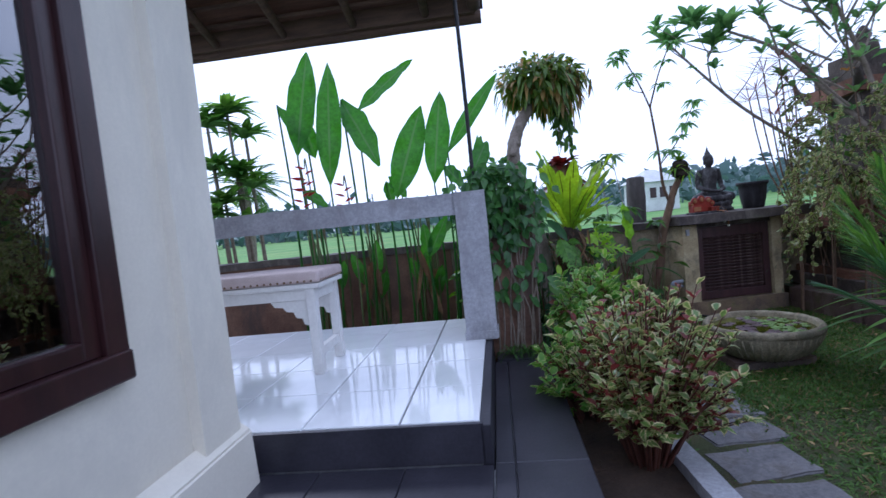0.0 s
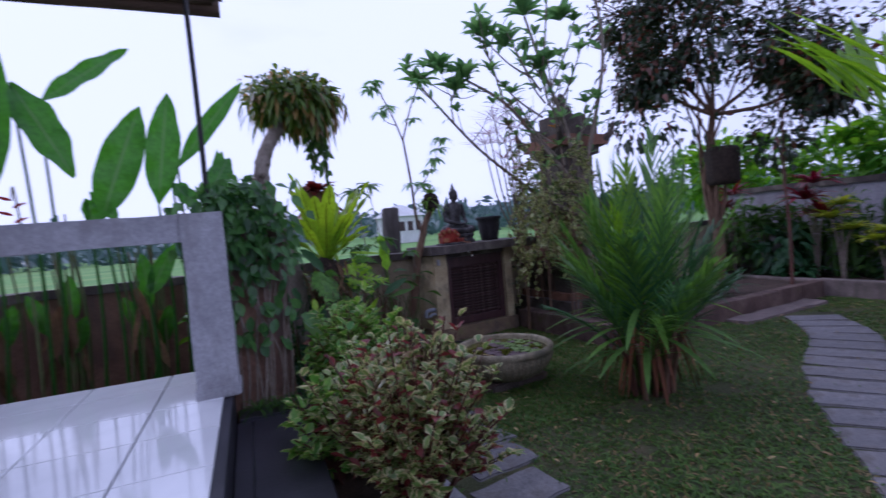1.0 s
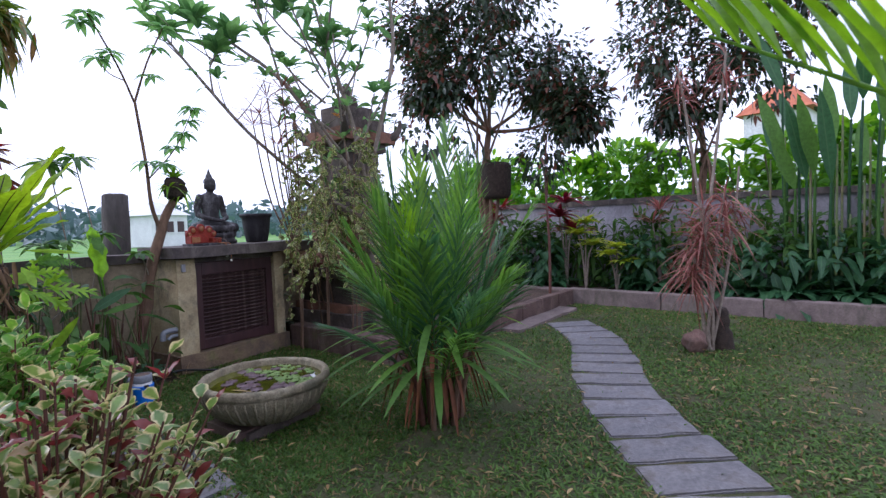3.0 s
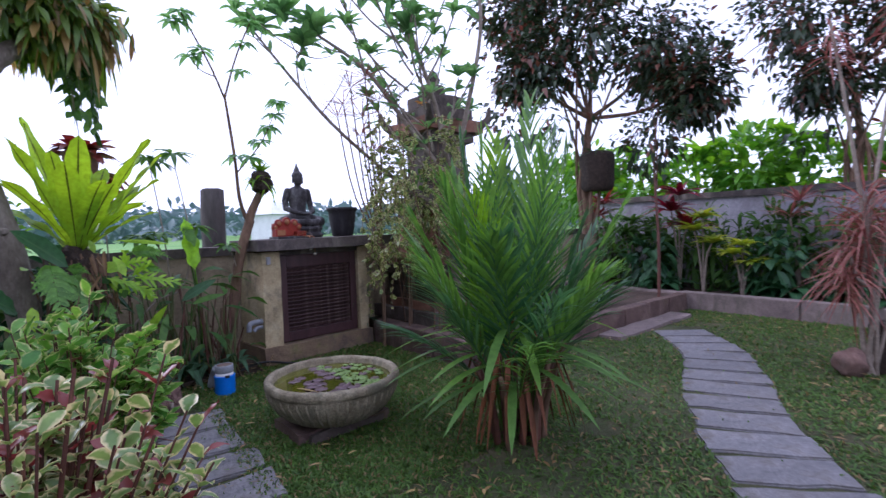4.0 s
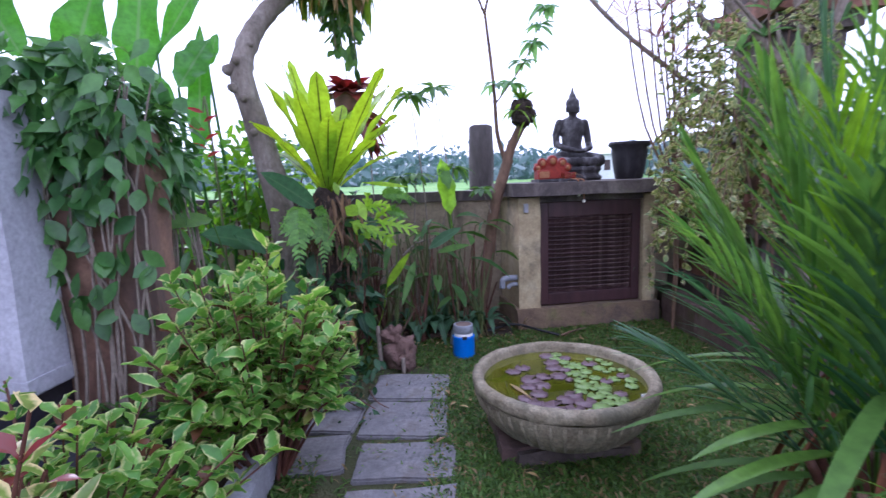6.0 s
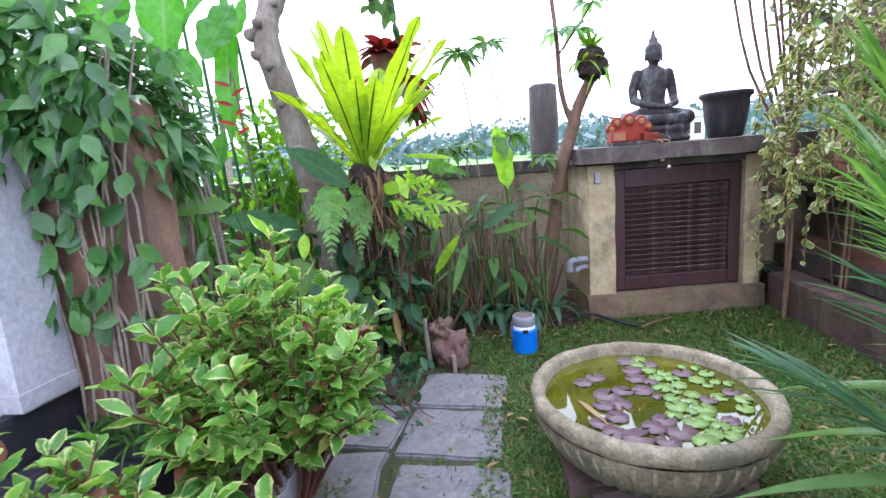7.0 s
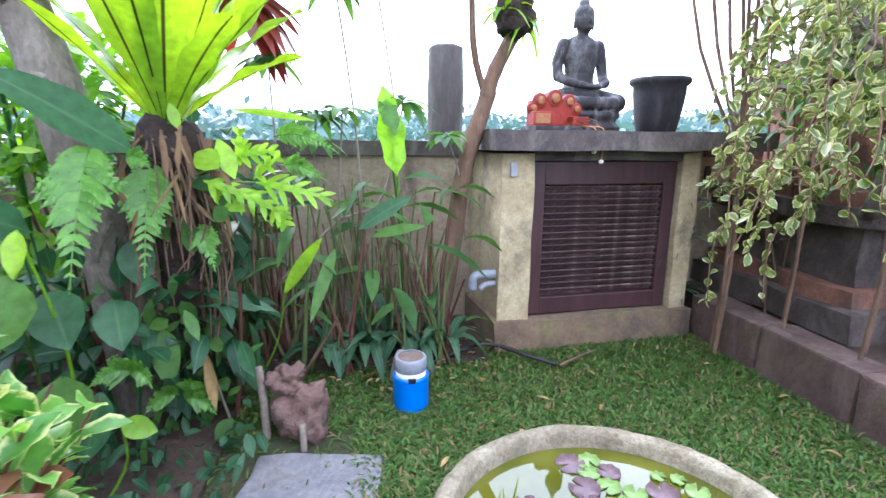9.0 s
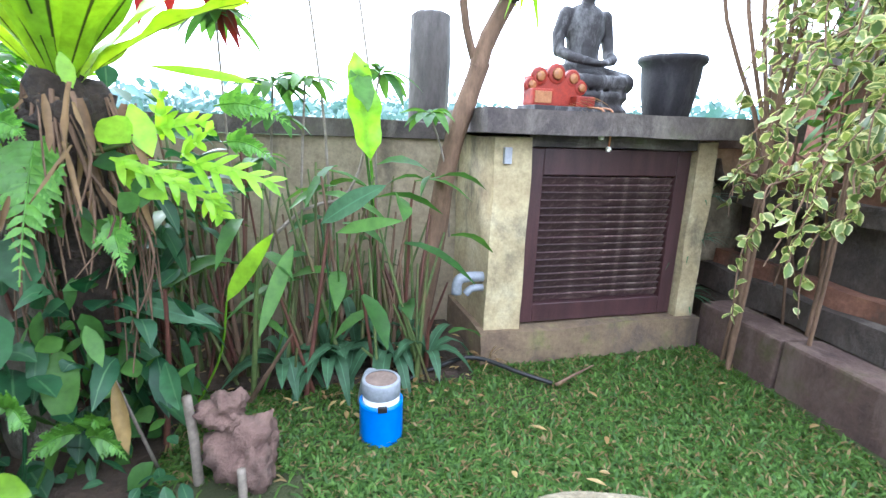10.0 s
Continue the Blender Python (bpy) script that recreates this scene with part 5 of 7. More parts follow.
for i in range(12):
    x, y_ = 0.36 + 0.16 * rng.random(), 3.20 + 0.36 * rng.random()
    segs.append(([(x, y_, 0.0), (x + rng.uniform(-0.05, 0.05), y_, 0.45), (x + rng.uniform(-0.08, 0.05), y_, 0.9), (x - 0.08, y_, 1.35)], 0.008, 0.004))
limbs("vine", segs, "twig", creeper)
nv = 260
px_, pz = 0.30 + rng.normal(size=nv) * 0.15, 1.00 + rng.random(nv) ** 0.8 * 0.56
yb = 2.90 - 0.09 * rng.random(nv) - 0.05 * np.sin(px_ * 14)
face = np.stack([rng.normal(size=nv) * 0.5 + 0.25, -0.9 + rng.normal(size=nv) * 0.3, rng.normal(size=nv) * 0.3 + 0.3], -1)
dn = np.stack([rng.normal(size=nv) * 0.6, -0.25 + rng.normal(size=nv) * 0.3, -0.75 + rng.normal(size=nv) * 0.4], -1)
c1 = blades(np.stack([px_, yb, pz], -1), dn, face, rng.uniform(0.07, 0.105, nv), rng.uniform(0.042, 0.06, nv), 0.1, POINTED, 0.12)
c2 = leaf_cloud(760, (0.28, 3.05, 1.32), (0.36, 0.28, 0.34), 0.088, 0.050, -0.2, 0.4, prof=POINTED, shell=0.45, hole=0.42)
low = 60
c3 = blades(np.stack([0.10 + 0.5 * rng.random(low), 2.85 + 0.05 * rng.random(low), 0.60 + 0.50 * rng.random(low)], -1), dn[:low], face[:low], 0.085, 0.055, 0.1, OVAL, 0.12)
c4 = leaf_cloud(200, (0.44, 3.12, 1.16), (0.24, 0.26, 0.34), 0.085, 0.048, -0.3, 0.4, prof=POINTED)
c5 = leaf_cloud(420, (0.33, 3.36, 1.26), (0.22, 0.28, 0.36), 0.085, 0.048, -0.3, 0.4, prof=POINTED, shell=0.4, hole=0.42)
c6 = leaf_cloud(60, (0.36, 3.36, 0.72), (0.20, 0.26, 0.40), 0.085, 0.050, -0.6, 0.5, shell=0.5)
leaves("leaves", [c1, c2, c3, c4, c5, c6], "creeper", creeper)

# ---------------------------------------------------------------- bent tree with a clipped crown
set_out()
topi = thing("bent_tree", "bent grey-barked tree with a clipped umbrella crown and hanging vines", "tree", at=(0, 0, 0))
part("trunk", tube_mesh("trunk", [(0.80, 4.06, -0.03), (0.77, 4.04, 0.5), (0.71, 4.02, 1.0), (0.62, 4.03, 1.42), (0.565, 4.05, 1.66), (0.60, 4.12, 1.86), (0.70, 4.24, 2.06), (0.86, 4.38, 2.26), (0.90, 4.41, 2.40)], 0.082, 0.045, 16, 54, 0.07), "bark", topi)
for (c, r) in (((0.505, 4.02, 1.68), 0.034), ((0.53, 3.99, 1.58), 0.028), ((0.59, 3.97, 1.52), 0.024), ((0.56, 3.98, 1.72), 0.024), ((0.63, 3.96, 1.34), 0.022), ((0.70, 3.945, 1.12), 0.020), ((0.62, 4.06, 1.82), 0.02)):
    part("knot", lumpy(c, (r, r, r), 0.25, 2), "bark", topi)
limbs("bough", [([(0.86, 4.38, 2.28), (0.90 + 0.16 * math.cos(a), 4.40 + 0.16 * math.sin(a), 2.42), (0.91 + 0.32 * math.cos(a), 4.40 + 0.32 * math.sin(a), 2.46)], 0.016, 0.006) for a in np.arange(0, 6.2, 0.55)], "bark", topi)
crown = [leaf_cloud(900, (0.91, 4.40, 2.47), (0.44, 0.44, 0.20), 0.10, 0.042, 0.05, 0.7, shell=0.35), leaf_cloud(320, (1.04, 4.38, 2.40), (0.32, 0.34, 0.24), 0.12, 0.042, -0.4, 0.9), leaf_cloud(260, (0.86, 4.40, 2.34), (0.42, 0.42, 0.12), 0.10, 0.04, -0.6, 0.8)]
leaves("crown", crown, "topiary", topi)
leaves("dry_fringe", [blades(np.stack([1.14 + rng.normal(size=60) * 0.09, 4.34 + rng.normal(size=60) * 0.10, rng.uniform(2.24, 2.50, 60)], -1), np.stack([rng.normal(size=60) * 0.4, rng.normal(size=60) * 0.4, np.full(60, -1.0)], -1), rand_dirs(60), rng.uniform(0.10, 0.18, 60), rng.uniform(0.03, 0.05, 60), 0.3, OVAL, 0.3, 0.08)], "straw", topi, "hanging dry leaves")
vn = []
hang = []
for i in range(14):
    x, y_ = 0.98 + 0.20 * rng.random(), 4.28 + 0.15 * rng.random()
    l_ = rng.uniform(0.30, 0.72)
    vn.append(([(x, y_, 2.36), (x + 0.02, y_, 2.36 - l_ * 0.5), (x + 0.03, y_, 2.36 - l_)], 0.004, 0.002))
    k = int(l_ * 20)
    hang.append(blades(np.stack([np.full(k, x + 0.02), np.full(k, y_), 2.36 - l_ * rng.random(k)], -1), np.stack([rng.normal(size=k), rng.normal(size=k), -1.2 + 0 * rng.random(k)], -1), rand_dirs(k), 0.09, 0.045, 0.2, OVAL, 0.15))
limbs("vine", vn, "greenstem", topi)
leaves("vine_leaves", hang, "mid", topi)

# bird's nest fern and its companions on the stump
set_out(0.03, -0.03)
nest = thing("nest_fern", "lime green bird's nest fern on a dark fibrous stump", "fern", at=(0.95, 4.02, 0))
part("stump", tube_mesh("stump", [(0.02, 0.06, -0.03), (0.0, 0.04, 0.4), (0.02, 0.0, 0.80)], 0.060, 0.065, 12, 16, 0.12), "fibre", nest)
part("root_ball", lumpy((0.02, 0.0, 0.90), (0.095, 0.09, 0.12), 0.45, 4, 9), "fibre", nest)
rts = []
for k in range(90):
    a, q = rng.uniform(0, 6.28), rng.uniform(0.07, 0.13)
    z0, l_ = rng.uniform(0.72, 1.0), rng.uniform(0.10, 0.62)
    x, y_ = 0.02 + q * math.cos(a), q * math.sin(a)
    rts.append(([(x * 0.8, y_ * 0.8, z0), (x * 1.15 + rng.normal() * 0.02, y_ * 1.15 + rng.normal() * 0.02, z0 - l_ * 0.5), (x + rng.normal() * 0.03, y_ + rng.normal() * 0.03, max(z0 - l_, 0.0))], rng.uniform(0.002, 0.006), 0.0015))
limbs("root", rts, "brownbark", nest)
leaves("dead_fronds", [blades(np.stack([0.02 + rng.normal(size=64) * 0.09, rng.normal(size=64) * 0.08 - 0.02, rng.uniform(0.75, 1.0, 64)], -1), np.stack([rng.normal(size=64) * 0.4, rng.normal(size=64) * 0.3 - 0.3, np.full(64, -0.8)], -1), rand_dirs(64), rng.uniform(0.05, 0.15, 64), rng.uniform(0.010, 0.026, 64), 0.2, STRAP, 0.3, 0.1)], "litter", nest)
ivy_n = 110
leaves("ivy", [blades(np.stack([0.02 + rng.normal(size=ivy_n) * 0.085, -0.05 + rng.normal(size=ivy_n) * 0.07, rng.uniform(0.05, 0.88, ivy_n)], -1), rand_dirs(ivy_n, -0.3), np.array((0.1, -0.8, 0.5)) + rng.normal(size=(ivy_n, 3)) * 0.4, rng.uniform(0.04, 0.10, ivy_n), rng.uniform(0.02, 0.055, ivy_n), 0.2, OVAL, 0.15)], "mid", nest)
for k in range(24):
    a = k * 2.39996
    ring = k / 24
    e = (1.26 if math.cos(a) < 0.3 else 1.05) - 0.46 * ring ** 1.6 + rng.uniform(-0.10, 0.14)
    L = (0.76 + 0.12 * math.sin(k * 1.7)) * (1.0 - 0.18 * ring)
    w = rng.uniform(0.10, 0.145) * (1 - 0.25 * ring)
    d = np.array((math.cos(a) * math.cos(e), math.sin(a) * math.cos(e), math.sin(e)))
    nor = unit(UP - d * d[2])
    part("frond", joined("frond", [blades([np.array((0.02, 0, 0.97)) + d * 0.02], [d], [nor], L, w, 0.06 + 0.22 * ring, tuple(np.interp(np.linspace(0, 1, 20), (0, 0.12, 0.35, 0.6, 0.82, 0.95, 1), (0.20, 0.36, 0.78, 1.0, 0.92, 0.55, 0.04))), 0.13, 0.09)], True), "nest", nest)
big = part("large_leaf", joined("large_leaf", [tuple(q - np.array((0.95, 4.02, 0)) if k == 0 else q for k, q in enumerate(pc)) for pc in blade_leaf((0.95, 3.98, 0.85), (0.92, 3.91, 0.92), (0.70, 3.70, 1.12), 0.125, 0.05, PADDLE, 0.006, 0.03, (0.1, -0.8, 0.6))], True), "dark", nest, "broad dark green leaf")

def fern_frond(base, d, L, n, w, droop):
    """A drooping fern leaf with toothed pinnae."""
    base, d = np.asarray(base, float), unit(d)
    t = np.linspace(0.08, 0.97, n)
    P = base + d * (L * t)[:, None] - UP * (droop * L * t ** 2)[:, None]
    T = unit(d - UP * (2 * droop * t)[:, None])
    S = unit(np.cross(T, np.array((0.25, -1.0, 0.2))) + rng.normal(size=T.shape) * 0.10)
    pcs = []
    for s in (-1, 1):
        ln_ = w * (1.02 - t) * (0.35 + 1.1 * np.minimum(t * 5, 1) * 0.6) * rng.uniform(0.8, 1.12, n)
        D = unit(S * s + T * (0.75 + 0.2 * rng.random((n, 1))) + np.array((0, -0.25, 0)) * rng.random((n, 1)))
        pcs.append(blades(P, D, np.array((0.25, -1.0, 0.3)), ln_, np.minimum(ln_ * 0.42, 0.036), 0.12, LANCE, 0.1))
        for q in np.linspace(0.25, 0.8, 4):
            pcs.append(blades(P + D * (ln_ * q)[:, None], unit(T * 0.9 + D * 0.3), np.array((0.25, -1.0, 0.3)), ln_ * 0.26 * (1 - 0.5 * q), ln_ * 0.09, 0.1, SMALL, 0.05))
            pcs.append(blades(P + D * (ln_ * q)[:, None], unit(-T * 0.7 + D * 0.5), np.array((0.25, -1.0, 0.3)), ln_ * 0.26 * (1 - 0.5 * q), ln_ * 0.09, 0.1, SMALL, 0.05))
    V, F, _e = tube(np.stack([base + d * (L * q) - UP * droop * L * q * q for q in np.linspace(0, 1, 5)]), 0.003, 0.0015, 5, 8)
    pcs.append((V[:-2], F, np.full((len(V) - 2, 2), 0.5)))
    return pcs

ferns = thing("hanging_fern", "fresh green lacy ferns hanging from the stump", "fern", at=(0, 0, 0))
for b, d, L, w, dr in (((0.84, 3.85, 0.95), (0.06, -0.40, -0.30), 0.33, 0.16, 0.45), ((0.94, 3.96, 0.90), (0.05, -0.35, -0.35), 0.28, 0.13, 0.40), ((1.05, 3.98, 0.70), (0.25, -0.40, -0.2), 0.14, 0.08, 0.5), ((0.91, 3.88, 0.91), (0.45, -0.4, 0.1), 0.13, 0.06, 0.4),
                       ((1.24, 4.25, 0.97), (0.8, -0.3, 0.25), 0.26, 0.08, 0.5), ((1.27, 4.21, 0.87), (0.7, -0.4, 0.2), 0.18, 0.07, 0.5), ((0.89, 3.78, 0.31), (0.5, -0.5, 0.5), 0.17, 0.075, 0.6), ((0.90, 3.79, 0.31), (-0.5, -0.5, 0.5), 0.14, 0.07, 0.6), ((0.99, 3.87, 0.17), (0.6, -0.4, 0.4), 0.16, 0.07, 0.6), ((0.98, 3.86, 0.19), (-0.3, -0.6, 0.5), 0.15, 0.07, 0.6), ((1.01, 3.87, 0.19), (0.2, -0.4, 0.8), 0.15, 0.07, 0.5)):
    part("frond", joined("frond", fern_frond(b, d, L, 15, w, dr), True), "fern", ferns)


def lobed_leaf(b, tip, w, pairs):
    """A leaf cut into long narrow fingers along its rib."""
    b, tip = np.asarray(b, float), np.asarray(tip, float)
    d = tip - b
    L = float(np.linalg.norm(d))
    d = d / L
    face = np.array((0.05, -0.75, 0.65))
    pcs = [blades([b], [d], [face], L, 0.030, 0.10, LANCE, 0.1)]
    s_ = np.linspace(0.12, 0.80, pairs)
    for sg in (-1, 1):
        S = unit(np.cross(d, face)) * sg
        pcs.append(blades(b + d * (L * s_)[:, None] - UP * (0.10 * L * s_ ** 2)[:, None], unit(S * (0.9 - 0.4 * s_)[:, None] + d * 0.75 + rng.normal(size=(pairs, 3)) * 0.10), [face], w * (1.1 - 0.55 * s_), 0.019, 0.18, (0.8, 0.9, 1.0, 0.75, 0.05), 0.1))
    return pcs


philo = thing("lobed_philodendron", "lime green plant with deeply lobed leaves", "plant", at=(0, 0, 0))
for b, t_, w, k in (((1.23, 3.97, 0.83), (1.47, 3.93, 0.80), 0.085, 5), ((1.15, 3.98, 0.81), (1.32, 3.93, 0.75), 0.07, 4), ((1.17, 4.00, 0.91), (1.30, 3.97, 0.94), 0.06, 4), ((1.09, 3.93, 0.84), (1.25, 3.92, 0.79), 0.06, 4), ((1.18, 4.00, 0.88), (1.19, 3.99, 1.01), 0.05, 3), ((1.22, 3.99, 0.84), (1.32, 3.93, 0.93), 0.055, 3), ((1.27, 4.00, 0.75), (1.32, 3.96, 0.70), 0.05, 3)):
    part("leaf", joined("leaf", lobed_leaf(b, t_, w, k), True), "lobed", philo)
for f, t_, w in (((1.07, 3.95, 0.92), (1.14, 3.92, 0.88), 0.085), ((1.02, 3.93, 1.06), (1.04, 3.92, 0.99), 0.035), ((1.10, 3.96, 0.81), (1.20, 3.94, 0.75), 0.07), ((0.75, 3.79, 0.93), (0.73, 3.72, 0.93), 0.035), ((1.16, 4.03, 1.05), (1.42, 3.97, 1.03), 0.03), ((1.13, 3.97, 0.96), (1.18, 3.93, 0.85), 0.06)):
    part("leaf", joined("leaf", [blades([f], [np.array(t_) - np.array(f)], (0.1, -0.8, 0.55), float(np.linalg.norm(np.array(t_) - np.array(f))), w, 0.05, OVAL, 0.1)], True), "lobed", philo)
limbs("stem", [([(1.0, 3.98, 0.84), q, t_], 0.006, 0.003) for q, t_ in (((1.12, 4.00, 0.83), (1.23, 3.97, 0.83)), ((1.07, 3.98, 0.84), (1.15, 3.98, 0.81)), ((1.13, 4.02, 0.88), (1.17, 4.00, 0.91)))], "greenstem", philo)

maroon = thing("hanging_bromeliad", "maroon-leaved plant hanging below the bent tree", "plant", at=(1.05, 4.55, 0))
part("cord", tube_mesh("cord", [(-0.05, -0.05, 2.35), (0, 0, 1.7)], 0.003, 0.003, 5, 4), "iron", maroon)
V, F = lathe([(0, 1.40), (0.07, 1.40), (0.10, 1.60), (0.11, 1.62), (0.09, 1.62), (0.08, 1.5), (0, 1.48)], 20)
part("pot", mesh_of("pot", V, F), "brownwall", maroon, "terracotta pot")
heads_of("leaf_rosette", [rosette((0, 0, 1.60), 34, 0.27, 0.085, 0.5, 0.5, OVAL), rosette((0.02, -0.02, 1.5), 28, 0.27, 0.085, -0.2, 0.6, OVAL)], "bromel", maroon)

# ---------------------------------------------------------------- small forked tree beside the log
set_out(0.02, -0.10, 0.03)
fork = thing("forked_sapling", "small forked tree with a fern-filled basket on its stub", "tree", at=(0, 0, 0))
limbs("trunk", [([(1.88, 4.66, -0.03), (1.95, 4.63, 0.4), (2.00, 4.60, 0.8), (2.10, 4.58, 1.14)], 0.046, 0.036), ([(2.09, 4.58, 1.12), (2.12, 4.57, 1.22), (2.19, 4.56, 1.36)], 0.036, 0.030), ([(2.09, 4.58, 1.10), (2.03, 4.58, 1.30), (2.01, 4.58, 1.62), (1.96, 4.58, 2.08)], 0.017, 0.010),
    ([(1.96, 4.58, 2.06), (1.84, 4.52, 2.30), (1.66, 4.45, 2.58)], 0.009, 0.005), ([(1.96, 4.58, 2.06), (2.03, 4.5, 2.35), (2.12, 4.42, 2.60)], 0.009, 0.005), ([(2.02, 4.58, 1.5), (2.2, 4.5, 1.75), (2.32, 4.45, 2.05)], 0.006, 0.003), ([(1.90, 4.55, 2.2), (1.78, 4.5, 2.22), (1.72, 4.5, 2.30)], 0.005, 0.003)], "brownbark", fork)
lf = []
for c, n in (((1.66, 4.45, 2.58), 12), ((1.60, 4.42, 2.50), 8), ((2.12, 4.42, 2.60), 10), ((2.32, 4.45, 2.05), 12), ((2.25, 4.48, 1.85), 8), ((1.72, 4.5, 2.30), 5), ((2.05, 4.5, 2.25), 6), ((2.28, 4.46, 1.95), 6), ((2.18, 4.50, 1.74), 7), ((2.02, 4.57, 1.62), 5), ((1.80, 4.50, 2.36), 6), ((2.08, 4.46, 2.45), 6), ((2.12, 4.53, 1.62), 6)):
    lf.append(rosette(c, n + 4, 0.12, 0.040, 0.15, 0.6, PADDLE))
heads_of("leaf_tuft", lf, "frang", fork)
basket = part("basket", lumpy((2.19, 4.55, 1.43), (0.082, 0.078, 0.095), 0.35, 4, 9), "fibre", fork, "dark fibre basket")
heads_of("basket_fern", [rosette((2.19, 4.55, 1.50), 26, 0.19, 0.024, 0.75, 0.5, LANCE), rosette((2.14, 4.52, 1.44), 14, 0.17, 0.024, 0.3, 0.8, LANCE), rosette((2.24, 4.52, 1.40), 10, 0.13, 0.02, 0.1, 0.8, LANCE)], "lime", fork)

# ---------------------------------------------------------------- ginger and strap-leaved plants under the wall
set_out(0.03, -0.07)
ginger = thing("ginger_clump", "crowded clump of bare ginger canes along the wall", "plant", at=(0, 0, 0))
cs = []
for i in range(160):
    x, y_ = rng.uniform(0.75, 1.92), rng.uniform(4.30, 4.80)
    h = rng.uniform(0.20, 0.92) * (1.15 - 0.35 * (x - 0.75))
    lean = rng.normal(size=2) * 0.09
    cs.append(([(x, y_, 0.0), (x + lean[0] * 0.5, y_ + lean[1] * 0.5, h * 0.5), (x + lean[0], y_ + lean[1], h)], rng.uniform(0.005, 0.012), 0.004))
for k, m_n in enumerate(("greenstem", "redstem", "brownbark", "greenstem")):
    limbs("cane", cs[k::4], m_n, ginger)
gl = []
for i in range(70):
    x, y_ = rng.uniform(0.60, 1.95), rng.uniform(4.22, 4.78)
    z = rng.uniform(0.25, 0.80)
    a = rng.uniform(0, 6.28)
    gl.append(blades([(x, y_, z)], [(math.cos(a), math.sin(a) * 0.6 - 0.3, 0.4 * rng.random())], UP + rng.normal(size=3) * 0.3, rng.uniform(0.14, 0.28), rng.uniform(0.040, 0.080), 0.5, OVAL, 0.15, 0.05))
leaves("leaves", gl, "mid", ginger)
strap = thing("crinum_clump", "strap-leaved blue-green plants drooping over the lawn edge", "plant", at=(0, 0, 0))
for x, y_, n, L in ((1.54, 4.44, 13, 0.40), (1.76, 4.48, 12, 0.38), (1.90, 4.44, 9, 0.40), (1.38, 4.42, 9, 0.38), (1.64, 4.54, 10, 0.44)):
    for k in range(n):
        pc = rosette((x, y_, 0.06), 1, L, 0.050, 0.95, 0.85, STRAP, d0=(0, -0.25, 0))
        part("leaf", joined("leaf", [pc], True), "strap", strap)

wallplants = thing("bamboo_palm", "slender stemmed plants with fine leaf tufts above the wall", "plant", at=(0, 0, 0))
st = [([(1.19, 4.56, 0.36), (1.43, 4.65, 0.60), (1.63, 4.71, 0.69), (1.74, 4.76, 1.13)], 0.009, 0.004), ([(1.30, 4.60, 0.0), (1.33, 4.6, 0.6), (1.36, 4.6, 1.06)], 0.006, 0.004), ([(1.45, 4.62, 0.0), (1.44, 4.62, 0.6), (1.47, 4.6, 1.08)], 0.006, 0.004), ([(1.55, 4.7, 0.0), (1.53, 4.7, 0.9), (1.45, 4.72, 1.62)], 0.006, 0.004), ([(1.72, 4.75, 0.0), (1.72, 4.75, 0.9), (1.62, 4.8, 1.68)], 0.006, 0.004), ([(1.20, 4.70, 0.0), (1.18, 4.7, 0.7), (1.16, 4.72, 1.30)], 0.006, 0.004), ([(2.02, 4.66, 0.5), (1.97, 4.55, 0.8), (1.90, 4.5, 0.98)], 0.005, 0.003)]
limbs("stem", st, "twig", wallplants)
tf = [rosette(c, n + 4, L * 0.9, 0.044, 0.15, 0.55, PADDLE) for c, n, L in (((1.74, 4.76, 1.13), 9, 0.17), ((1.36, 4.6, 1.06), 9, 0.17), ((1.47, 4.6, 1.08), 8, 0.16), ((1.45, 4.72, 1.62), 13, 0.20), ((1.62, 4.8, 1.68), 13, 0.20), ((1.16, 4.72, 1.30), 10, 0.18), ((1.36, 4.6, 0.95), 6, 0.14), ((1.90, 4.5, 0.98), 9, 0.13), ((1.30, 4.6, 0.80), 6, 0.13))]
heads_of("leaf_tuft", tf, "mid", wallplants)
lone = thing("canna_leaf", "single bright lime canna leaf before the wall", "plant", at=(0, 0, 0))
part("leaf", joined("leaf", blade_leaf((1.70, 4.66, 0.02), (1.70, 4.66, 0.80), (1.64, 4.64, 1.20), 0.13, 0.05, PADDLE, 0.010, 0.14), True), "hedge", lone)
part("leaf", joined("leaf", blade_leaf((1.72, 4.66, 0.02), (1.64, 4.66, 1.14), (1.69, 4.58, 0.98), 0.09, 0.10, PADDLE, 0.008, 0.10), True), "mid", lone)
set_out(0.04, -0.13)
low = thing("broad_leaf_plant", "broad glossy leaves standing in the shaded bed", "plant", at=(0, 0, 0))
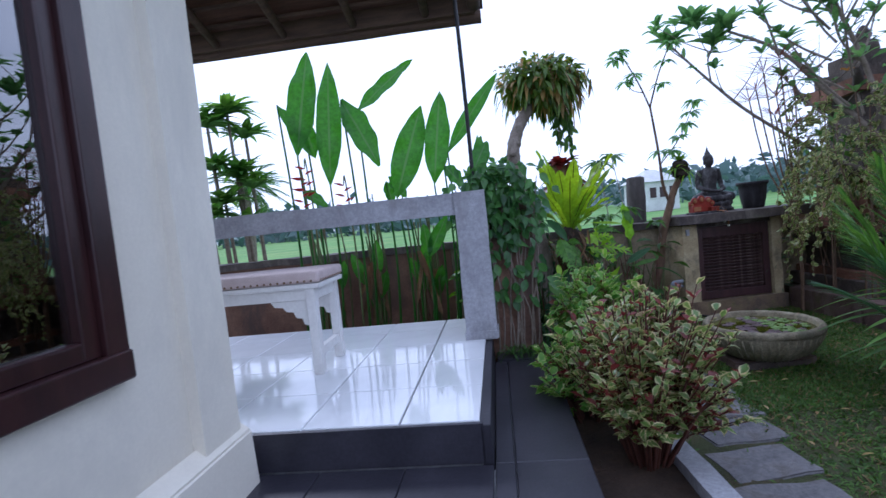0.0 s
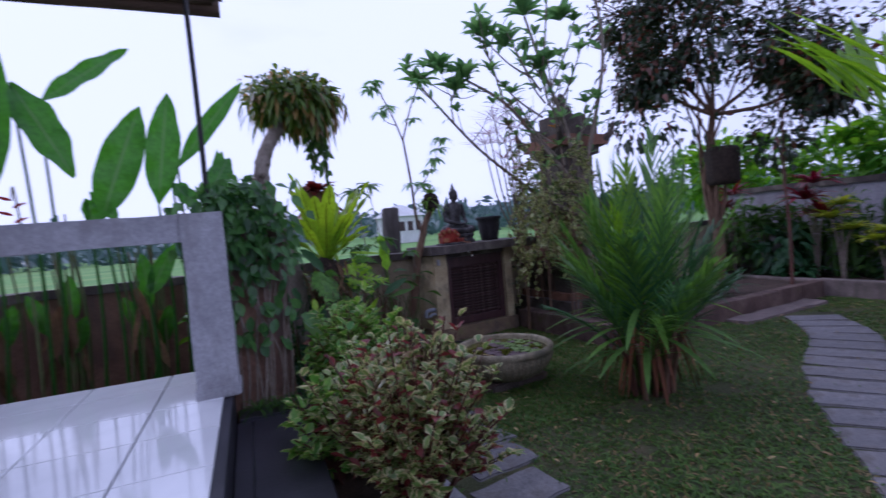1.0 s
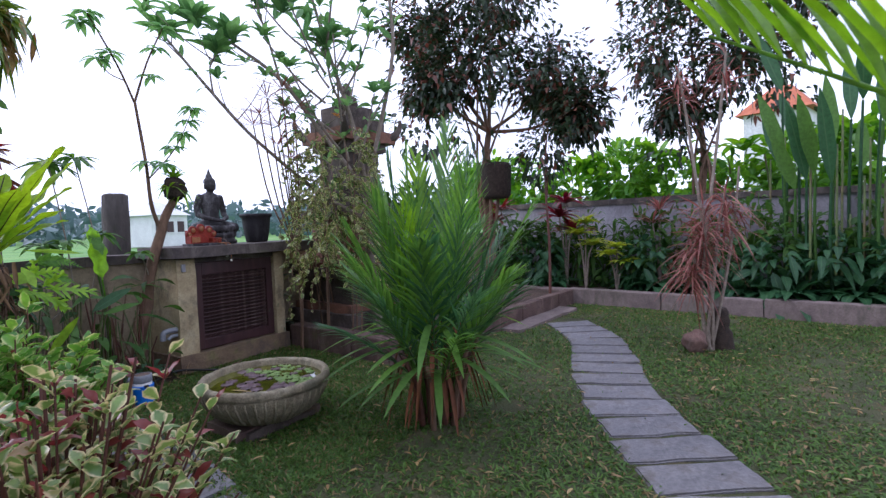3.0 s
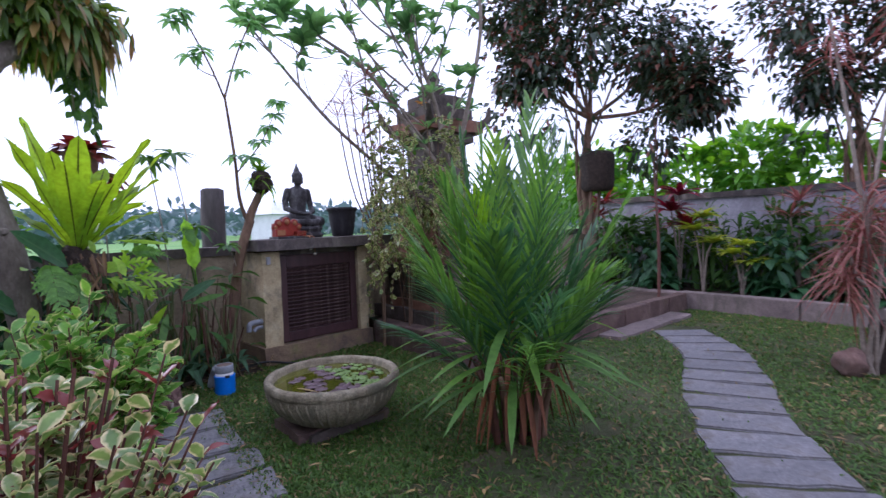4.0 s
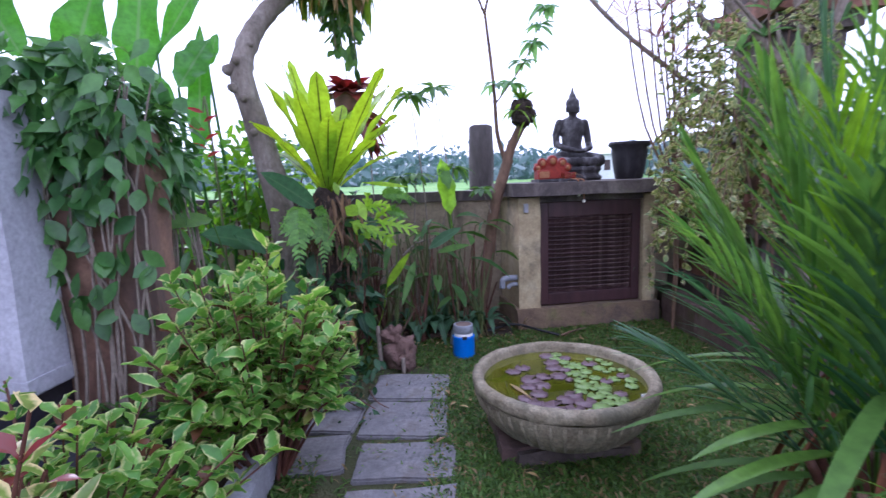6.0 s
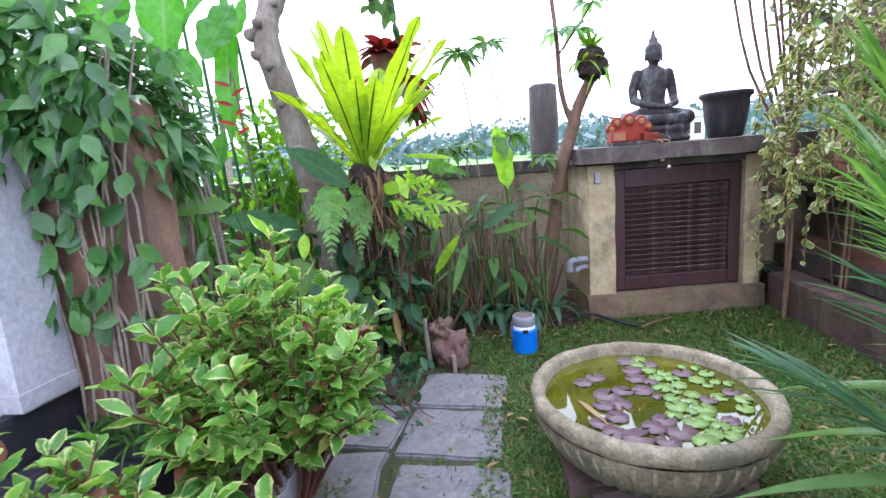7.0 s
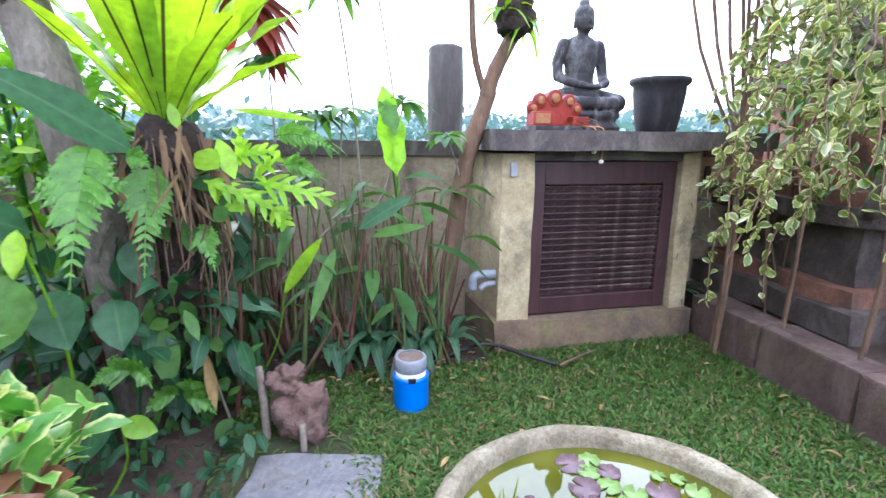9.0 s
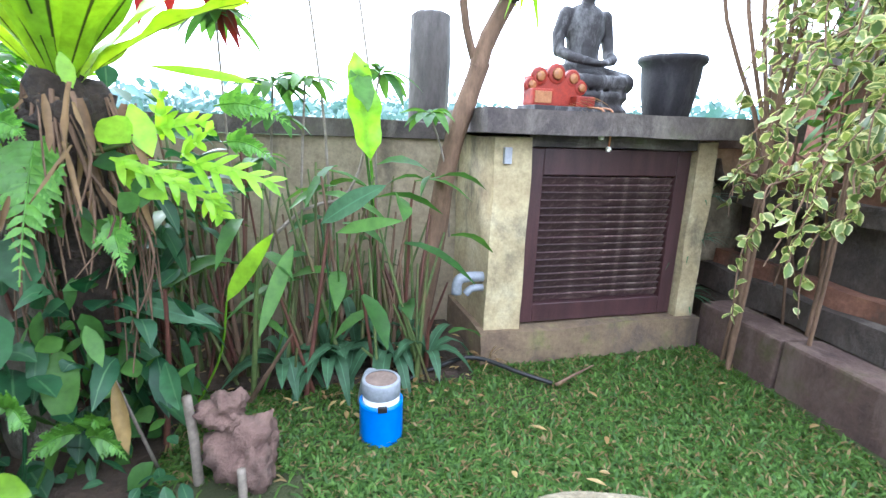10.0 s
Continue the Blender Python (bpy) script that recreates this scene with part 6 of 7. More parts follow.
for f, n, t, w, mt in (((0.62, 3.85, 0), (0.72, 3.71, 0.65), (0.72, 3.63, 0.48), 0.17, "mid"), ((0.60, 3.95, 0), (0.69, 3.88, 0.72), (0.58, 3.67, 0.83), 0.13, "dark"), ((0.7, 3.9, 0), (0.75, 3.74, 0.75), (0.75, 3.70, 0.64), 0.05, "lobed"), ((0.75, 3.8, 0), (0.81, 3.71, 0.39), (0.83, 3.66, 0.23), 0.13, "mid"), ((0.8, 3.9, 0), (0.73, 3.84, 0.57), (0.80, 3.77, 0.43), 0.13, "dark"), ((0.85, 3.9, 0), (0.85, 3.91, 0.52), (0.90, 3.82, 0.40), 0.11, "dark"), ((0.85, 3.9, 0), (0.93, 4.00, 0.39), (0.97, 3.91, 0.24), 0.08, "mid"), ((0.7, 3.8, 0), (0.87, 3.75, 0.32), (0.85, 3.67, 0.17), 0.10, "dark"), ((0.85, 3.7, 0), (0.92, 3.72, 0.24), (1.01, 3.71, 0.22), 0.06, "lime"),
                       ((0.60, 3.70, 0), (0.51, 3.62, 0.91), (0.39, 3.39, 0.90), 0.09, "mid"), ((0.62, 3.9, 0), (0.62, 3.93, 0.74), (0.44, 3.64, 0.84), 0.14, "dark"), ((0.95, 4.2, 0), (1.00, 4.19, 0.44), (1.25, 4.15, 0.37), 0.055, "strap"), ((1.1, 4.3, 0), (1.25, 4.25, 0.41), (1.40, 4.20, 0.63), 0.05, "lime"), ((1.5, 4.5, 0), (1.52, 4.38, 0.62), (1.72, 4.27, 0.76), 0.07, "strap"), ((1.5, 4.5, 0), (1.57, 4.33, 0.60), (1.77, 4.27, 0.65), 0.045, "mid"), ((1.3, 4.4, 0), (1.43, 4.38, 0.55), (1.34, 4.22, 0.30), 0.05, "mid"), ((0.95, 4.1, 0), (0.87, 4.03, 0.67), (0.89, 3.99, 0.53), 0.10, "dark")):
    part("leaf", joined("leaf", blade_leaf(f, n, t, w, 0.10, PADDLE, 0.005, 0.04, (0.2, -0.75, 0.6)), True), mt, low)
shade = thing("shade_plants", "dark tangle of broad leaves low in the bed", "plant", at=(0.78, 4.15, 0))
limbs("stem", [([(0.1 * i - 0.3, 0.05 * (i % 3), 0), (0.11 * i - 0.33, 0, 0.25), (0.12 * i - 0.36, -0.05, 0.5)], 0.010, 0.005) for i in range(7)], "redstem", shade)
leaves("foliage", [leaf_cloud(260, (0.0, 0.05, 0.34), (0.5, 0.38, 0.36), 0.12, 0.060, 0.1, 0.5, shell=0.25), leaf_cloud(150, (0.15, 0.2, 0.75), (0.4, 0.3, 0.3), 0.11, 0.05, 0.1, 0.5, shell=0.25)], "dark", shade)
cover = thing("ground_cover", "low leafy ground cover in the shaded corner", "plant", at=(0, 0, 0))
limbs("runner", [([(0.75 + 0.06 * k, 3.55 + 0.05 * (k % 4), 0.01), (0.80 + 0.06 * k, 3.50, 0.04), (0.86 + 0.06 * k, 3.46, 0.02)], 0.004, 0.002) for k in range(8)], "redstem", cover)
nc = 200
leaves("foliage", [blades(np.stack([rng.uniform(0.55, 1.22, nc), rng.uniform(3.35, 4.0, nc), rng.uniform(0.02, 0.13, nc)], -1), rand_dirs(nc, 0.5), UP + rng.normal(size=(nc, 3)) * 0.4, rng.uniform(0.03, 0.08, nc), rng.uniform(0.018, 0.035, nc), 0.3, OVAL, 0.15)], "dark", cover)
set_out()
bushb = thing("leafy_bush", "light green leafy bush between tree and wall", "shrub", at=(0.45, 4.45, 0))
limbs("stem", [([(0, 0, 0), (0.05 * i - 0.15, 0.03, 0.6), (0.09 * i - 0.25, 0.02 * i, 1.1)], 0.010, 0.005) for i in range(7)], "redstem", bushb)
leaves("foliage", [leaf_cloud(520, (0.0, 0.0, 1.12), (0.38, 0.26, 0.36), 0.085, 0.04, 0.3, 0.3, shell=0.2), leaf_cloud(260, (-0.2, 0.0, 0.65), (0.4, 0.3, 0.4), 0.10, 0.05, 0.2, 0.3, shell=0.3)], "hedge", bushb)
litter_n = 260
lit = blades(np.stack([rng.uniform(0.5, 2.1, litter_n), rng.uniform(4.1, 4.8, litter_n), np.full(litter_n, 0.035)], -1), np.stack([rng.normal(size=litter_n), rng.normal(size=litter_n), 0.15 * rng.random(litter_n)], -1), UP, rng.uniform(0.015, 0.045, litter_n), 0.012, 0.1, OVAL, 0.2)
tagged(leaves("leaf_litter", lit, "straw"), "dry brown leaf litter on the bed", "leaf litter")

# ---------------------------------------------------------------- heliconias behind the porch
set_out(0.03, 0.10, 0, -4.5, (0.0, 1.45))
helic = thing("heliconia_clump", "tall heliconias with broad green leaves and red flowers", "plant", at=(0, 0, 0))
HEL = [((-1.65, 3.94, 1.94), (-1.47, 4.01, 2.89), 0.24), ((-1.43, 4.13, 1.65), (-1.33, 4.16, 2.82), 0.22), ((-1.12, 4.22, 2.33), (-0.53, 4.33, 2.80), 0.13), ((-1.19, 3.99, 2.41), (-0.91, 4.06, 1.77), 0.22), ((-0.78, 4.08, 1.46), (-0.47, 4.13, 2.30), 0.25),
       ((-0.43, 4.24, 1.56), (-0.29, 4.25, 2.44), 0.22), ((-0.27, 4.25, 1.85), (0.27, 4.25, 2.54), 0.13), ((-0.31, 4.15, 1.72), (-0.15, 4.16, 1.50), 0.13), ((-1.81, 3.99, 2.44), (-1.56, 4.09, 1.93), 0.10), ((-1.64, 4.16, 2.31), (-1.57, 4.19, 1.93), 0.14), ((-0.91, 4.26, 1.64), (-0.86, 4.27, 1.41), 0.10), ((-0.51, 3.92, 0.88), (-0.31, 3.95, 1.25), 0.12), ((-0.51, 3.92, 0.88), (-0.53, 3.92, 1.20), 0.10), ((-0.73, 4.30, 1.47), (-0.88, 4.27, 1.69), 0.12), ((-1.67, 4.04, 1.62), (-1.47, 4.11, 1.44), 0.10)]
HEL += [((-0.03, 4.15, 1.20), (0.03, 4.20, 1.99), 0.12), ((-0.04, 4.02, 1.61), (0.11, 4.14, 1.90), 0.16), ((0.00, 3.92, 1.04), (0.05, 3.96, 1.25), 0.08), ((0.00, 4.31, 1.78), (0.06, 4.35, 1.99), 0.07)]
for k, (nk, tp, w) in enumerate(HEL):
    ft = (nk[0] + 0.05 * math.sin(k * 5), min(nk[1], 4.72), 0.0)
    part("leaf", joined("leaf", blade_leaf(ft, nk, tp, w * 1.12, 0.06, PADDLE, 0.014, 0.13), True), "heli", helic)
limbs("cane", [([(x, y_, 0), (x + 0.03, y_, 0.7), (x + rng.uniform(-0.06, 0.06), y_, rng.uniform(1.1, 1.6))], 0.012, 0.007) for x, y_ in zip(np.repeat((-1.68, -1.20, -0.62), 8) + rng.normal(size=24) * 0.07, rng.uniform(4.3, 4.72, 24))], "greenstem", helic)
for c in ((0.05, 4.09, 1.48), (-1.61, 3.85, 1.70), (-1.25, 3.97, 1.62), (-1.57, 3.87, 1.80)):
    part("cane", limb_mesh("cane", [([(c[0] + 0.04, c[1], 0.0), (c[0] + 0.05, c[1], c[2] * 0.6), (c[0] + 0.02, c[1], c[2] + 0.06), c], 0.010, 0.005)]), "greenstem", helic)
    part("flower", joined("flower", [blades(np.array(c) - UP * (0.05 * np.arange(6))[:, None], np.stack([np.where(np.arange(6) % 2, 1.0, -1.0), np.zeros(6) - 0.2, np.full(6, 0.35)], -1), (0, -1, 0.3), 0.10, 0.026, 0.0, LANCE, 0.3)], True), "bract", helic, "hanging red flower bracts")
hb = [blade_leaf((x, 4.55, 0.0), (x + dx * 0.3, 4.5, z), (x + dx, 4.45, z + dz), 0.12, 0.12, PADDLE, 0.010, 0.12) for x, dx, z, dz in ((-1.62, 0.14, 0.55, 0.35), (-1.72, -0.18, 0.50, 0.30), (-1.20, 0.16, 0.45, 0.30), (-1.25, -0.15, 0.60, 0.36), (-0.62, -0.16, 0.50, 0.36), (-0.58, 0.12, 0.42, 0.34), (-0.66, 0.05, 0.65, 0.40), (-1.15, 0.03, 0.70, 0.38))]
for q in hb:
    part("leaf", joined("leaf", q, True), "heli", helic)
leaves("dry_leaves", [blades(np.stack([np.repeat((-1.68, -1.20, -0.62), 10) + rng.normal(size=30) * 0.06, rng.uniform(4.3, 4.6, 30), rng.uniform(0.35, 0.95, 30)], -1), np.stack([rng.normal(size=30) * 0.25, rng.normal(size=30) * 0.15, np.full(30, -1.0)], -1), (0.1, -1, 0.1), rng.uniform(0.25, 0.45, 30), rng.uniform(0.03, 0.07, 30), 0.1, STRAP, 0.3, 0.1)], "litter", helic)
corn = thing("corn_plant", "lush leafy corn plants beyond the wall", "plant", at=(0, 0, 0))
ch = [(-3.28, 5.26, 2.62), (-3.07, 5.38, 2.78), (-3.00, 5.64, 2.51), (-3.26, 5.27, 2.09), (-3.02, 5.41, 1.99), (-2.94, 5.56, 1.85), (-3.20, 5.31, 1.67), (-3.37, 5.21, 1.49), (-3.00, 5.42, 1.37)]
limbs("stem", [([(c[0] + 0.1, c[1], -0.1), (c[0] + 0.05, c[1], c[2] * 0.5), c], 0.03, 0.018) for c in ch], "twig", corn)
heads_of("leaf_head", [rosette(c, 46, 0.52, 0.11, 0.6, 0.45, LANCE) for c in ch], "palm", corn)

# ---------------------------------------------------------------- frangipani, shrine-side shrubs
set_out()
frang = thing("frangipani", "bare-limbed frangipani tree with leaf rosettes at the tips", "tree", at=(0, 0, 0))
BOUGHS = [([(3.72, 3.80, 0.1), (3.68, 3.85, 0.9), (3.70, 3.88, 1.5)], 0.050, 0.036), ([(3.70, 3.88, 1.45), (3.42, 4.15, 2.0), (3.12, 4.30, 2.45), (2.75, 4.45, 2.72)], 0.026, 0.012), ([(3.70, 3.88, 1.5), (3.62, 3.95, 2.1), (3.45, 4.05, 2.75), (3.30, 4.1, 3.3)], 0.026, 0.012), ([(3.70, 3.88, 1.5), (3.85, 3.80, 2.1), (3.95, 3.70, 2.8), (3.9, 3.7, 3.4)], 0.026, 0.012),
         ([(3.25, 4.22, 1.55), (2.85, 4.40, 1.95), (2.55, 4.55, 2.35), (2.30, 4.68, 2.72)], 0.018, 0.010), ([(3.66, 3.9, 1.2), (3.40, 4.1, 1.4), (3.2, 4.25, 1.6)], 0.022, 0.016), ([(3.12, 4.3, 2.4), (3.0, 4.3, 2.8), (2.9, 4.35, 3.15)], 0.012, 0.008), ([(2.60, 4.52, 2.28), (2.60, 4.55, 2.5), (2.66, 4.55, 2.62)], 0.009, 0.006), ([(3.6, 4.0, 2.2), (3.4, 3.95, 2.4), (3.3, 3.9, 2.7)], 0.012, 0.008)]
limbs("limb", BOUGHS, "twig", frang)
for k in range(16):
    z = 1.5 + 1.3 * (k / 16)
    a = k * 2.4
    q = np.array((3.62 - 0.25 * (z - 1.5) + 0.10 * math.cos(a), 3.95 + 0.08 * math.sin(a), z))
    e = q + np.array((0.42 * math.cos(a) - 0.12, 0.35 * math.sin(a), 0.45 + 0.2 * rng.random()))
    BOUGHS.append(([q, q * 0.5 + e * 0.5 - UP * 0.05, e], 0.012, 0.006))
limbs("limb", BOUGHS[9:], "twig", frang)
tips = [(2.75, 4.45, 2.74), (3.30, 4.1, 3.3), (3.9, 3.7, 3.4), (2.30, 4.68, 2.72), (2.9, 4.35, 3.15), (2.66, 4.55, 2.62), (3.3, 3.9, 2.7), (2.5, 4.6, 2.85), (3.1, 4.2, 3.0), (3.6, 3.9, 3.2)]
def limb_leaves(pts, n, L, W):
    """Leaves standing out along the outer part of a branch."""
    P = np.asarray(pts, float)
    f = rng.uniform(0.45, 1.0, n) * (len(P) - 1)
    k = np.minimum(f.astype(int), len(P) - 2)
    B = P[k] + (P[k + 1] - P[k]) * (f - k)[:, None]
    ax = unit(P[k + 1] - P[k])
    D = unit(rng.normal(size=(n, 3)) * (0.8, 0.8, 0.4) + ax * 0.7 + UP * 0.25)
    return blades(B, D, UP + rng.normal(size=(n, 3)) * 0.4, L * rng.uniform(0.6, 1.15, n), W * rng.uniform(0.7, 1.1, n), rng.uniform(0.0, 0.7, n), PADDLE, 0.16, 0.04)


leaves("leaves", [limb_leaves(q[0], 6, 0.19, 0.055) for q in BOUGHS[1:]], "frang", frang)
TWIGS = []
for q in BOUGHS[1:9]:
    P = np.asarray(q[0], float)
    for k in range(4):
        f = rng.uniform(0.35, 0.95) * (len(P) - 1)
        a = P[int(f)] + (P[min(int(f) + 1, len(P) - 1)] - P[int(f)]) * (f - int(f))
        e = a + rng.normal(size=3) * (0.20, 0.14, 0.08) + UP * rng.uniform(0.15, 0.38)
        TWIGS.append(([a, (a + e) / 2 - UP * 0.03, e], 0.006, 0.003))
limbs("twig", TWIGS, "twig", frang)
heads_of("leaf_tuft", [rosette(q[0][2], 6, 0.17, 0.05, 0.8, 0.4, PADDLE) for q in TWIGS], "frang", frang)
heads_of("leaf_rosette", [rosette(c, 18, 0.30, 0.085, 0.75, 0.35, PADDLE) for c in tips] + [rosette(q[0][2], 11, 0.17, 0.05, 0.8, 0.35, PADDLE) for q in BOUGHS[9:]], "frang", frang)
part("blossom", joined("blossom", [rosette((3.45, 3.95, 2.12), 9, 0.06, 0.03, 0.5, 0.2, OVAL)], True), "orange", frang, "pale orange blossom")
spik = thing("spiky_dracaena", "thin-stemmed plant with starry dry leaf heads", "plant", at=(3.05, 4.25, 0))
hd = [tuple(np.array(q) - np.array((3.05, 4.25, 0))) for q in ((2.92, 4.23, 2.25), (3.00, 4.19, 2.01), (2.87, 4.27, 2.11), (3.03, 4.17, 2.34), (2.98, 4.20, 1.85), (3.17, 4.20, 2.17), (2.87, 4.38, 2.03), (3.07, 4.14, 1.73))]
limbs("stem", [([(0.12, 0, 0.0), (0.12, 0, 0.8), (h[0] * 0.6 + 0.05, h[1], 1.4), h], 0.010, 0.006) for h in hd], "brownbark", spik)
heads_of("leaf_head", [rosette(h, 24, 0.30, 0.012, 0.25, 0.10, LANCE) for h in hd], "rust", spik)
thin = thing("slender_shrub", "slender grey-stemmed shrub with sparse small leaves", "shrub", at=(0, 0, 0))
sg = []
for k in range(8):
    f = np.array((3.42 + 0.30 * rng.random(), 4.25 + 0.2 * rng.random(), 0.1))
    e = f + np.array((rng.normal() * 0.30, rng.normal() * 0.15, rng.uniform(1.5, 2.5)))
    m = (f + e) / 2 + rng.normal(size=3) * 0.07
    sg.append(([f, m, e], 0.007, 0.002))
    for h in range(2):
        b = m + (e - m) * rng.random()
        sg.append(([b, b + np.array((rng.normal() * 0.1, rng.normal() * 0.1, 0.15)), b + np.array((rng.normal() * 0.22, rng.normal() * 0.15, 0.30))], 0.004, 0.002))
limbs("stem", sg, "brownbark", thin)
leaves("leaves", [limb_leaves(q[0], 9, 0.085, 0.034) for q in sg], "mid", thin)
vb = thing("cream_variegated_bush", "tall airy bush of cream-variegated leaves before the shrine", "shrub", at=(3.38, 3.95, 0))
limbs("stem", [([(x, y_, 0.0), (x + 0.02, y_, 0.7), (x + dx, y_ + 0.05, z)], 0.009, 0.004) for x, y_, dx, z in ((-0.17, 0.38, -0.02, 1.75), (-0.08, 0.10, 0.05, 1.9), (-0.03, -0.30, -0.05, 1.9), (0.02, 0.20, 0.1, 1.7), (-0.05, -0.20, -0.15, 1.5), (0.1, -0.1, 0.1, 1.8))], "brownbark", vb)
garland, sprigs = [], []
for k in range(125):
    a = rng.uniform(0, 6.28)
    q = np.array((-0.06 + 0.30 * math.cos(a) * rng.random() ** 0.5, -0.05 + 0.30 * math.sin(a) * rng.random() ** 0.5, rng.uniform(0.75, 1.95)))
    out = unit(np.array((math.cos(a) * 0.8 - 0.25, math.sin(a) * 0.8 - 0.2, 0.25)))
    l_ = rng.uniform(0.22, 0.55)
    t_ = np.linspace(0, 1, 6)
    P = q + out * (0.22 * np.sin(t_ * 1.5))[:, None] - UP * (l_ * t_ ** 1.6 - 0.08 * t_)[:, None]
    P += rng.normal(size=P.shape) * 0.012
    sprigs.append((list(P), 0.004, 0.002))
    n_ = int(l_ * 62)
    f = rng.random(n_) * 4.99
    i_ = f.astype(int)
    B = P[i_] + (P[i_ + 1] - P[i_]) * (f - i_)[:, None]
    garland.append(blades(B, unit(rng.normal(size=(n_, 3)) + np.array((0, -0.2, -0.15))), rand_dirs(n_, 0.5), rng.uniform(0.028, 0.052, n_), rng.uniform(0.020, 0.034, n_), rng.uniform(0.0, 0.4, n_), OVAL, 0.15))
limbs("sprig", sprigs, "brownbark", vb)
leaves("foliage", garland + [leaf_cloud(420, (0.06, 0.05, 1.30), (0.30, 0.30, 0.60), 0.050, 0.034, -0.2, 0.5, shell=0.1, hole=0.40)], "cream", vb)
leafrow = thing("terrace_shrub", "mixed green shrubbery around the stone shrine", "shrub", at=(4.5, 3.9, 0.16))
limbs("stem", [([(0.2 * i - 0.5, 0.1 * (i % 3), 0), (0.2 * i - 0.5, 0.1, 0.5), (0.22 * i - 0.55, 0.1, 1.0)], 0.010, 0.005) for i in range(6)], "twig", leafrow)
leaves("foliage", [leaf_cloud(700, (0.0, 0.1, 0.8), (0.75, 0.45, 0.75), 0.11, 0.05, 0.3, 0.3, shell=0.2), leaf_cloud(300, (-0.7, 0.35, 1.0), (0.4, 0.3, 0.7), 0.12, 0.045, 0.3, 0.3, shell=0.2)], "mid", leafrow)
heads_of("leaf_tuft", [rosette((x, y_, 0.02), 22, 0.45, 0.03, 0.8, 0.6, STRAP) for x, y_ in ((-0.9, -0.5), (0.3, -0.55), (0.9, -0.4), (-0.35, -0.6))], "strap", leafrow)

# ---------------------------------------------------------------- trees behind the shrine
def tree(name, label, at, trunk_pts, crown_list, n_leaf, r0):
    th = thing(name, label, "tree", at=at)
    part("trunk", tube_mesh("trunk", trunk_pts, r0, r0 * 0.45, 10, 24, 0.06), "brownbark", th)
    top = np.array(trunk_pts[-1])
    sg = []
    for c, r in crown_list:
        c = np.array(c)
        m = top * 0.45 + c * 0.55 - UP * 0.15
        sg.append(([top * 0.9 + np.array(trunk_pts[-2]) * 0.1, m, c], r0 * 0.38, 0.010))
        for k in range(9):
            d = rand_dirs(1, 0.2)[0]
            sg.append(([m * 0.3 + c * 0.7, c + d * np.array(r) * 0.5, c + d * np.array(r) * 0.95], 0.012, 0.004))
    limbs("bough", sg, "brownbark", th)
    leaves("crown", [leaf_cloud(n_leaf, c, r, 0.095, 0.060, 0.0, 0.5, prof=(0.15, 1.0, 0.75, 0.05), shell=0.10, hole=0.40) for c, r in crown_list] + [leaf_cloud(260, np.array(c) - UP * (0.35 + 0.5 * rng.random()) + rng.normal(size=3) * 0.25, np.array(r) * (0.9, 0.9, 0.9), 0.095, 0.060, 0.0, 0.6, prof=(0.15, 1.0, 0.75, 0.05), shell=0.2, hole=0.46) for c, r in crown_list], "crown", th)
    limbs("stem", [([(0.05 * math.cos(k), 0.05 * math.sin(k), 0.9), (0.12 * math.cos(k), 0.14 * math.sin(k), 1.7), (0.35 * math.cos(k * 1.7), 0.4 * math.sin(k * 1.7), 2.9)], r0 * 0.35, 0.012) for k in range(1, 6)], "brownbark", th)
    return th

tree("garden_tree", "dark-leaved garden tree with reddish young leaves", (6.45, 4.30, 0.0), [(0, 0, -0.05), (0.05, 0, 0.9), (0.0, 0.05, 1.7), (0.1, 0.0, 2.5)],
     [((0.0, 0.2, 3.5), (0.95, 0.95, 0.8)), ((-0.55, 0.5, 3.1), (0.7, 0.7, 0.6)), ((0.55, -0.7, 3.2), (0.8, 0.8, 0.7)), ((0.2, 0.0, 4.4), (1.1, 1.1, 0.8)), ((0.35, -1.2, 2.6), (0.5, 0.6, 0.6)), ((-0.2, 0.9, 4.1), (0.8, 0.8, 0.7))], 2300, 0.085)
tree("garden_tree", "airy tree with small dark leaves near the wall", (8.6, 1.9, 0.0), [(0, 0, -0.05), (0.0, 0.05, 1.0), (0.05, 0, 2.0), (0, 0.1, 2.8)],
     [((-0.1, 0.6, 3.6), (0.9, 0.9, 0.9)), ((0.0, -0.4, 3.4), (0.9, 0.8, 0.8)), ((0.1, 0.2, 4.6), (1.1, 1.2, 0.8)), ((0.0, -1.2, 4.2), (0.8, 0.9, 0.8)), ((-0.1, 0.3, 2.7), (0.6, 0.7, 0.5))], 1900, 0.075)
hpot = thing("tree_fern_pot", "dark fibre pot fixed to the tree trunk", "pot", at=(6.45, 4.15, 1.45))
V, F = lathe([(0, 0), (0.16, 0), (0.20, 0.05), (0.21, 0.45), (0.17, 0.5), (0, 0.46)], 18, 6, 0.05, 0.04)
part("pot_body", mesh_of("pot_body", V, F), "fibre", hpot)
leaves("fern_leaves", [rosette((0, 0, 0.46), 22, 0.35, 0.03, 0.5, 0.6, LANCE)], "mid", hpot)

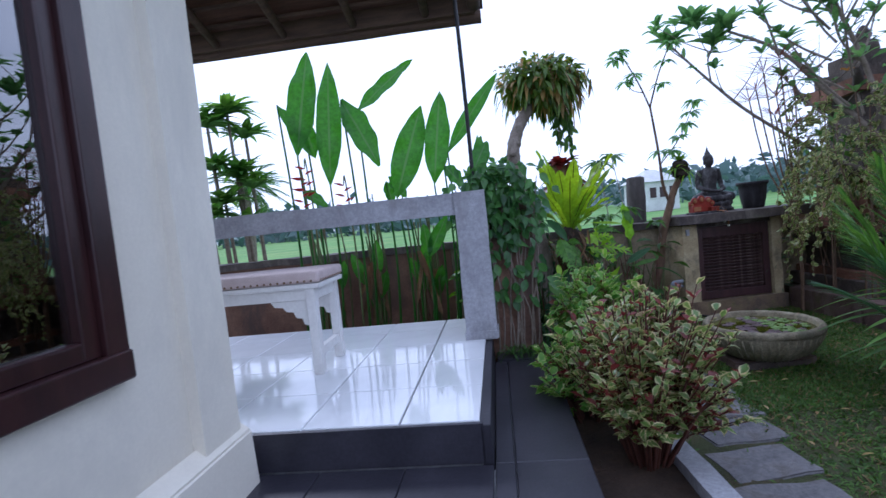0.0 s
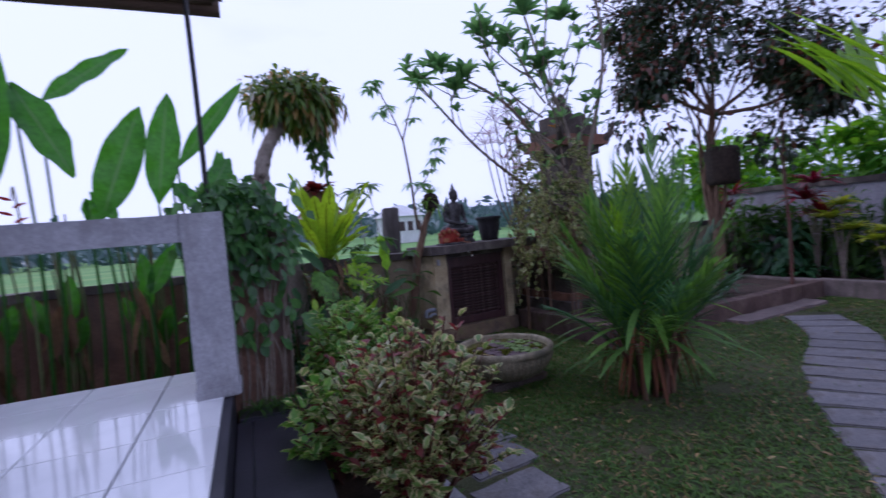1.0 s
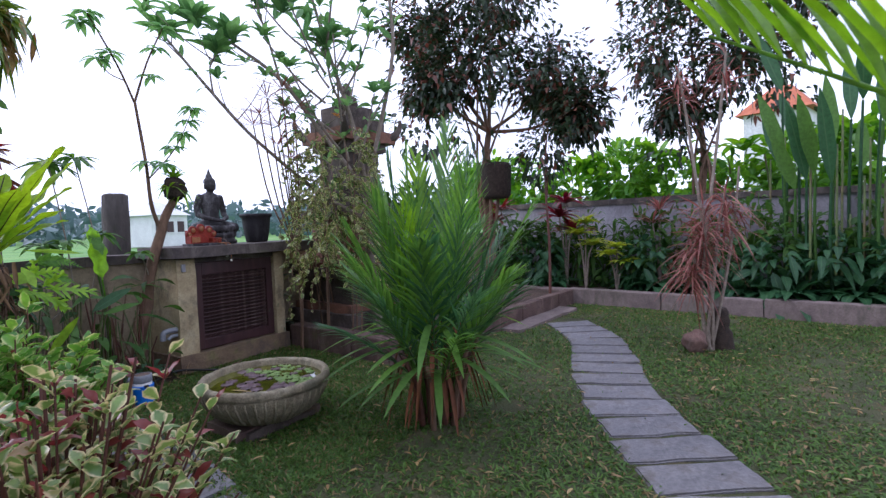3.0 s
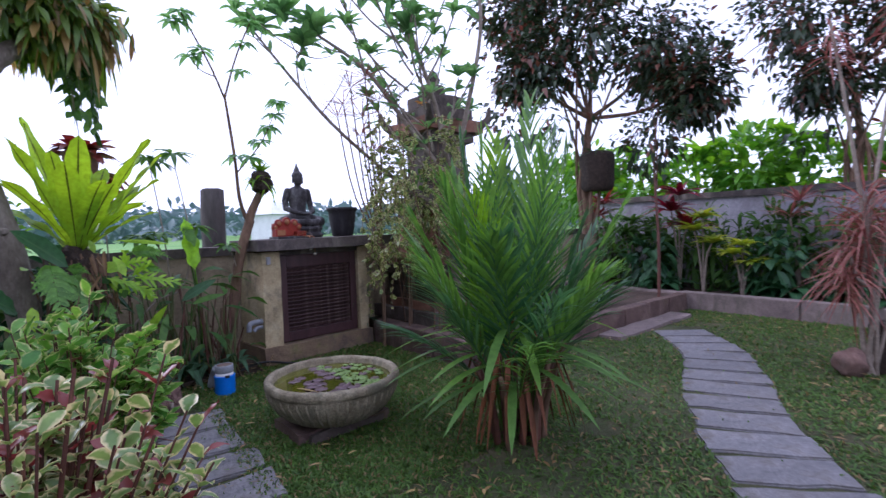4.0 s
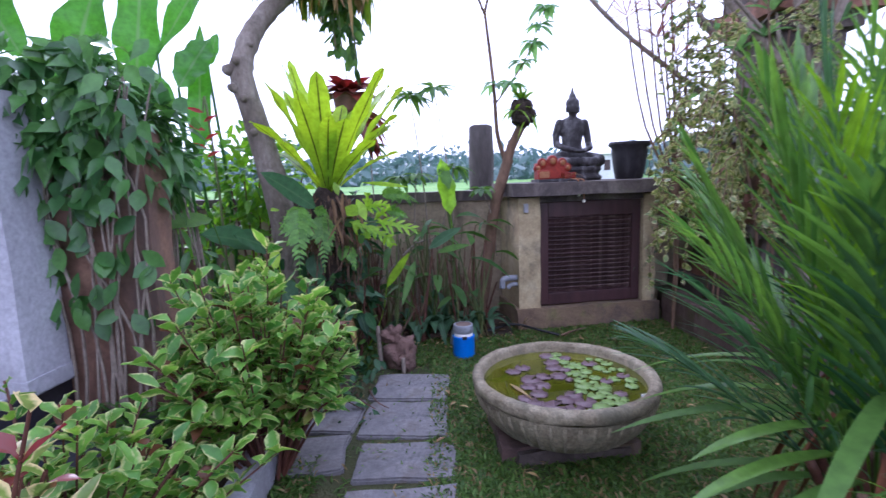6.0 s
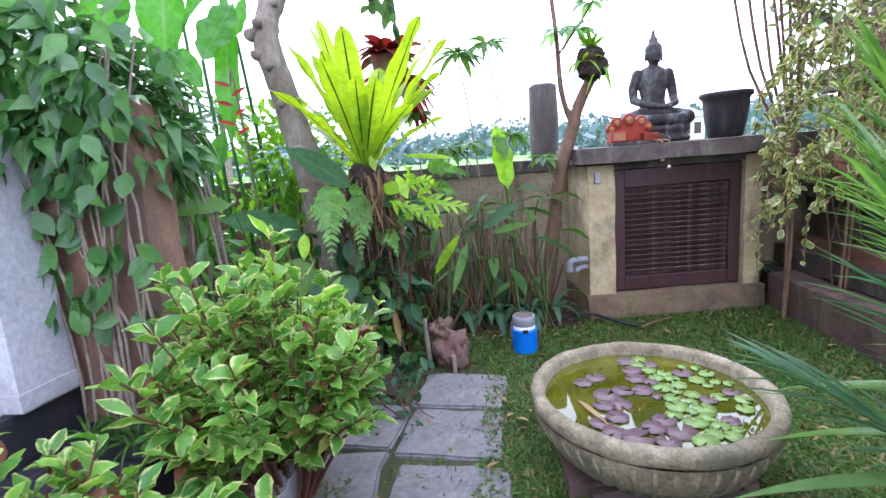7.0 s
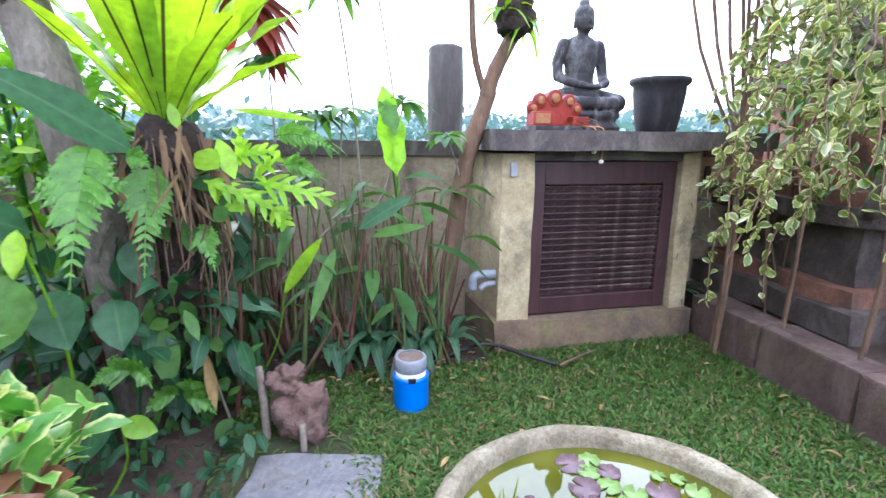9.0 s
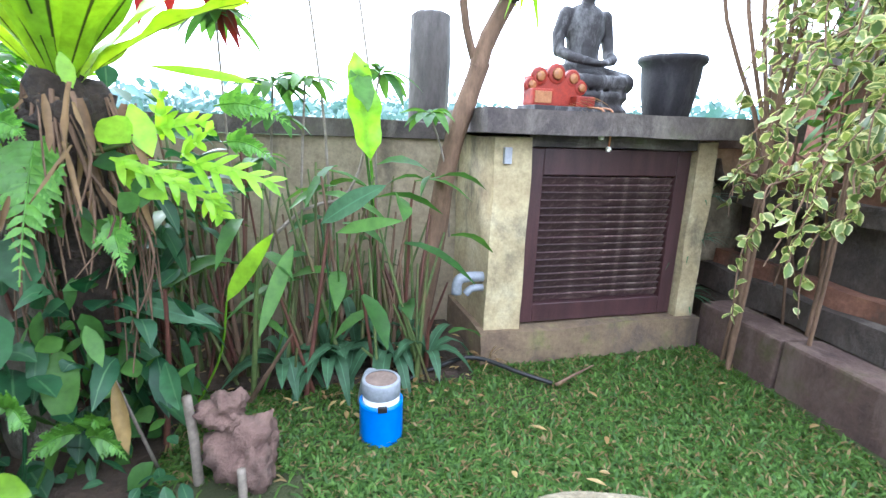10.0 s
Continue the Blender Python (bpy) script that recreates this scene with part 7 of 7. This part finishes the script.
# ---------------------------------------------------------------- planting bed along the east wall
def cordyline(at, h, mat_leaf, label, n=28, L=0.42, W=0.075, heads=1, stem="twig"):
    th = thing("cordyline", label, "plant", at=at)
    hs = [(0.10 * math.cos(k * 2.4) * (k > 0), 0.10 * math.sin(k * 2.4) * (k > 0), h * (1 - 0.16 * k)) for k in range(heads)]
    limbs("stem", [([(0, 0, 0), (q[0] * 0.4, q[1] * 0.4, h * 0.5), q] , 0.016, 0.010) for q in hs], stem, th)
    heads_of("leaf_head", [rosette(q, n, L, W, 0.55, 0.4, LANCE) for q in hs], mat_leaf, th)
    return th

cordyline((7.20, 3.45, 0.1), 1.25, "redleaf", "crimson-leaved cordyline in the bed", heads=3)
cordyline((7.05, 3.10, 0.1), 0.95, "yellow", "yellow-green leafed plant in the bed", 24, 0.30, 0.08, 3)
cordyline((7.0, 2.65, 0.1), 0.62, "yellow", "yellow-leaved croton in the bed", 22, 0.26, 0.08, 3)
cordyline((7.35, 2.2, 0.1), 1.1, "rust", "rust-leaved cordyline in the bed", 30, 0.45, 0.03, 2)
cordyline((7.2, 4.1, 0.1), 0.9, "mid", "green cordyline in the bed", 30, 0.45, 0.07, 3)
cordyline((7.3, 4.6, 0.1), 1.2, "bromel", "dark maroon cordyline in the bed", 30, 0.42, 0.06, 2)
for y_ in (1.5, 0.95, 0.4, -0.15, -0.7, -1.3, 3.75, 2.35):
    pl = thing("peace_lily", "dark glossy broad-leaved plant in the bed", "plant", "broad-leaved plants in the bed", at=(7.0 + 0.15 * rng.random(), y_, 0.12))
    leaves("foliage", [rosette((dx, dy, 0.05), 22, 0.52, 0.13, 0.75, 0.7, OVAL) for dx, dy in ((0, 0), (0.15, 0.2), (-0.1, -0.2), (0.2, -0.1))] + [leaf_cloud(90, (0.05, 0, 0.45), (0.3, 0.34, 0.28), 0.2, 0.085, 0.2, 0.6)], "dark", pl)
tallh = thing("heliconia_clump", "towering banana-like heliconias at the end of the bed", "plant", at=(7.40, 0.15, 0.1))
for k in range(24):
    a = k * 2.4
    bx_, by_ = 0.35 * math.cos(a), 0.65 * math.sin(a)
    h = rng.uniform(1.2, 2.4)
    part("leaf", joined("leaf", blade_leaf((bx_, by_, 0), (bx_ * 1.1, by_ * 1.1, h), (bx_ * 1.6 + 0.1 * math.cos(a), by_ * 1.5, h + rng.uniform(0.6, 0.95)), 0.15, 0.05, PADDLE, 0.02, 0.04, (-0.9, -0.3, 0.2)), True), "dark" if k % 2 else "mid", tallh)
limbs("cane", [([(x, y_, 0), (x, y_, 0.8), (x + 0.05, y_, h)], 0.016, 0.010) for x, y_, h in zip(rng.uniform(-0.3, 0.3, 24), rng.uniform(-0.8, 0.9, 24), rng.uniform(0.9, 2.2, 24))], "greenstem", tallh)
bshr = thing("dark_shrub", "dark small-leaved shrub beside the heliconias", "shrub", at=(7.4, -0.9, 0.1))
limbs("stem", [([(0, 0, 0), (0.1 * i - 0.2, 0.1 * i - 0.2, 0.7), (0.2 * i - 0.4, 0.15 * i - 0.3, 1.5)], 0.012, 0.005) for i in range(5)], "brownbark", bshr)
leaves("foliage", [leaf_cloud(900, (0, 0, 1.5), (0.5, 0.7, 0.8), 0.10, 0.045, 0.1, 0.4, shell=0.2)], "dark", bshr)

bedfill = thing("bed_shrub", "thick mixed green planting filling the bed", "shrub", at=(7.45, 3.2, 0.1))
limbs("stem", [([(0.08 * (i % 3) - 0.1, 0.2 * i - 3.6, 0), (0, 0.2 * i - 3.6, 0.4), (0.1 * (i % 2), 0.2 * i - 3.55, 0.9)], 0.010, 0.005) for i in range(27)], "greenstem", bedfill)
leaves("foliage", [leaf_cloud(170, (0.05, y_, 0.60 + 0.18 * math.sin(y_ * 5)), (0.34, 0.40, 0.55), 0.20, 0.06, 0.5, 0.5, shell=0.25) for y_ in np.arange(-3.7, 1.7, 0.42)] + [rosette((0.1, y_, 0.55), 16, 0.5, 0.05, 0.9, 0.5, STRAP) for y_ in np.arange(-3.5, 1.7, 0.5)], "mid", bedfill)
sap = thing("sapling", "thin reddish sapling at the platform corner", "tree", at=(6.28, 3.28, 0))
limbs("stem", [([(0, 0, -0.02), (0.02, 0, 0.8), (-0.02, 0.02, 1.7), (0.05, 0, 2.3)], 0.022, 0.008), ([(0, 0, 1.4), (0.2, 0.1, 1.8), (0.3, 0.1, 2.2)], 0.008, 0.004), ([(0, 0, 1.5), (-0.2, -0.1, 1.9), (-0.3, -0.1, 2.3)], 0.008, 0.004)], "redstem", sap)
leaves("crown", [leaf_cloud(420, (0.0, 0.0, 2.05), (0.45, 0.45, 0.5), 0.075, 0.04, 0.0, 0.4, shell=0.2, hole=0.42)], "crown", sap)
sprig = thing("dry_grass_tuft", "pale dry grass tuft at the foot of the housing", "plant", at=(2.19, 4.40, 0.02))
heads_of("tuft", [rosette((0, 0, 0), 11, 0.17, 0.007, 0.95, 0.5, LANCE), rosette((0.02, 0.01, 0), 7, 0.11, 0.006, 0.5, 0.6, LANCE)], "straw", sprig)
curl = thing("dry_hanging_leaf", "pale curled dry leaf hanging beside the ornament", "leaf", at=(1.10, 3.83, 0.0))
part("stem", tube_mesh("stem", [(0.03, 0.10, 0.0), (0.01, 0.05, 0.18), (0.0, 0.0, 0.33)], 0.005, 0.003, 6, 8), "twig", curl)
part("leaf", joined("leaf", [blades([(0.0, 0.0, 0.33)], [(0.12, -0.15, -0.9)], (0.3, -0.9, 0.2), 0.17, 0.035, 0.15, OVAL, 0.6, 0.2)], True), "straw", curl)
gapfern = thing("gap_fern", "small grassy fern beside the pump housing", "plant", at=(3.2, 4.62, 0))
heads_of("tuft", [rosette((0, 0, z), 22, 0.22, 0.014, 0.6, 0.6, LANCE) for z in (0.2, 0.45, 0.65)], "strap", gapfern)
limbs("stem", [([(0, 0, 0), (0.01, 0, 0.3), (0, 0, 0.66)], 0.010, 0.006)], "twig", gapfern)

# red dracaena on the lawn
drac = thing("red_dracaena", "multi-stemmed dracaena with rust-red spiky heads", "plant", at=(4.97, 1.22, 0.0))
DH = [(0.10, 0.05, 1.02), (-0.06, 0.02, 1.18), (0.15, -0.1, 1.30), (0.02, 0.22, 2.35), (0.10, -0.12, 2.42), (-0.1, 0.1, 0.86)]
limbs("stem", [([(0.03 * math.cos(k), 0.03 * math.sin(k), -0.02), (0.04 * math.cos(k * 2), 0.05 * math.sin(k * 2), 0.5), ((h[0]) * 0.6, h[1] * 0.6, h[2] * 0.75), h], 0.016, 0.009) for k, h in enumerate(DH)] + [([(0.0, -0.02, 0), (0.05, -0.12, 0.6), (0.12, -0.18, 1.15), (0.16, -0.2, 1.5)], 0.014, 0.008)], "twig", drac)
for h in DH:
    n_ = 95 if h[2] < 2 else 36
    D = rand_dirs(n_, 0.25)
    part("leaf_head", joined("leaf_head", [blades(np.array(h) + D * 0.02 - UP * (rng.random(n_) * 0.34)[:, None], D, UP + rng.normal(size=(n_, 3)) * 0.3, rng.uniform(0.22, 0.36, n_) * (1 if h[2] < 2 else 0.7), 0.015, rng.uniform(0.1, 0.9, n_), LANCE, 0.2)], True), "rust", drac)
part("stump", tube_mesh("stump", [(0.12, -0.08, -0.03), (0.11, -0.06, 0.15), (0.10, -0.05, 0.34)], 0.11, 0.07, 11, 10, 0.2), "fibre", drac)
part("stump", lumpy((-0.10, 0.08, 0.08), (0.10, 0.09, 0.10), 0.35, 3, 7), "carved", drac, "reddish stone at the foot")

# ---------------------------------------------------------------- beyond the walls
hedge = thing("tall_hedge", "bright mass of leafy plants beyond the wall, sunlight painted into the green", "hedge", at=(9.6, 2.6, 0.0))
limbs("stem", [([(rng.uniform(-0.5, 0.5), y_, -0.1), (0, y_, 1.0), (rng.uniform(-0.4, 0.4), y_ + 0.1, 2.0)], 0.03, 0.012) for y_ in np.arange(-5.5, 4.5, 0.5)], "greenstem", hedge)
# The hedge's sunlit look comes from its leaf colour.
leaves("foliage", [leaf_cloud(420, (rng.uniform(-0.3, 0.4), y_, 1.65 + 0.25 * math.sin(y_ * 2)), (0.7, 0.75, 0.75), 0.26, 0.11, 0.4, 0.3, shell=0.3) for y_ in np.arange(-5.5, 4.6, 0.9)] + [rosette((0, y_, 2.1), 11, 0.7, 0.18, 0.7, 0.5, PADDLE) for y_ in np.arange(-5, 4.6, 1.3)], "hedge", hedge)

def far_house(at, w, d, h, label, roof_mat, turn=0.0, hip=1.6):
    th = thing("house", label, "house", at=pose(*at, 0, 0, turn))
    part("wall", box(-w / 2, w / 2, -d / 2, d / 2, 0, h, 0.02, 1), "farwall", th)
    bm = bmesh.new()
    o = 0.35
    q = [bm.verts.new(v) for v in ((-w / 2 - o, -d / 2 - o, h), (w / 2 + o, -d / 2 - o, h), (w / 2 + o, d / 2 + o, h), (-w / 2 - o, d / 2 + o, h), (-w * 0.16, 0, h + hip), (w * 0.16, 0, h + hip))]
    for f in ((0, 1, 5, 4), (1, 2, 5), (2, 3, 4, 5), (3, 0, 4), (3, 2, 1, 0)):
        bm.faces.new([q[i] for i in f])
    part("roof", bm, roof_mat, th)
    for sx in (-0.3, 0.0, 0.3):
        wn_ = part("window", box(w * sx - 0.45, w * sx + 0.45, -d / 2 - 0.04, -d / 2 + 0.02, h * 0.45, h * 0.8, 0.02, 1), "framewood", th)
        part("sill", box(w * sx - 0.5, w * sx + 0.5, -d / 2 - 0.10, -d / 2 - 0.041, h * 0.42, h * 0.45, 0.01, 1), "farwall", wn_)
    return th

far_house((33.8, 2.5, 0.0), 2.9, 2.9, 6.5, "pale house with an orange hipped tile roof beyond the hedge", "rooftile", 80, 1.6)
far_house((24.9, 62.7, -0.4), 4.6, 4.6, 3.6, "pale low house in the fields under the treeline", "farwall", 15, 1.6)
coco = thing("coconut_palm", "distant coconut palm standing in the fields", "palm", at=(-11.8, 27.1, -0.4))
part("trunk", tube_mesh("trunk", [(0, 0, 0), (0.15, 0, 2.0), (0.1, 0, 4.6)], 0.20, 0.13, 10, 12), "bark", coco)
for i in range(20):
    a, e = i * 2.4, 0.9 - 0.065 * i
    part("frond", joined("frond", frond_piece((0.1, 0, 4.6), (math.cos(a) * math.cos(e), math.sin(a) * math.cos(e), math.sin(e)), 2.5, 0.35, 26, 0.75, 0.06, 0.0, 0.12, 0.03), True), "mid", coco)
leaves_far = []
for i in range(900):
    az = rng.uniform(-0.9, 1.75)
    D = rng.uniform(110, 260)
    x, y_ = D * math.sin(az), D * math.cos(az)
    hgt = D * (0.030 + 0.022 * (0.5 + 0.5 * noise.noise(Vector((az * 5, 0, 0)))) + 0.014 * noise.noise(Vector((az * 30, 1, 0))))
    leaves_far.append((x, y_, hgt * rng.uniform(0.15, 1.0)))
FP = np.array(leaves_far)
nf = len(FP)
rep = 14
BP = np.repeat(FP, rep, 0) + rng.normal(size=(nf * rep, 3)) * (3.0, 3.0, 1.3)
BP[:, 2] = np.maximum(BP[:, 2], -0.2)
# The woods get their haze from the leaf colour alone.
woods = leaves("far_woods", blades(BP, rand_dirs(len(BP), 0.3), rand_dirs(len(BP)), rng.uniform(2, 4.5, len(BP)), rng.uniform(1.0, 2.2, len(BP)), 0.2, SMALL, 0.1), "painted_haze")
tagged(woods, "blue-green line of distant woods and palms, haze painted into the colour", "woods")
hx = np.linspace(-1.1, 1.9, 120)
hv = []
for az in hx:
    top = 300 * (0.020 + 0.018 * noise.noise(Vector((az * 2.2, 7, 0))) + 0.010 * noise.noise(Vector((az * 8, 3, 0))) + 0.02)
    hv += [(300 * math.sin(az), 300 * math.cos(az), -1.0), (330 * math.sin(az), 330 * math.cos(az), top)]
hi = np.arange(119)
# The hills carry the same painted haze colour.
hill = part("backdrop", mesh_of("backdrop", np.array(hv), np.stack([hi * 2, hi * 2 + 2, hi * 2 + 3, hi * 2 + 1], -1)), "painted_haze")
tagged(hill, "low wooded hills on the horizon, haze painted into the colour", "hills", kind="structure")

# ---------------------------------------------------------------- grass
def on_lawn(x, y_):
    ok = ~((x < 2.1) & (y_ > 4.32)) & ~((x > 3.2) & (y_ > 3.06)) & ~((x < 0.95)) & ~((x < 1.12) & (y_ > 3.54)) & ~((x > 4.7) & (x < 6.2) & (y_ > 2.85)) & ~((x > 2.1) & (x < 3.1) & (y_ > 4.5))
    dd = np.full(len(x), 9.0)
    for p in line[::8]:
        dd = np.minimum(dd, np.hypot(x - p[0], y_ - p[1]))
    ok &= (dd > 0.24) | (rng.random(len(x)) < 0.02)
    row = (np.abs(x - (1.16 + 0.07 * np.clip(y_ - 1.2, 0, 3))) < 0.205) & (y_ > 0.5) & (y_ < 3.87)
    ok &= ~row | (rng.random(len(x)) < 0.03)
    ok &= ~((np.abs(x - 1.01) < 0.15) & (y_ > 2.98) & (y_ < 3.62))
    return ok

def grass(n, x0, x1, y0, y1, L, W):
    x, y_ = rng.uniform(x0, x1, n), rng.uniform(y0, y1, n)
    dens = np.array([noise.noise(Vector((a * 2.3, b * 2.3, 5))) for a, b in zip(x, y_)])
    k = on_lawn(x, y_) & (dens > -0.30 - 0.25 * rng.random(n))
    x, y_ = x[k], y_[k]
    m = len(x)
    d = np.stack([rng.normal(size=m) * 0.75, rng.normal(size=m) * 0.75, 0.35 + 0.6 * rng.random(m)], -1)
    return blades(np.stack([x, y_, np.zeros(m)], -1), d, UP + rng.normal(size=(m, 3)) * 0.2, L * rng.uniform(0.6, 1.3, m), W * rng.uniform(0.7, 1.3, m), 0.5, (0.7, 1.0, 0.05), 0.0, 0.0, True)

nd = 420
dx_, dy_ = rng.uniform(1.0, 6.4, nd), rng.uniform(-0.8, 4.4, nd)
kd = on_lawn(dx_, dy_)
fallen = leaves("fallen_leaves", blades(np.stack([dx_, dy_, np.full(nd, 0.03)], -1)[kd], np.stack([rng.normal(size=nd), rng.normal(size=nd), 0.1 * rng.random(nd)], -1)[kd], UP, rng.uniform(0.03, 0.06, nd)[kd], 0.016, 0.1, OVAL, 0.25), "straw")
tagged(fallen, "scattered dry leaves on the lawn", "fallen leaves")
gr = leaves("grass", [grass(120000, 0.95, 3.3, 2.2, 4.55, 0.055, 0.0062), grass(95000, 0.95, 6.6, -1.2, 3.1, 0.056, 0.0085), grass(15000, 0.95, 6.6, -4.0, -1.2, 0.06, 0.016)], "grass")
tagged(gr, "short uneven lawn grass with dry tips", "grass")
